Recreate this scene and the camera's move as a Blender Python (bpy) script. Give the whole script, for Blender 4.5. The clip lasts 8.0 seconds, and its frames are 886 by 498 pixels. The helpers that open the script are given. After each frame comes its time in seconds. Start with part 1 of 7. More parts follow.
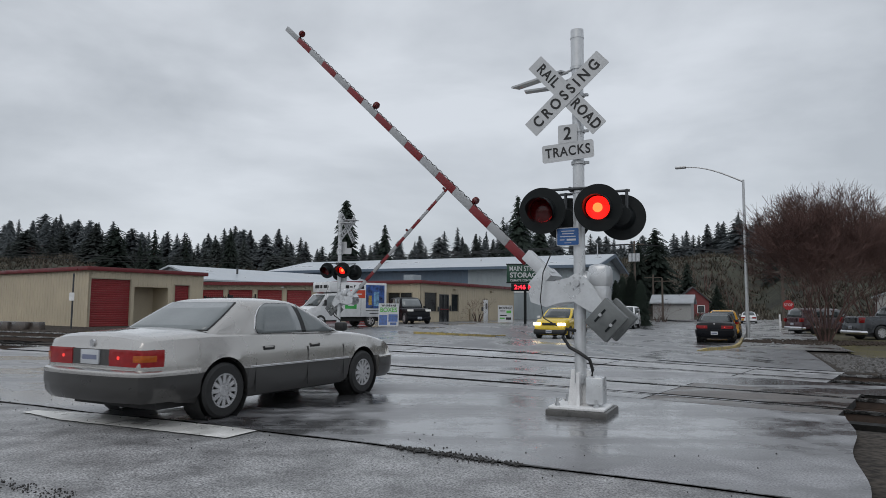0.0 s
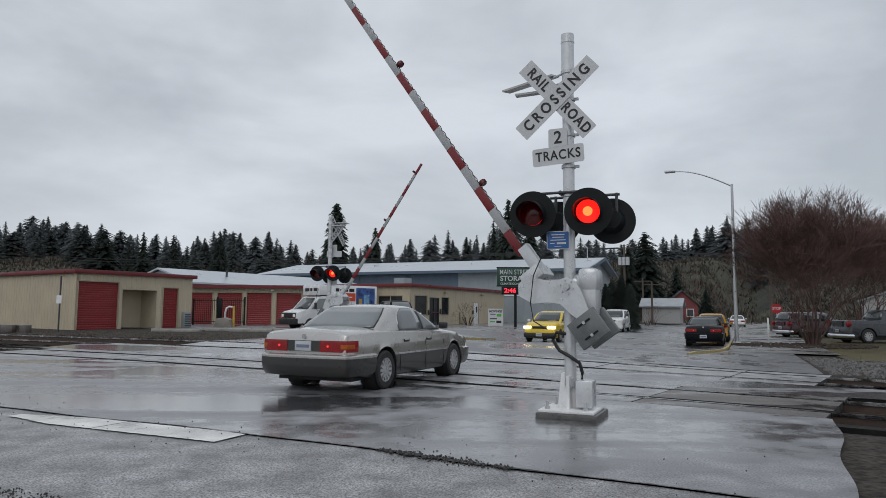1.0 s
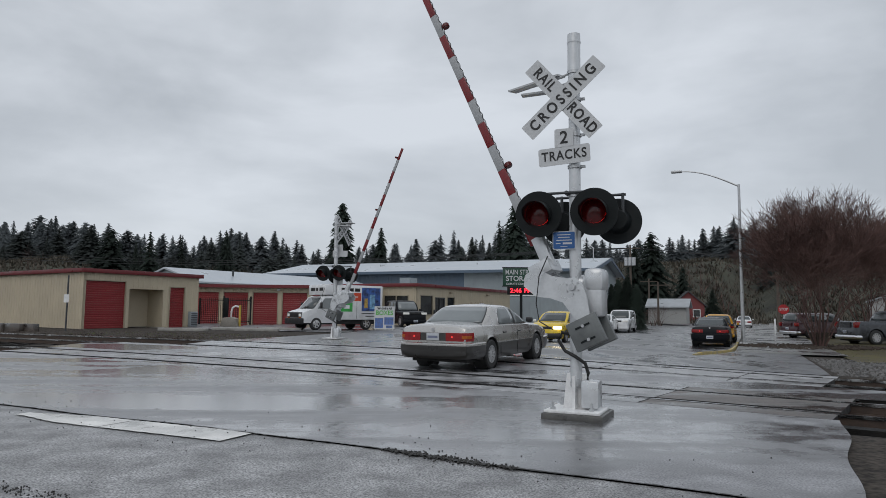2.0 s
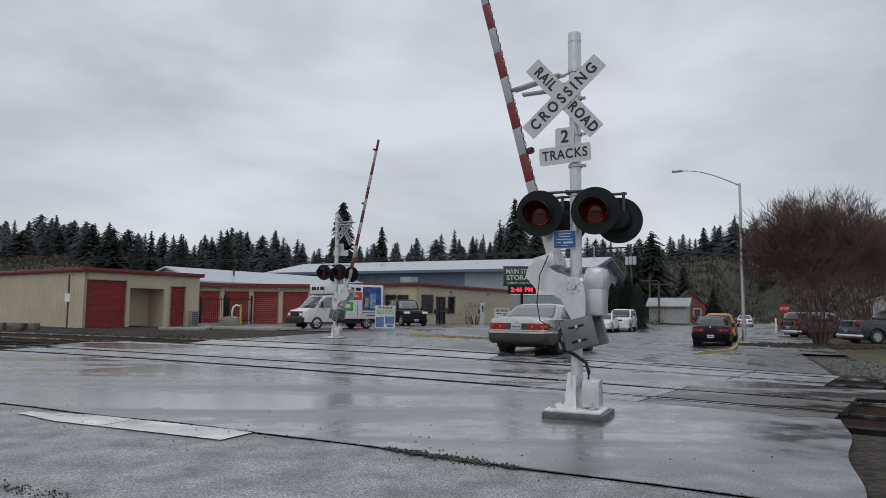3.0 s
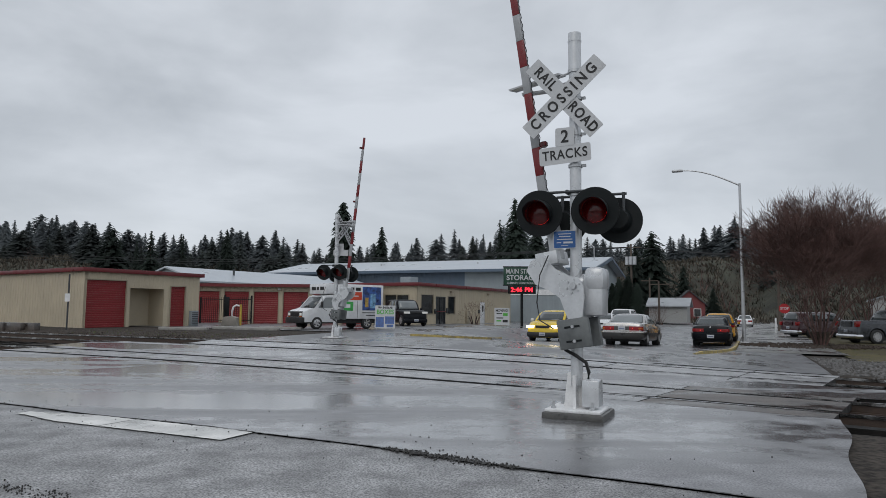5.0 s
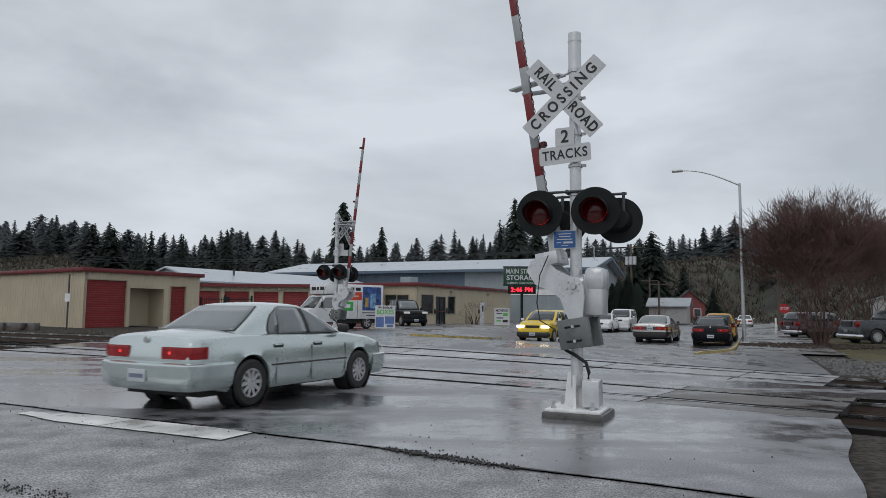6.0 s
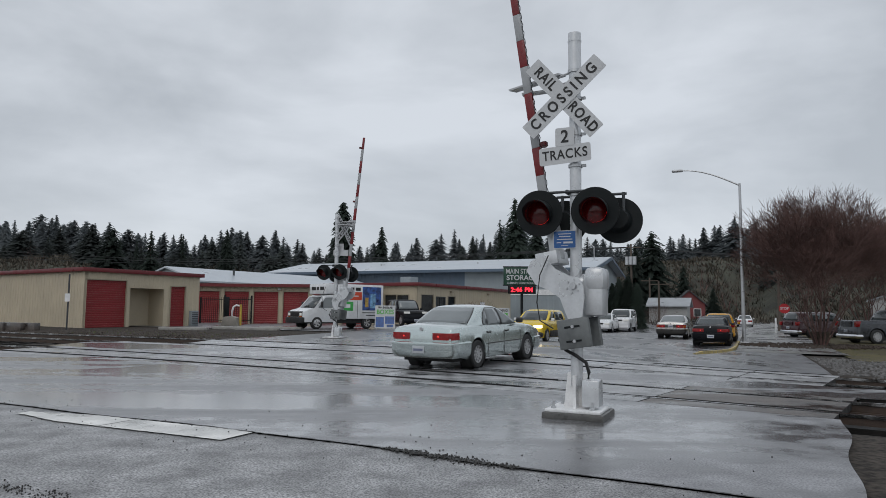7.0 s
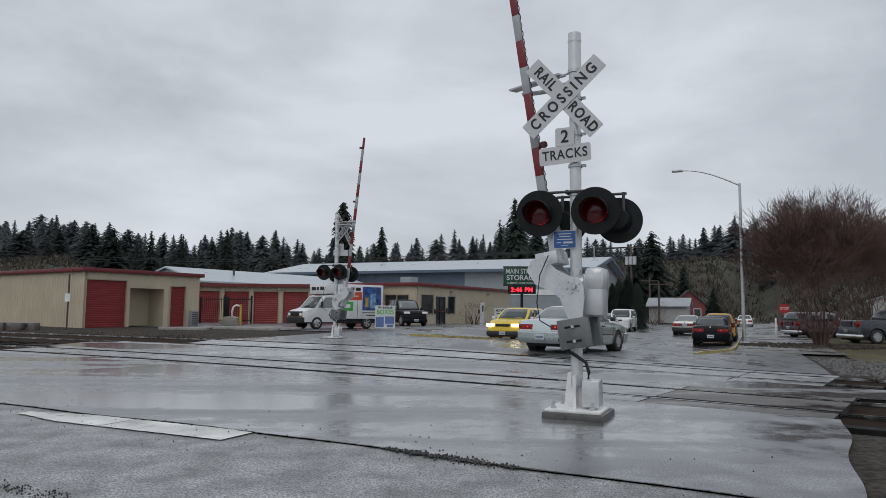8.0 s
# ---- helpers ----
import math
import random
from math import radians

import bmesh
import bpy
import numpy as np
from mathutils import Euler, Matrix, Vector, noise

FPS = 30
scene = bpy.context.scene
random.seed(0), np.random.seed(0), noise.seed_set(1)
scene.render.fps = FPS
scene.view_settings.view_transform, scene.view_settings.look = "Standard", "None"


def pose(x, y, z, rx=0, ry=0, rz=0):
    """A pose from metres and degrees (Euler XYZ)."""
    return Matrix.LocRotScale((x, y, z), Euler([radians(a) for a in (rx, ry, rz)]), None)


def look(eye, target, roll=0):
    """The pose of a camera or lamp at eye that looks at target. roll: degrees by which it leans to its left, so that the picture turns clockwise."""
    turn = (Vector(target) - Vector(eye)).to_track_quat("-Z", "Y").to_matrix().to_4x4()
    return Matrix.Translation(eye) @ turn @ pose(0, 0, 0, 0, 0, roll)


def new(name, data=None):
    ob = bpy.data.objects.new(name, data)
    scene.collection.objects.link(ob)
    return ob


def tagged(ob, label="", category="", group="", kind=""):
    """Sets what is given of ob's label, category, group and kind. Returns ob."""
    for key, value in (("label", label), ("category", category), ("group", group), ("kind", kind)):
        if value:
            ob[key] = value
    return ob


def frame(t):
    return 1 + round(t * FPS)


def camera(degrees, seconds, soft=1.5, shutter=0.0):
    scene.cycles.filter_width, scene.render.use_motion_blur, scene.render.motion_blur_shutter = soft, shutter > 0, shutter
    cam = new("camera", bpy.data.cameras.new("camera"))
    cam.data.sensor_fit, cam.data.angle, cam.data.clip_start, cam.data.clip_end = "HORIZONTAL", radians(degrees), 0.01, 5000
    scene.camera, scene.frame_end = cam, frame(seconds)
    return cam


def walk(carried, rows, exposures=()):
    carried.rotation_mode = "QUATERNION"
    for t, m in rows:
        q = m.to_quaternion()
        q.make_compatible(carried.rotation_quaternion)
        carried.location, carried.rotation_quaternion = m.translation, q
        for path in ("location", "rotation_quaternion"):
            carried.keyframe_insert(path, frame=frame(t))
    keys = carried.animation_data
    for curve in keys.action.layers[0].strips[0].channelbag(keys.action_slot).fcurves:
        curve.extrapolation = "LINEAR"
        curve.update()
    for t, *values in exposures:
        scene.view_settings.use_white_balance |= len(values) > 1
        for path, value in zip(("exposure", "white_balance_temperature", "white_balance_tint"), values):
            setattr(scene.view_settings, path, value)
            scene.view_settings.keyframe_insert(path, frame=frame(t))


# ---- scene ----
import colorsys

# ---- camera ----
EYE_Z = 1.3


def aim(yaw, pitch, roll):
    y, p = radians(yaw), radians(pitch)
    return look((0, 0, EYE_Z), (math.sin(y) * math.cos(p), math.cos(y) * math.cos(p), EYE_Z + math.sin(p)), roll)


cam = camera(66.3, 8.0, soft=0.85, shutter=0.15)
walk(cam, [(0.0, aim(-0.264, 5.04, 0.394)), (0.5, aim(0.671, 5.192, 0.367)), (1.0, aim(0.544, 5.318, 0.449)),
           (1.5, aim(0.271, 5.361, 0.55)), (2.2, aim(0.02, 5.28, 0.6)), (2.8, aim(0, 5.237, 0.6)), (8.0, aim(0, 5.237, 0.6))])

# ---- world and light: an overcast, rainy afternoon ----
world = bpy.data.worlds.new("overcast_sky")
scene.world = world
world.use_nodes = True
wt = world.node_tree
wt.nodes.clear()
w_out = wt.nodes.new("ShaderNodeOutputWorld")
w_bg = wt.nodes.new("ShaderNodeBackground")
w_sky = wt.nodes.new("ShaderNodeTexSky")
w_sky.sky_type, w_sky.sun_disc = "NISHITA", False
w_sky.sun_elevation, w_sky.sun_rotation = radians(35), radians(200)
w_co = wt.nodes.new("ShaderNodeTexCoord")
w_map = wt.nodes.new("ShaderNodeMapping")
w_map.inputs["Scale"].default_value = (1.0, 1.0, 2.6)
w_n1 = wt.nodes.new("ShaderNodeTexNoise")
w_n1.inputs["Scale"].default_value, w_n1.inputs["Detail"].default_value = 2.3, 6
w_n1.inputs["Roughness"].default_value, w_n1.inputs["Distortion"].default_value = 0.5, 0.25
w_ramp = wt.nodes.new("ShaderNodeValToRGB")
w_ramp.color_ramp.elements[0].position, w_ramp.color_ramp.elements[1].position = 0.38, 0.62
w_ramp.color_ramp.elements[0].color = (4.75, 5.1, 5.55, 1)
w_ramp.color_ramp.elements[1].color = (6.9, 7.3, 7.85, 1)
w_mix = wt.nodes.new("ShaderNodeMix")
w_mix.data_type = "RGBA"
w_mix.inputs[0].default_value = 0.93
wt.links.new(w_co.outputs["Generated"], w_map.inputs[0])
wt.links.new(w_map.outputs[0], w_n1.inputs["Vector"])
wt.links.new(w_n1.outputs["Fac"], w_ramp.inputs[0])
wt.links.new(w_sky.outputs[0], w_mix.inputs[6])
wt.links.new(w_ramp.outputs[0], w_mix.inputs[7])
wt.links.new(w_mix.outputs[2], w_bg.inputs[0])
w_bg.inputs[1].default_value = 0.1
wt.links.new(w_bg.outputs[0], w_out.inputs[0])

sun = bpy.data.lights.new("sun", "SUN")
sun.energy, sun.angle, sun.color = 0.5, radians(40), (1, 0.97, 0.93)
sun_ob = new("sun", sun)
sun_ob.matrix_world = look((-6, -14, 16), (0, 0, 0))
scene.view_settings.exposure = 0.0

# ---- plan: the street runs along S, the tracks cross it at a slant ----
PSI = 24.5
S = Vector((math.sin(radians(PSI)), math.cos(radians(PSI)), 0))
W = Vector((S.y, -S.x, 0))


def smooth(a, b, v):
    t = min(1, max(0, (v - a) / (b - a)))
    return t * t * (3 - 2 * t)


def rail_y(x):
    """The near rail of the near track."""
    c = min(9, max(-15, x))
    return -0.0071 * c * c - 0.6645 * c + 12.92 + (-0.0142 * c - 0.6645) * (x - c)


def rail_slope(x):
    return -0.0142 * min(9, max(-15, x)) - 0.6645


def beyond(x, y):
    """How far a point lies past the near rail."""
    return (y - rail_y(x)) / math.hypot(1, rail_slope(x))


def ground_z(x, y):
    n = beyond(x, y)
    w = x * W.x + y * W.y
    up = 0.02 * smooth(0, 1.5, n) + 0.09 * smooth(1.5, 4.4, n) + 0.1 * smooth(4.2, 6.2, n) + 0.08 * smooth(7, 14, n)
    left = up
    street = up * (1 - smooth(-11, 2, w)) * (1 - smooth(9, 24, n)) - 0.22 * smooth(5, 24, n)
    q = smooth(-15, -10, w)
    z = left * (1 - q) + street * q
    far = math.hypot(x, y)
    return z + 1.6 * smooth(90, 230, far)


def trackbed(x, y):
    """1 where the tracks lie in open ballast, 0 under the paving."""
    n, w = beyond(x, y), x * W.x + y * W.y
    near_left = (1 - smooth(-22.0, -20.6, w)) * smooth(-0.9, -0.5, n) * (1 - smooth(2.0, 2.4, n))
    return smooth(-1.2, -0.8, n) * (1 - smooth(6.55, 6.9, n)) * max(smooth(0.3, 0.8, w), (1 - smooth(-20.5, -17.5, w)) * smooth(3.2, 3.9, n), near_left)


def pit(x, y):
    """1 between the shoulders of each open track."""
    n = beyond(x, y)
    return max(smooth(-1.2, -0.8, k) * (1 - smooth(2.3, 2.7, k)) for k in (n, n - 4.4))


def at(s, w, up=0.0):
    p = S * s + W * w
    return Vector((p.x, p.y, ground_z(p.x, p.y) + up))


def track_point(x, n, up=0.0):
    """A point n metres past the near rail, square to it, at plan station x."""
    k = rail_slope(x)
    l = math.hypot(1, k)
    px, py = x - k / l * n, rail_y(x) + n / l
    return Vector((px, py, ground_z(px, py) + up))


# ---- materials ----
def material(name, colour, rough=0.6, metal=0.0, vary=0.25, scale=6.0, fine=60.0, bump=0.15, rough_vary=0.15, hue=None,
             emit=0.0, coat=0.0, pieces=0.0, stretch=(1, 1, 1), spec=0.5):
    m = bpy.data.materials.new(name)
    m.use_nodes = True
    nt = m.node_tree
    b = nt.nodes["Principled BSDF"]
    b.inputs["Metallic"].default_value = metal
    b.inputs["Specular IOR Level"].default_value = spec
    b.inputs["Coat Weight"].default_value = coat
    b.inputs["Coat Roughness"].default_value = 0.06
    co = nt.nodes.new("ShaderNodeTexCoord")
    mp = nt.nodes.new("ShaderNodeMapping")
    mp.inputs["Scale"].default_value = stretch
    nt.links.new(co.outputs["Object"], mp.inputs[0])
    big = nt.nodes.new("ShaderNodeTexNoise")
    big.inputs["Scale"].default_value, big.inputs["Detail"].default_value = scale, 6
    small = nt.nodes.new("ShaderNodeTexNoise")
    small.inputs["Scale"].default_value, small.inputs["Detail"].default_value = fine, 4
    for node in (big, small):
        nt.links.new(mp.outputs[0], node.inputs["Vector"])
    add = nt.nodes.new("ShaderNodeMath")
    add.operation = "MULTIPLY_ADD"
    nt.links.new(small.outputs["Fac"], add.inputs[0])
    add.inputs[1].default_value = 0.45
    nt.links.new(big.outputs["Fac"], add.inputs[2])
    ramp = nt.nodes.new("ShaderNodeValToRGB")
    ramp.color_ramp.elements[0].position, ramp.color_ramp.elements[1].position = 0.45, 1.0
    c2 = hue or colour
    ramp.color_ramp.elements[0].color = (*[v * (1 - vary) for v in c2], 1)
    ramp.color_ramp.elements[1].color = (*[min(1, v * (1 + vary)) for v in colour], 1)
    nt.links.new(add.outputs[0], ramp.inputs[0])
    out = ramp.outputs[0]
    if pieces:
        info = nt.nodes.new("ShaderNodeObjectInfo")
        hsv = nt.nodes.new("ShaderNodeHueSaturation")
        mr = nt.nodes.new("ShaderNodeMapRange")
        mr.inputs[3].default_value, mr.inputs[4].default_value = 1 - pieces, 1 + pieces
        nt.links.new(info.outputs["Random"], mr.inputs[0])
        nt.links.new(mr.outputs[0], hsv.inputs["Value"])
        nt.links.new(out, hsv.inputs["Color"])
        out = hsv.outputs[0]
    nt.links.new(out, b.inputs["Base Color"])
    rr = nt.nodes.new("ShaderNodeMapRange")
    rr.inputs[1].default_value, rr.inputs[2].default_value = 0.3, 0.7
    rr.inputs[3].default_value, rr.inputs[4].default_value = max(0.02, rough - rough_vary), min(1, rough + rough_vary)
    nt.links.new(big.outputs["Fac"], rr.inputs[0])
    nt.links.new(rr.outputs[0], b.inputs["Roughness"])
    if bump:
        bp = nt.nodes.new("ShaderNodeBump")
        bp.inputs["Strength"].default_value, bp.inputs["Distance"].default_value = bump, 0.01
        nt.links.new(small.outputs["Fac"], bp.inputs["Height"])
        nt.links.new(bp.outputs[0], b.inputs["Normal"])
    if emit:
        b.inputs["Emission Color"].default_value = (*colour, 1)
        b.inputs["Emission Strength"].default_value = emit
    return m


def wet_ground(name, dark, light, puddle, fine, bump, low=0.05, high=0.5, streak=(1, 1, 1), worn_by=0.15, film=0.0):
    """Wet paving: standing water in the hollows (large noise) is smooth, the rest glistens with the grain of the stone."""
    m = bpy.data.materials.new(name)
    m.use_nodes = True
    nt = m.node_tree
    b = nt.nodes["Principled BSDF"]
    b.inputs["Specular IOR Level"].default_value = 0.95 if film else 0.3
    b.inputs["Coat Weight"].default_value, b.inputs["Coat Roughness"].default_value, b.inputs["Coat IOR"].default_value = film, 0.4, 1.33
    co = nt.nodes.new("ShaderNodeTexCoord")
    mp = nt.nodes.new("ShaderNodeMapping")
    mp.inputs["Rotation"].default_value = (0, 0, radians(31))
    mp.inputs["Scale"].default_value = streak
    nt.links.new(co.outputs["Object"], mp.inputs[0])
    n1 = nt.nodes.new("ShaderNodeTexNoise")
    n1.inputs["Scale"].default_value, n1.inputs["Detail"].default_value = 0.45, 5
    n1.inputs["Distortion"].default_value = 0.4
    nt.links.new(mp.outputs[0], n1.inputs["Vector"])
    n2 = nt.nodes.new("ShaderNodeTexNoise")
    n2.inputs["Scale"].default_value, n2.inputs["Detail"].default_value = fine, 3
    nt.links.new(co.outputs["Object"], n2.inputs["Vector"])
    n3 = nt.nodes.new("ShaderNodeTexNoise")
    n3.inputs["Scale"].default_value, n3.inputs["Detail"].default_value = 2.3, 6
    nt.links.new(co.outputs["Object"], n3.inputs["Vector"])
    mixn = nt.nodes.new("ShaderNodeMath")
    mixn.operation = "MULTIPLY_ADD"
    nt.links.new(n3.outputs["Fac"], mixn.inputs[0])
    mixn.inputs[1].default_value = 0.35
    nt.links.new(n1.outputs["Fac"], mixn.inputs[2])
    dry = nt.nodes.new("ShaderNodeMapRange")
    dry.inputs[1].default_value, dry.inputs[2].default_value = puddle, puddle + 0.16
    nt.links.new(mixn.outputs[0], dry.inputs[0])
    ramp = nt.nodes.new("ShaderNodeValToRGB")
    ramp.color_ramp.elements[0].color, ramp.color_ramp.elements[1].color = (*dark, 1), (*light, 1)
    ramp.color_ramp.elements[0].position, ramp.color_ramp.elements[1].position = 0.33, 0.68
    nt.links.new(n2.outputs["Fac"], ramp.inputs[0])
    wet = nt.nodes.new("ShaderNodeMix")
    wet.data_type = "RGBA"
    nt.links.new(dry.outputs[0], wet.inputs[0])
    wet.inputs[6].default_value = (*[v * 0.75 for v in dark], 1)
    nt.links.new(ramp.outputs[0], wet.inputs[7])
    worn = nt.nodes.new("ShaderNodeHueSaturation")
    wear = nt.nodes.new("ShaderNodeMapRange")
    wear.inputs[1].default_value, wear.inputs[2].default_value = 0.35, 0.65
    wear.inputs[3].default_value, wear.inputs[4].default_value = 1 - worn_by, 1 + worn_by
    nt.links.new(n3.outputs["Fac"], wear.inputs[0])
    nt.links.new(wear.outputs[0], worn.inputs["Value"])
    nt.links.new(wet.outputs[2], worn.inputs["Color"])
    nt.links.new(worn.outputs[0], b.inputs["Base Color"])
    rr = nt.nodes.new("ShaderNodeMapRange")
    rr.inputs[3].default_value, rr.inputs[4].default_value = low, high
    nt.links.new(dry.outputs[0], rr.inputs[0])
    nt.links.new(rr.outputs[0], b.inputs["Roughness"])
    for socket, full, thin in (("Coat Weight", film, film * 0.3), ("Coat Roughness", 0.16, 0.5)):
        water = nt.nodes.new("ShaderNodeMapRange")
        water.inputs[3].default_value, water.inputs[4].default_value = full, thin
        nt.links.new(dry.outputs[0], water.inputs[0])
        nt.links.new(water.outputs[0], b.inputs[socket])
    bp = nt.nodes.new("ShaderNodeBump")
    bp.inputs["Distance"].default_value = 0.01
    st = nt.nodes.new("ShaderNodeMath")
    st.operation = "MULTIPLY"
    nt.links.new(dry.outputs[0], st.inputs[0])
    st.inputs[1].default_value = bump
    nt.links.new(st.outputs[0], bp.inputs["Strength"])
    nt.links.new(n2.outputs["Fac"], bp.inputs["Height"])
    nt.links.new(bp.outputs[0], b.inputs["Normal"])
    return m


ASPHALT_SMOOTH = wet_ground("wet_smooth_asphalt", (0.1, 0.101, 0.108), (0.34, 0.341, 0.356), 0.62, 55, 0.2, low=0.22, high=0.5, streak=(0.22, 1.5, 1), worn_by=0.3, film=1.0)
ASPHALT_COARSE = wet_ground("wet_worn_asphalt", (0.035, 0.035, 0.037), (0.46, 0.46, 0.465), 0.38, 62, 0.8, low=0.2, high=0.45, worn_by=0.4, film=0.5)
ASPHALT_STREET = wet_ground("wet_street_asphalt", (0.075, 0.076, 0.082), (0.16, 0.161, 0.169), 0.58, 60, 0.12, low=0.22, high=0.5, streak=(1, 0.4, 1), worn_by=0.25, film=1.0)
PANEL = wet_ground("wet_concrete_panel", (0.17, 0.17, 0.175), (0.42, 0.42, 0.428), 0.56, 40, 0.16, low=0.2, high=0.5, streak=(0.4, 2.8, 1), worn_by=0.4, film=1.0)
TIMBER = wet_ground("wet_timber_panel", (0.04, 0.031, 0.026), (0.12, 0.095, 0.08), 0.55, 25, 0.5, low=0.16, high=0.5, streak=(0.3, 3, 1), worn_by=0.35, film=0.6)
TIE = material("creosoted_tie_timber", (0.02, 0.017, 0.015), 0.8, vary=0.5, scale=6, fine=40, bump=0.5, spec=0.2)
BALLAST = wet_ground("dark_ballast", (0.012, 0.011, 0.01), (0.09, 0.085, 0.08), 0.1, 16, 2.0, low=0.3, high=0.8)
SOIL = wet_ground("wet_soil", (0.016, 0.013, 0.011), (0.075, 0.063, 0.052), 0.25, 14, 1.2, low=0.6, high=0.95)
MOSS = material("mossy_soil", (0.1, 0.085, 0.03), 0.85, hue=(0.045, 0.032, 0.022), vary=0.4, scale=1.3, fine=14, bump=0.8)
SIDEWALK = wet_ground("wet_sidewalk", (0.12, 0.115, 0.11), (0.22, 0.215, 0.2), 0.6, 30, 0.3, low=0.16, high=0.5, film=0.5)
MEADOW = material("winter_grass_land", (0.09, 0.1, 0.04), 0.9, hue=(0.05, 0.045, 0.03), vary=0.4, scale=0.08, fine=2.0, bump=0.6)
WHITE_LINE = material("worn_white_road_paint", (0.82, 0.81, 0.78), 0.35, vary=0.18, hue=(0.5, 0.5, 0.48), scale=2.2, fine=45, bump=0.3)
YELLOW_KERB = material("yellow_kerb_paint", (0.46, 0.34, 0.09), 0.5, vary=0.4, hue=(0.26, 0.24, 0.18), scale=5, fine=40)
KERB = material("wet_kerb_concrete", (0.3, 0.29, 0.27), 0.45, vary=0.3, scale=4, fine=40)
STEEL_RAIL = material("polished_rail_steel", (0.5, 0.5, 0.5), 0.2, metal=1.0, vary=0.2, scale=3)
RUST_RAIL = material("dark_rusty_rail", (0.06, 0.04, 0.03), 0.6, vary=0.4, scale=8)
GAP = material("flangeway_rubber", (0.012, 0.012, 0.012), 0.6, vary=0.3)
GALV = material("galvanised_steel", (0.52, 0.53, 0.54), 0.42, metal=0.75, vary=0.14, scale=5, fine=40, bump=0.05)
SILVER = material("silver_painted_metal", (0.62, 0.635, 0.65), 0.34, metal=0.4, vary=0.14, scale=4, fine=30, bump=0.05)
WHITE_PAINT = material("dirty_white_paint", (0.8, 0.8, 0.8), 0.4, vary=0.16, scale=5, fine=40, bump=0.05)
SIGN_WHITE = material("white_sign_sheeting", (0.56, 0.57, 0.58), 0.35, vary=0.08, scale=3, bump=0.0)
SIGN_BLACK = material("black_sign_paint", (0.012, 0.012, 0.013), 0.5, vary=0.2, bump=0)
BLACK = material("black_metal", (0.006, 0.009, 0.01), 0.55, vary=0.3, scale=8, bump=0.05, spec=0.3)
DARK_STEEL = material("dark_steel", (0.07, 0.075, 0.08), 0.45, metal=0.4, vary=0.3)
RED_LENS = material("red_signal_lens", (0.11, 0.003, 0.004), 0.15, vary=0.3, scale=30, bump=0.1)
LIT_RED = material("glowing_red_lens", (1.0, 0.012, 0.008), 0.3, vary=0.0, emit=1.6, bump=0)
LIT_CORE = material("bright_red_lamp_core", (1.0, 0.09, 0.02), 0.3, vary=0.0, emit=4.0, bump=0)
RED_STRIPE = material("red_reflective_stripe", (0.19, 0.012, 0.016), 0.35, vary=0.15, scale=6)
GREY_STRIPE = material("silver_reflective_stripe", (0.36, 0.37, 0.38), 0.35, vary=0.12, scale=6)
CABLE = material("black_cable", (0.015, 0.015, 0.015), 0.5, vary=0.2, bump=0)
BLUE_SIGN = material("blue_sign_sheeting", (0.02, 0.1, 0.3), 0.35, vary=0.1, bump=0)
SLAB = material("concrete_slab", (0.09, 0.088, 0.084), 0.35, vary=0.5, scale=5, fine=45, bump=0.4)


# ---- mesh helpers ----
def mesh_of(name, bm, mat, flat=False):
    me = bpy.data.meshes.new(name)
    bmesh.ops.recalc_face_normals(bm, faces=bm.faces[:])
    bm.to_mesh(me)
    bm.free()
    for m in (mat if isinstance(mat, (list, tuple)) else [mat]):
        me.materials.append(m)
    if not flat:
        me.shade_smooth()
        me.set_sharp_from_angle(angle=radians(38))
    return me


def part(name, bm, mat, parent=None, label="", flat=False):
    ob = new(name, mesh_of(name, bm, mat, flat))
    ob.parent = parent
    return tagged(ob, label)


def thing(name, m, label, category, group="", kind=""):
    ob = new(name)
    ob.empty_display_size = 0.2
    ob.matrix_basis = m
    return tagged(ob, label, category, group, kind)


def single(name, bm, mat, label, category, m=None, group="", kind="", flat=False):
    ob = new(name, mesh_of(name, bm, mat, flat))
    if m is not None:
        ob.matrix_basis = m
    return tagged(ob, label, category, group, kind)


def block(bm, lo, hi, m=None, bevel=0.0, index=0):
    r = bmesh.ops.create_cube(bm, size=1)
    c = [(a + b) / 2 for a, b in zip(lo, hi)]
    d = [abs(b - a) for a, b in zip(lo, hi)]
    mm = Matrix.Translation(c) @ Matrix.Diagonal((*d, 1))
    bmesh.ops.transform(bm, matrix=(m @ mm) if m is not None else mm, verts=r["verts"])
    for f in {f for v in r["verts"] for f in v.link_faces}:
        f.material_index = index
    if bevel:
        bmesh.ops.bevel(bm, geom=list({e for v in r["verts"] for e in v.link_edges}), offset=bevel, segments=2, affect="EDGES", profile=0.5)
    return bm


def rod(bm, a, b, r1, r2=None, seg=14, index=0, caps=True):
    a, b = Vector(a), Vector(b)
    d = b - a
    r = bmesh.ops.create_cone(bm, segments=seg, radius1=r1, radius2=r1 if r2 is None else r2, depth=d.length, cap_ends=caps)
    m = Matrix.Translation((a + b) / 2) @ d.to_track_quat("Z", "Y").to_matrix().to_4x4()
    bmesh.ops.transform(bm, matrix=m, verts=r["verts"])
    for f in {f for v in r["verts"] for f in v.link_faces}:
        f.material_index = index
    return bm


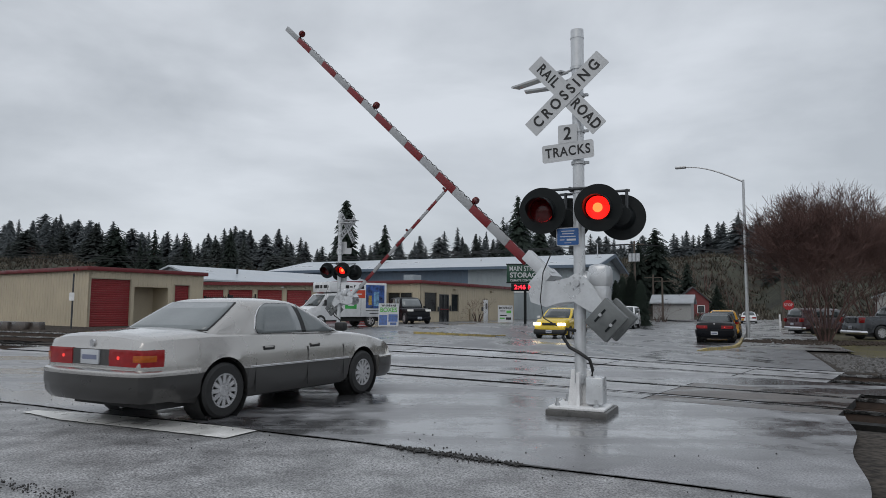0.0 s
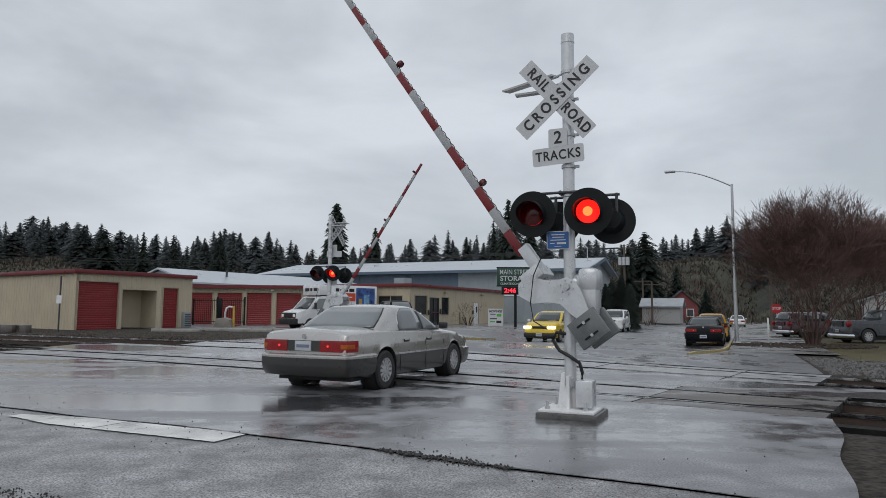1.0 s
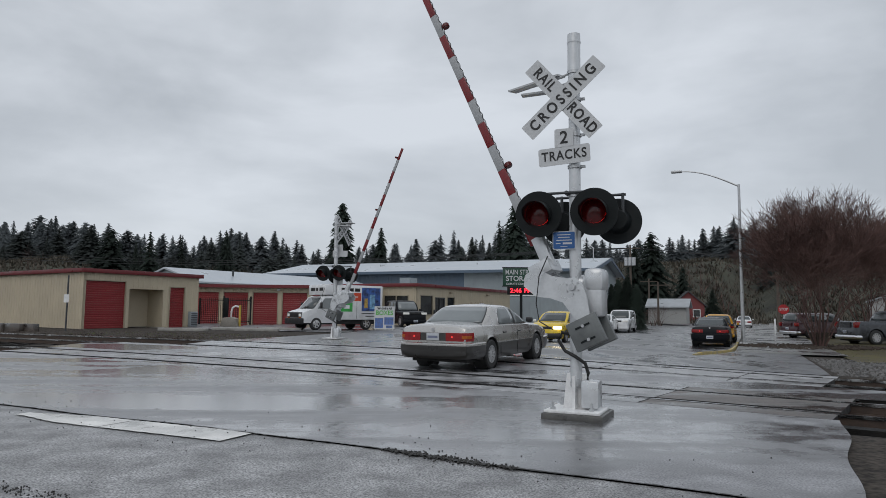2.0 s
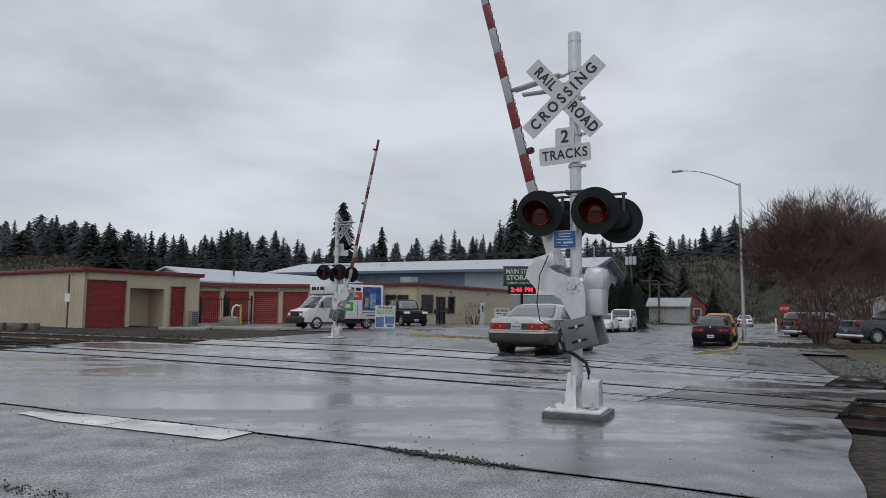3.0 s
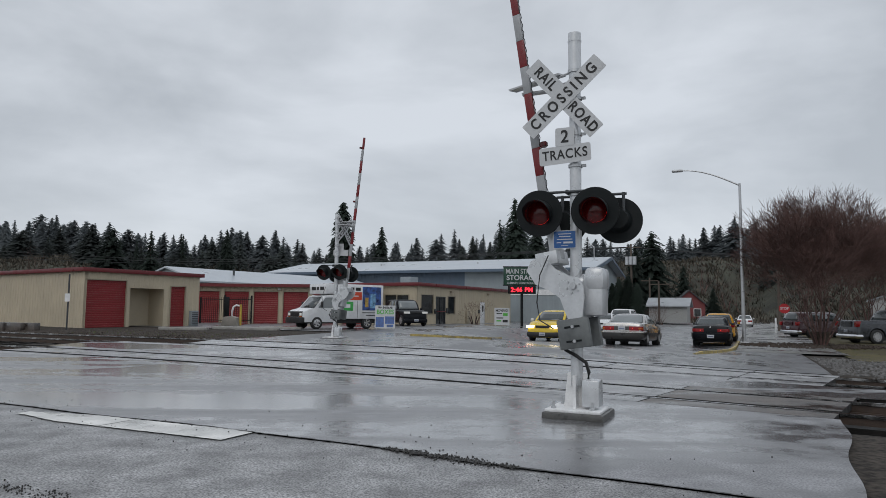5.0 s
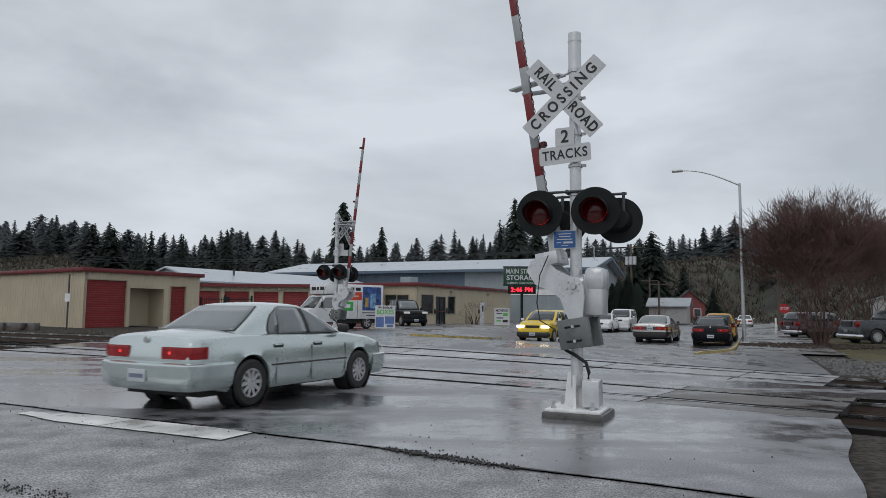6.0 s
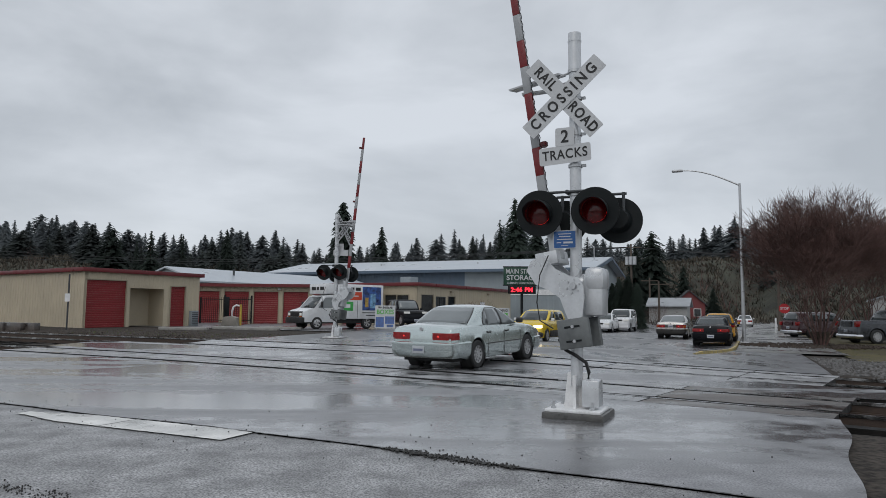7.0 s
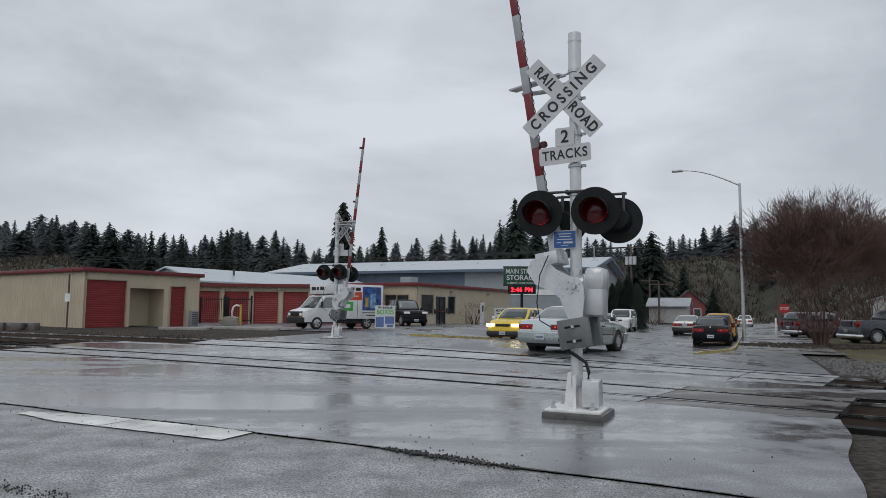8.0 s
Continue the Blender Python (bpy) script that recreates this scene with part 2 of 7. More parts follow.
def tube(bm, pts, r, seg=8):
    pts = [Vector(p) for p in pts]
    rings = []
    for i, p in enumerate(pts):
        d = (pts[min(i + 1, len(pts) - 1)] - pts[max(i - 1, 0)]).normalized()
        q = d.to_track_quat("Z", "Y")
        rr = r[i] if isinstance(r, (list, tuple)) else r
        rings.append([bm.verts.new(p + q @ Vector((rr * math.cos(6.2832 * k / seg), rr * math.sin(6.2832 * k / seg), 0))) for k in range(seg)])
    for a, b in zip(rings, rings[1:]):
        for k in range(seg):
            bm.faces.new((a[k], a[(k + 1) % seg], b[(k + 1) % seg], b[k]))
    bm.faces.new(rings[0][::-1])
    bm.faces.new(rings[-1])
    return bm


def plate(bm, outline, depth, m=None, bevel=0.0, index=0):
    """A flat plate: outline in x, z; its thickness along y from 0 to depth."""
    a = [bm.verts.new((x, 0, z)) for x, z in outline]
    b = [bm.verts.new((x, depth, z)) for x, z in outline]
    faces = [bm.faces.new(a), bm.faces.new(b[::-1])]
    for i in range(len(a)):
        j = (i + 1) % len(a)
        faces.append(bm.faces.new((a[j], a[i], b[i], b[j])))
    for f in faces:
        f.material_index = index
    if bevel:
        e = [e for e in faces[0].edges] + [e for e in faces[1].edges]
        r = bmesh.ops.bevel(bm, geom=e, offset=bevel, segments=2, affect="EDGES", profile=0.5)
    if m is not None:
        vs = {v for v in bm.verts if v.is_valid and (v in a or v in b)} if not bevel else None
        bmesh.ops.transform(bm, matrix=m, verts=list(vs) if vs is not None else bm.verts[:])
    return bm


def rounded(w, h, r, seg=4):
    out = []
    for cx, cz, a0 in ((w / 2 - r, h / 2 - r, 0), (-w / 2 + r, h / 2 - r, 90), (-w / 2 + r, -h / 2 + r, 180), (w / 2 - r, -h / 2 + r, 270)):
        for k in range(seg + 1):
            a = radians(a0 + 90 * k / seg)
            out.append((cx + r * math.cos(a), cz + r * math.sin(a)))
    return out


def writing(text, size, mat, parent, m, spacing=1.0, thick=0.002, squeeze=1.0, bold=0.0, name="lettering"):
    """Raised letters, centred at m, read from its -y side."""
    cu = bpy.data.curves.new(name, "FONT")
    cu.body, cu.size, cu.align_x, cu.align_y, cu.extrude = text, size, "CENTER", "CENTER", thick
    cu.space_character, cu.offset = spacing, bold
    tmp = new(name, cu)
    me = bpy.data.meshes.new_from_object(tmp.evaluated_get(bpy.context.evaluated_depsgraph_get()))
    bpy.data.objects.remove(tmp)
    me.transform(Matrix.Diagonal((squeeze, 1, 1, 1)))
    me.transform(pose(0, 0, 0, 90, 0, 0))
    me.materials.clear()
    me.materials.append(mat)
    ob = new(name, me)
    ob.parent = parent
    ob.matrix_basis = m
    return ob


def bars(parent, mat, m, rows, name="printed_bar"):
    """Writing that cannot be read: bars (x, z, width, height) on a plate's -y side."""
    for x, z, w, h in rows:
        bm = bmesh.new()
        block(bm, (x - w / 2, -0.002, z - h / 2), (x + w / 2, 0.0, z + h / 2))
        ob = part(name, bm, mat, parent)
        ob.matrix_basis = m


def sheet(name, corner, nu, nv, mat, label, category, lift, kind="structure"):
    """A paving sheet: corner(u, v), u and v from 0 to 1, gives plan places; it follows the ground."""
    bm = bmesh.new()
    rows = []
    for i in range(nu + 1):
        row = []
        for j in range(nv + 1):
            x, y = corner(i / nu, j / nv)[:2]
            row.append(bm.verts.new((x, y, ground_z(x, y) + lift)))
        rows.append(row)
    for i in range(nu):
        for j in range(nv):
            bm.faces.new((rows[i][j], rows[i + 1][j], rows[i + 1][j + 1], rows[i][j + 1]))
    for f in bm.faces:
        if f.normal.z < 0:
            f.normal_flip()
    ob = new(name, bpy.data.meshes.new(name))
    bmesh.ops.recalc_face_normals(bm, faces=bm.faces[:])
    if sum(f.normal.z for f in bm.faces) < 0:
        bmesh.ops.reverse_faces(bm, faces=bm.faces[:])
    bm.to_mesh(ob.data)
    bm.free()
    ob.data.materials.append(mat)
    ob.data.shade_smooth()
    return tagged(ob, label, category, kind=kind)


def between(a, b, t):
    return a + (b - a) * t


# ---- ground ----
def land():
    bm = bmesh.new()
    rings = [0.01, 2, 4, 6, *[6 + 0.4 * k for k in range(1, 48)], 28, 32, 36, 40, 46, 54, 64, 76, 90, 110, 135, 165, 200, 260, 400, 800, 2500]
    seg = 288
    prev = None
    for r in rings:
        ring = []
        for k in range(seg):
            a = 2 * math.pi * k / seg
            x, y = r * math.sin(a), r * math.cos(a)
            ring.append(bm.verts.new((x, y, ground_z(x, y) - 0.05 - (0.2 + 0.2 * pit(x, y)) * trackbed(x, y))))
        if prev:
            for k in range(seg):
                bm.faces.new((prev[k], prev[(k + 1) % seg], ring[(k + 1) % seg], ring[k]))
        prev = ring
    bmesh.ops.remove_doubles(bm, verts=bm.verts[:], dist=0.05)
    bmesh.ops.recalc_face_normals(bm, faces=bm.faces[:])
    if sum(f.normal.z for f in bm.faces) < 0:
        bmesh.ops.reverse_faces(bm, faces=bm.faces[:])
    ob = new("ground", bpy.data.meshes.new("ground"))
    bm.to_mesh(ob.data)
    bm.free()
    ob.data.materials.append(SOIL)
    ob.data.shade_smooth()
    return tagged(ob, "dark wet soil and gravel beside the tracks", "ground", kind="structure")


land()
# the near approach: worn coarse asphalt, then a band of newer smooth asphalt up to the crossing panels
def near_edge(x):
    return -5.9 + 0.13 * max(-6, x) + 0.035 * math.sin(x * 1.1) + 0.025 * math.sin(x * 2.7 + 1)


def apron_corner(u, v):
    x = between(-22, 9.5, u)
    return track_point(x - max(0, x - 5.9) * smooth(-14, -6, between(-26, near_edge(x), v)) * 0.85, between(-26, near_edge(x), v))


def smooth_corner(u, v):
    x = between(-22, 5.4 + 0.5 * (1 - v) + 0.03 * math.sin(v * 11), u)
    return track_point(x, between(near_edge(x), -0.62, v))


sheet("road_near", apron_corner, 60, 40, ASPHALT_COARSE, "coarse worn wet asphalt strewn with grit", "road", -0.012)
sheet("road_patch", smooth_corner, 60, 20, ASPHALT_SMOOTH, "smooth wet asphalt with shallow puddles", "road", 0.0)
sheet("road_between_tracks", lambda u, v: track_point(between(-14, 8.5, u), between(2.12, 3.78, v)), 40, 4, ASPHALT_SMOOTH, "smooth wet asphalt between two tracks", "road", 0.0)
sheet("road_far", lambda u, v: (lambda a, b: a + (b - a) * v)(track_point(between(-10.8, 1.6, u), 6.52), at(between(30, 29.5, u), between(-17, -0.72, u))), 40, 16, ASPHALT_STREET, "wet asphalt street past the crossing", "road", 0.0)
sheet("street", lambda u, v: at(between(29.4, 420, v ** 1.8), between(-12.0 if v > 0 else -17, -0.72, u)), 12, 60, ASPHALT_STREET, "long wet asphalt street", "road", -0.004)
sheet("storage_lot", lambda u, v: at(between(28, 90, v), between(-44, -11.3, u)), 30, 20, ASPHALT_STREET, "wet asphalt lot before the storage office", "road", -0.02)
sheet("pavement", lambda u, v: at(between(28.8, 260, v ** 1.6), between(-0.66, 3.2, u)), 6, 40, SIDEWALK, "wet concrete sidewalk beside the street", "sidewalk", 0.02)
sheet("road_shoulder", lambda u, v: (lambda a, b: a + (b - a) * v)(track_point(between(1.6, 4.65, u), 6.53), at(29.2, between(-0.72, 1.6, u))), 8, 14, ASPHALT_STREET, "wet asphalt shoulder beside the street", "road", 0.012)
# ---- the crossing: rails, flangeways and panels ----
def strip(bm, x0, x1, step, n0, n1, top, bottom, index=0):
    """A bar that follows the track between stations x0 and x1."""
    k = max(1, round((x1 - x0) / step))
    rings = []
    for i in range(k + 1):
        x = between(x0, x1, i / k)
        rings.append([bm.verts.new(track_point(x, n, z)) for n, z in ((n0, bottom), (n1, bottom), (n1, top), (n0, top))])
    for a, b in zip(rings, rings[1:]):
        for j in range(4):
            bm.faces.new((a[j], a[(j + 1) % 4], b[(j + 1) % 4], b[j])).material_index = index
    bm.faces.new(rings[0]).material_index = index
    bm.faces.new(rings[-1][::-1]).material_index = index
    return bm


# ballast coloured near black to carry the deep shade of the open pits
PIT = material("shade_black_ballast", (0.014, 0.013, 0.012), 0.75, vary=0.6, scale=8, fine=40, bump=0.9, spec=0.2)
RAILS = (0.0, 1.505, 4.4, 5.905)


def rail(n):
    bm = bmesh.new()
    x_left = -13.4 if n < 3 else -10.8
    strip(bm, -60, x_left, 1.0, n - 0.036, n + 0.036, 0.006, -0.04, 0)
    strip(bm, x_left, 1.4, 0.8, n - 0.036, n + 0.036, -0.022, -0.05, 1)
    strip(bm, 1.4, 30, 1.0, n - 0.036, n + 0.036, 0.006, -0.04, 0)
    strip(bm, -60, 30, 1.0, n - 0.012, n + 0.012, -0.04, -0.15, 1)
    strip(bm, -60, 30, 1.0, n - 0.07, n + 0.07, -0.15, -0.17, 1)
    single("rail", bm, [STEEL_RAIL, RUST_RAIL], "steel rail with a polished head set in the crossing", "rail", group="rails of the two tracks", kind="structure")


for n in RAILS:
    rail(n)

bm = bmesh.new()
strip(bm, -13.8, 5.3, 1.0, -0.6, 2.1, -0.07, -0.12)
single("track_bed", bm, GAP, "black rubber flangeway bed between the panels", "track bed", kind="structure")
bm = bmesh.new()
strip(bm, -10.85, 4.75, 1.0, 3.8, 6.5, -0.07, -0.12)
single("track_bed", bm, GAP, "black rubber flangeway bed between the panels", "track bed", kind="structure")


# open pits where the rails leave the crossing: a black bed and its sides
for x0, x1, n in ((5.34, 14.0, 0.0), (4.8, 14.0, 4.4), (-24.0, -13.45, 0.0), (-24.0, -11.0, 4.4)):
    bm = bmesh.new()
    strip(bm, x0, x1, 0.8, n - 0.66, n + 2.14, -0.2, -0.42)
    if n == 0:
        strip(bm, x0, x1, 0.8, n - 0.9, n - 0.66, -0.05, -0.42)
        strip(bm, x0, x1, 0.8, n + 2.14, n + 2.18, -0.01, -0.42)
    single("track_bed", bm, PIT, "black ballast bed between open rails, the pit's shade in its colour", "track bed", kind="structure")


def ties(n0, x0, x1):
    x = x0
    while x < x1:
        bm = bmesh.new()
        strip(bm, x - 0.11, x + 0.11, 0.3, n0 - 0.55, n0 + 2.05, -0.17, -0.3)
        single("railway_tie", bm, TIE, "dark creosoted timber tie under the rails", "railway tie", group="ties under the tracks")
        x += 0.56


ties(0.0, 5.6, 10.5)
ties(4.4, 5.0, 12.0)
ties(0.0, -20.0, -13.5)
ties(4.4, -22.0, -10.9)

crossing = thing("crossing_panels", pose(0, 0, 0), "wet concrete and timber crossing panels between the rails", "crossing panels", kind="structure")
rng = random.Random(4)
for track, x_end in ((0.0, 5.32), (4.4, 4.78)):
    for n0, n1 in ((-0.62, -0.075), (0.19, 1.34), (1.6, 2.12)):
        x = -13.4 if track == 0 else (-13.2 if n0 < 0 else -10.8)
        while x < x_end - 0.05:
            x2 = min(x + 2.38, x_end)
            bm = bmesh.new()
            strip(bm, x + 0.012, x2 - 0.012, 0.6, track + n0, track + n1, rng.uniform(-0.003, 0.003), -0.1)
            bm.normal_update()
            for f in bm.faces:
                f.material_index = 0 if abs(f.normal.z) > 0.7 else 1
            part("panel", bm, [TIMBER if (x > 3.2 and track == 0) else PANEL, GAP], crossing, "brown timber panel" if (x > 3.2 and track == 0) else "", flat=True)
            x = x2

# ballast heaps beside the open track
def stones(name, spots, count, seed, label, size=(0.02, 0.06), mat=BALLAST):
    r = random.Random(seed)
    tmp = bmesh.new()
    bmesh.ops.create_icosphere(tmp, subdivisions=1, radius=1)
    base = [v.co.copy() for v in tmp.verts]
    tris = [[v.index for v in f.verts] for f in tmp.faces]
    tmp.free()
    verts, faces = [], []
    for _ in range(count):
        p, q, o = spots(r), r.uniform(*size), len(verts)
        m = Euler((r.random() * 6, r.random() * 6, r.random() * 6)).to_matrix() @ Matrix.Diagonal((q, q * r.uniform(0.6, 1), q * r.uniform(0.4, 0.8)))
        verts += [p + m @ v for v in base]
        faces += [[o + i for i in f] for f in tris]
    me = bpy.data.meshes.new(name)
    me.from_pydata(verts, [], faces)
    me.materials.append(mat)
    return tagged(new(name, me), label, "gravel", kind="stuff")


STONE = material("grey_ballast_stone", (0.15, 0.145, 0.14), 0.6, vary=0.6, hue=(0.03, 0.028, 0.026), scale=12, fine=50, bump=0.4)


RUBBLE = material("brown_wet_rubble", (0.09, 0.075, 0.065), 0.8, vary=0.6, hue=(0.03, 0.024, 0.02), scale=10, fine=50, bump=0.4, spec=0.25)


def ballast_spot(r):
    x = r.uniform(5.2, 11.0)
    n = r.uniform(-3.2, 9.5)
    p = track_point(x, n)
    w = p.x * W.x + p.y * W.y
    if w < 1.75:
        p = track_point(x + 2.2, n)
    if -0.75 < n < 2.2 or 2.2 <= n < 3.8 and x < 8.6 or 3.8 <= n < 6.6:
        n = 6.7 + (n + 0.75) * 0.4
        p = track_point(x + 1.2, n)
    p.z = ground_z(p.x, p.y) - 0.05 - 0.2 * trackbed(p.x, p.y)
    return p


def shoulder_spot(r):
    p = at(r.uniform(17.9, 26.5), r.uniform(1.75, 8.0))
    p.z = ground_z(p.x, p.y) - 0.05 - 0.2 * trackbed(p.x, p.y)
    return p


stones("ballast", shoulder_spot, 3200, 17, "dark crushed stone bank beyond the far track", (0.025, 0.065), STONE)
stones("ballast", lambda r: track_point(r.uniform(-24, -9.5), r.uniform(7.2, 11.5), -0.07), 3000, 27, "dark rubble and soil bank behind the far track", (0.025, 0.07), RUBBLE)
stones("ballast", ballast_spot, 2600, 7, "grey crushed stone ballast beside the rails", (0.025, 0.06), STONE)


def edge_spot(r):
    p = track_point(r.uniform(6.3, 9.5), r.uniform(-5.2, -0.4))
    p.z = ground_z(p.x, p.y) - 0.05 - 0.2 * trackbed(p.x, p.y)
    return p


stones("ballast", edge_spot, 2200, 9, "grey crushed stone beside the asphalt edge", (0.02, 0.05), STONE)


DARK_GRIT = material("dark_wet_grit", (0.03, 0.028, 0.026), 0.4, vary=0.5, scale=20)


def grit_spot(r):
    x = r.uniform(-4, 5.6)
    n = near_edge(x) + r.gauss(-0.1, 0.8)
    return track_point(x, n, 0.003)


def hole_spot(r):
    x = between(2.65, 3.85, r.random())
    return track_point(x, near_edge(x) - 0.02 + r.gauss(0, 0.07) * (1 - abs(x - 3.3) * 0.9), 0.004)


stones("broken_asphalt", hole_spot, 380, 18, "crumbled black asphalt in a muddy pothole", (0.005, 0.016), DARK_GRIT)
stones("broken_asphalt", lambda r: at(3.33 + r.gauss(0, 0.05) - 0.1 * r.random(), r.uniform(-6.2, -4.3), 0.002), 300, 19, "dark crumbled grit along an old asphalt seam", (0.004, 0.012), DARK_GRIT)
stones("loose_grit", grit_spot, 170, 8, "loose dark grit scattered on the wet asphalt", (0.003, 0.011), DARK_GRIT)


# worn stop line, two long painted panels
def stop_line():
    bm = bmesh.new()
    rr = random.Random(5)
    for w0, w1 in ((-8.25, -6.62), (-6.6, -4.86)):
        k, prev = 40, None
        for i in range(k + 1):
            w = between(w0, w1, i / k)
            fade = 0.16 * smooth(-7.2, -8.25, w) if w < -7.2 else 0.0
            a = at(5.37 + fade + rr.uniform(0, 0.015), w, 0.001)
            b = at(5.9 - fade - rr.uniform(0, 0.012), w, 0.001)
            row = [bm.verts.new(a), bm.verts.new(b)]
            if prev:
                bm.faces.new((prev[0], row[0], row[1], prev[1]))
            prev = row
    return single("stop_line", bm, WHITE_LINE, "worn white stop line painted on the asphalt", "road marking", kind="structure")


stop_line()


# tar seam along the joint of old and new asphalt
bm = bmesh.new()
k = 420
prev = None
r = random.Random(3)
for i in range(k + 1):
    x = between(-16, 5.6, i / k)
    n = near_edge(x)
    h = 0.004 + 0.02 * r.random() ** 2 + (0.11 * r.random() * math.exp(-((x - 3.25) / 0.5) ** 2))
    a, b = bm.verts.new(track_point(x, n - h, 0.004)), bm.verts.new(track_point(x, n + h * 0.6, 0.004))
    if prev:
        bm.faces.new((prev[0], a, b, prev[1]))
    prev = (a, b)
single("tar_seam", bm, material("tar", (0.014, 0.013, 0.012), 0.5, vary=0.4, scale=9, fine=50, bump=0.6), "black broken tar seam between old and new asphalt", "road seam", kind="structure", flat=True)


# ---- crossing signals ----
def crossbuck(parent, m, lettered=True):
    sign = new("crossbuck")
    sign.parent, sign.matrix_basis = parent, m
    for name, tilt, words, y in (("blade", -49, "RAIL   ROAD", 0.0), ("blade", 42, "CROS SING", -0.012)):
        bm = bmesh.new()
        plate(bm, rounded(1.3, 0.235, 0.012), 0.008)
        b = part(name, bm, SIGN_WHITE, sign)
        b.matrix_basis = pose(0, y, 0, 0, -tilt, 0)
        if lettered:
            if "RAIL" in words:
                for txt, x in (("RAIL", -0.37), ("ROAD", 0.385)):
                    writing(txt, 0.185, SIGN_BLACK, sign, pose(0, y - 0.003, 0, 0, -tilt, 0) @ pose(x, 0, 0), 1.2, 0.001, 0.85, 0.005)
            else:
                writing("CROSSING", 0.2, SIGN_BLACK, sign, pose(0, y - 0.003, 0, 0, -tilt, 0), 1.5, 0.001, 0.85, 0.005)
    return sign


def signal_lamp(parent, m, lenses=None):
    lamp = new("signal_lamp")
    lamp.parent, lamp.matrix_basis = parent, m
    bm = bmesh.new()
    rod(bm, (0, -0.012, 0), (0, 0.012, 0), 0.3, seg=40)
    part("background_disc", bm, BLACK, lamp)
    bm = bmesh.new()
    rod(bm, (0, 0.01, 0), (0, 0.17, 0), 0.17, 0.12, 24)
    part("housing", bm, BLACK, lamp)
    # added turning disc imitates flashing: one side glows, the other is dark red glass
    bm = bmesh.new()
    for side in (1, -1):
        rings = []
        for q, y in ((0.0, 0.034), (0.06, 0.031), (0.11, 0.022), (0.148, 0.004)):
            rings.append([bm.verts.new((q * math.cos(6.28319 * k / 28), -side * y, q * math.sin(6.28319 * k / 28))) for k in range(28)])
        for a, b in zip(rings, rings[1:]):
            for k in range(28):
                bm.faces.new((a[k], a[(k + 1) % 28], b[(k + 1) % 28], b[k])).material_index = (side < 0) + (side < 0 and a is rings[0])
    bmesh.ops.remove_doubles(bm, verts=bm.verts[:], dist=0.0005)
    lens = part("lens", bm, [RED_LENS, LIT_RED, LIT_CORE], lamp, "round red glass lens with an added glowing back")
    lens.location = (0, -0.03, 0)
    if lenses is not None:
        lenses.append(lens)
    bm = bmesh.new()
    rows = []
    for i in range(8):
        y = -0.33 * i / 7
        half = radians(between(290, 120, (i / 7) ** 1.2)) / 2
        row = []
        for k in range(21):
            a = math.pi / 2 + between(-half, half, k / 20)
            row.append((Vector((0.165 * math.cos(a), y - 0.01, 0.165 * math.sin(a) - 0.02 * i / 7)), Vector((0.172 * math.cos(a), y - 0.01, 0.172 * math.sin(a) - 0.02 * i / 7))))
        rows.append([(bm.verts.new(p), bm.verts.new(q)) for p, q in row])
    for a, b in zip(rows, rows[1:]):
        for k in range(20):
            for j in (0, 1):
                bm.faces.new((a[k][j], a[k + 1][j], b[k + 1][j], b[k][j]))
    for k in range(20):
        bm.faces.new((rows[-1][k][0], rows[-1][k + 1][0], rows[-1][k + 1][1], rows[-1][k][1]))
    part("visor", bm, BLACK, lamp)
    return lamp


WEIGHT = material("grey_counterweight_steel", (0.16, 0.17, 0.17), 0.45, metal=0.3, vary=0.25, scale=3, fine=25)


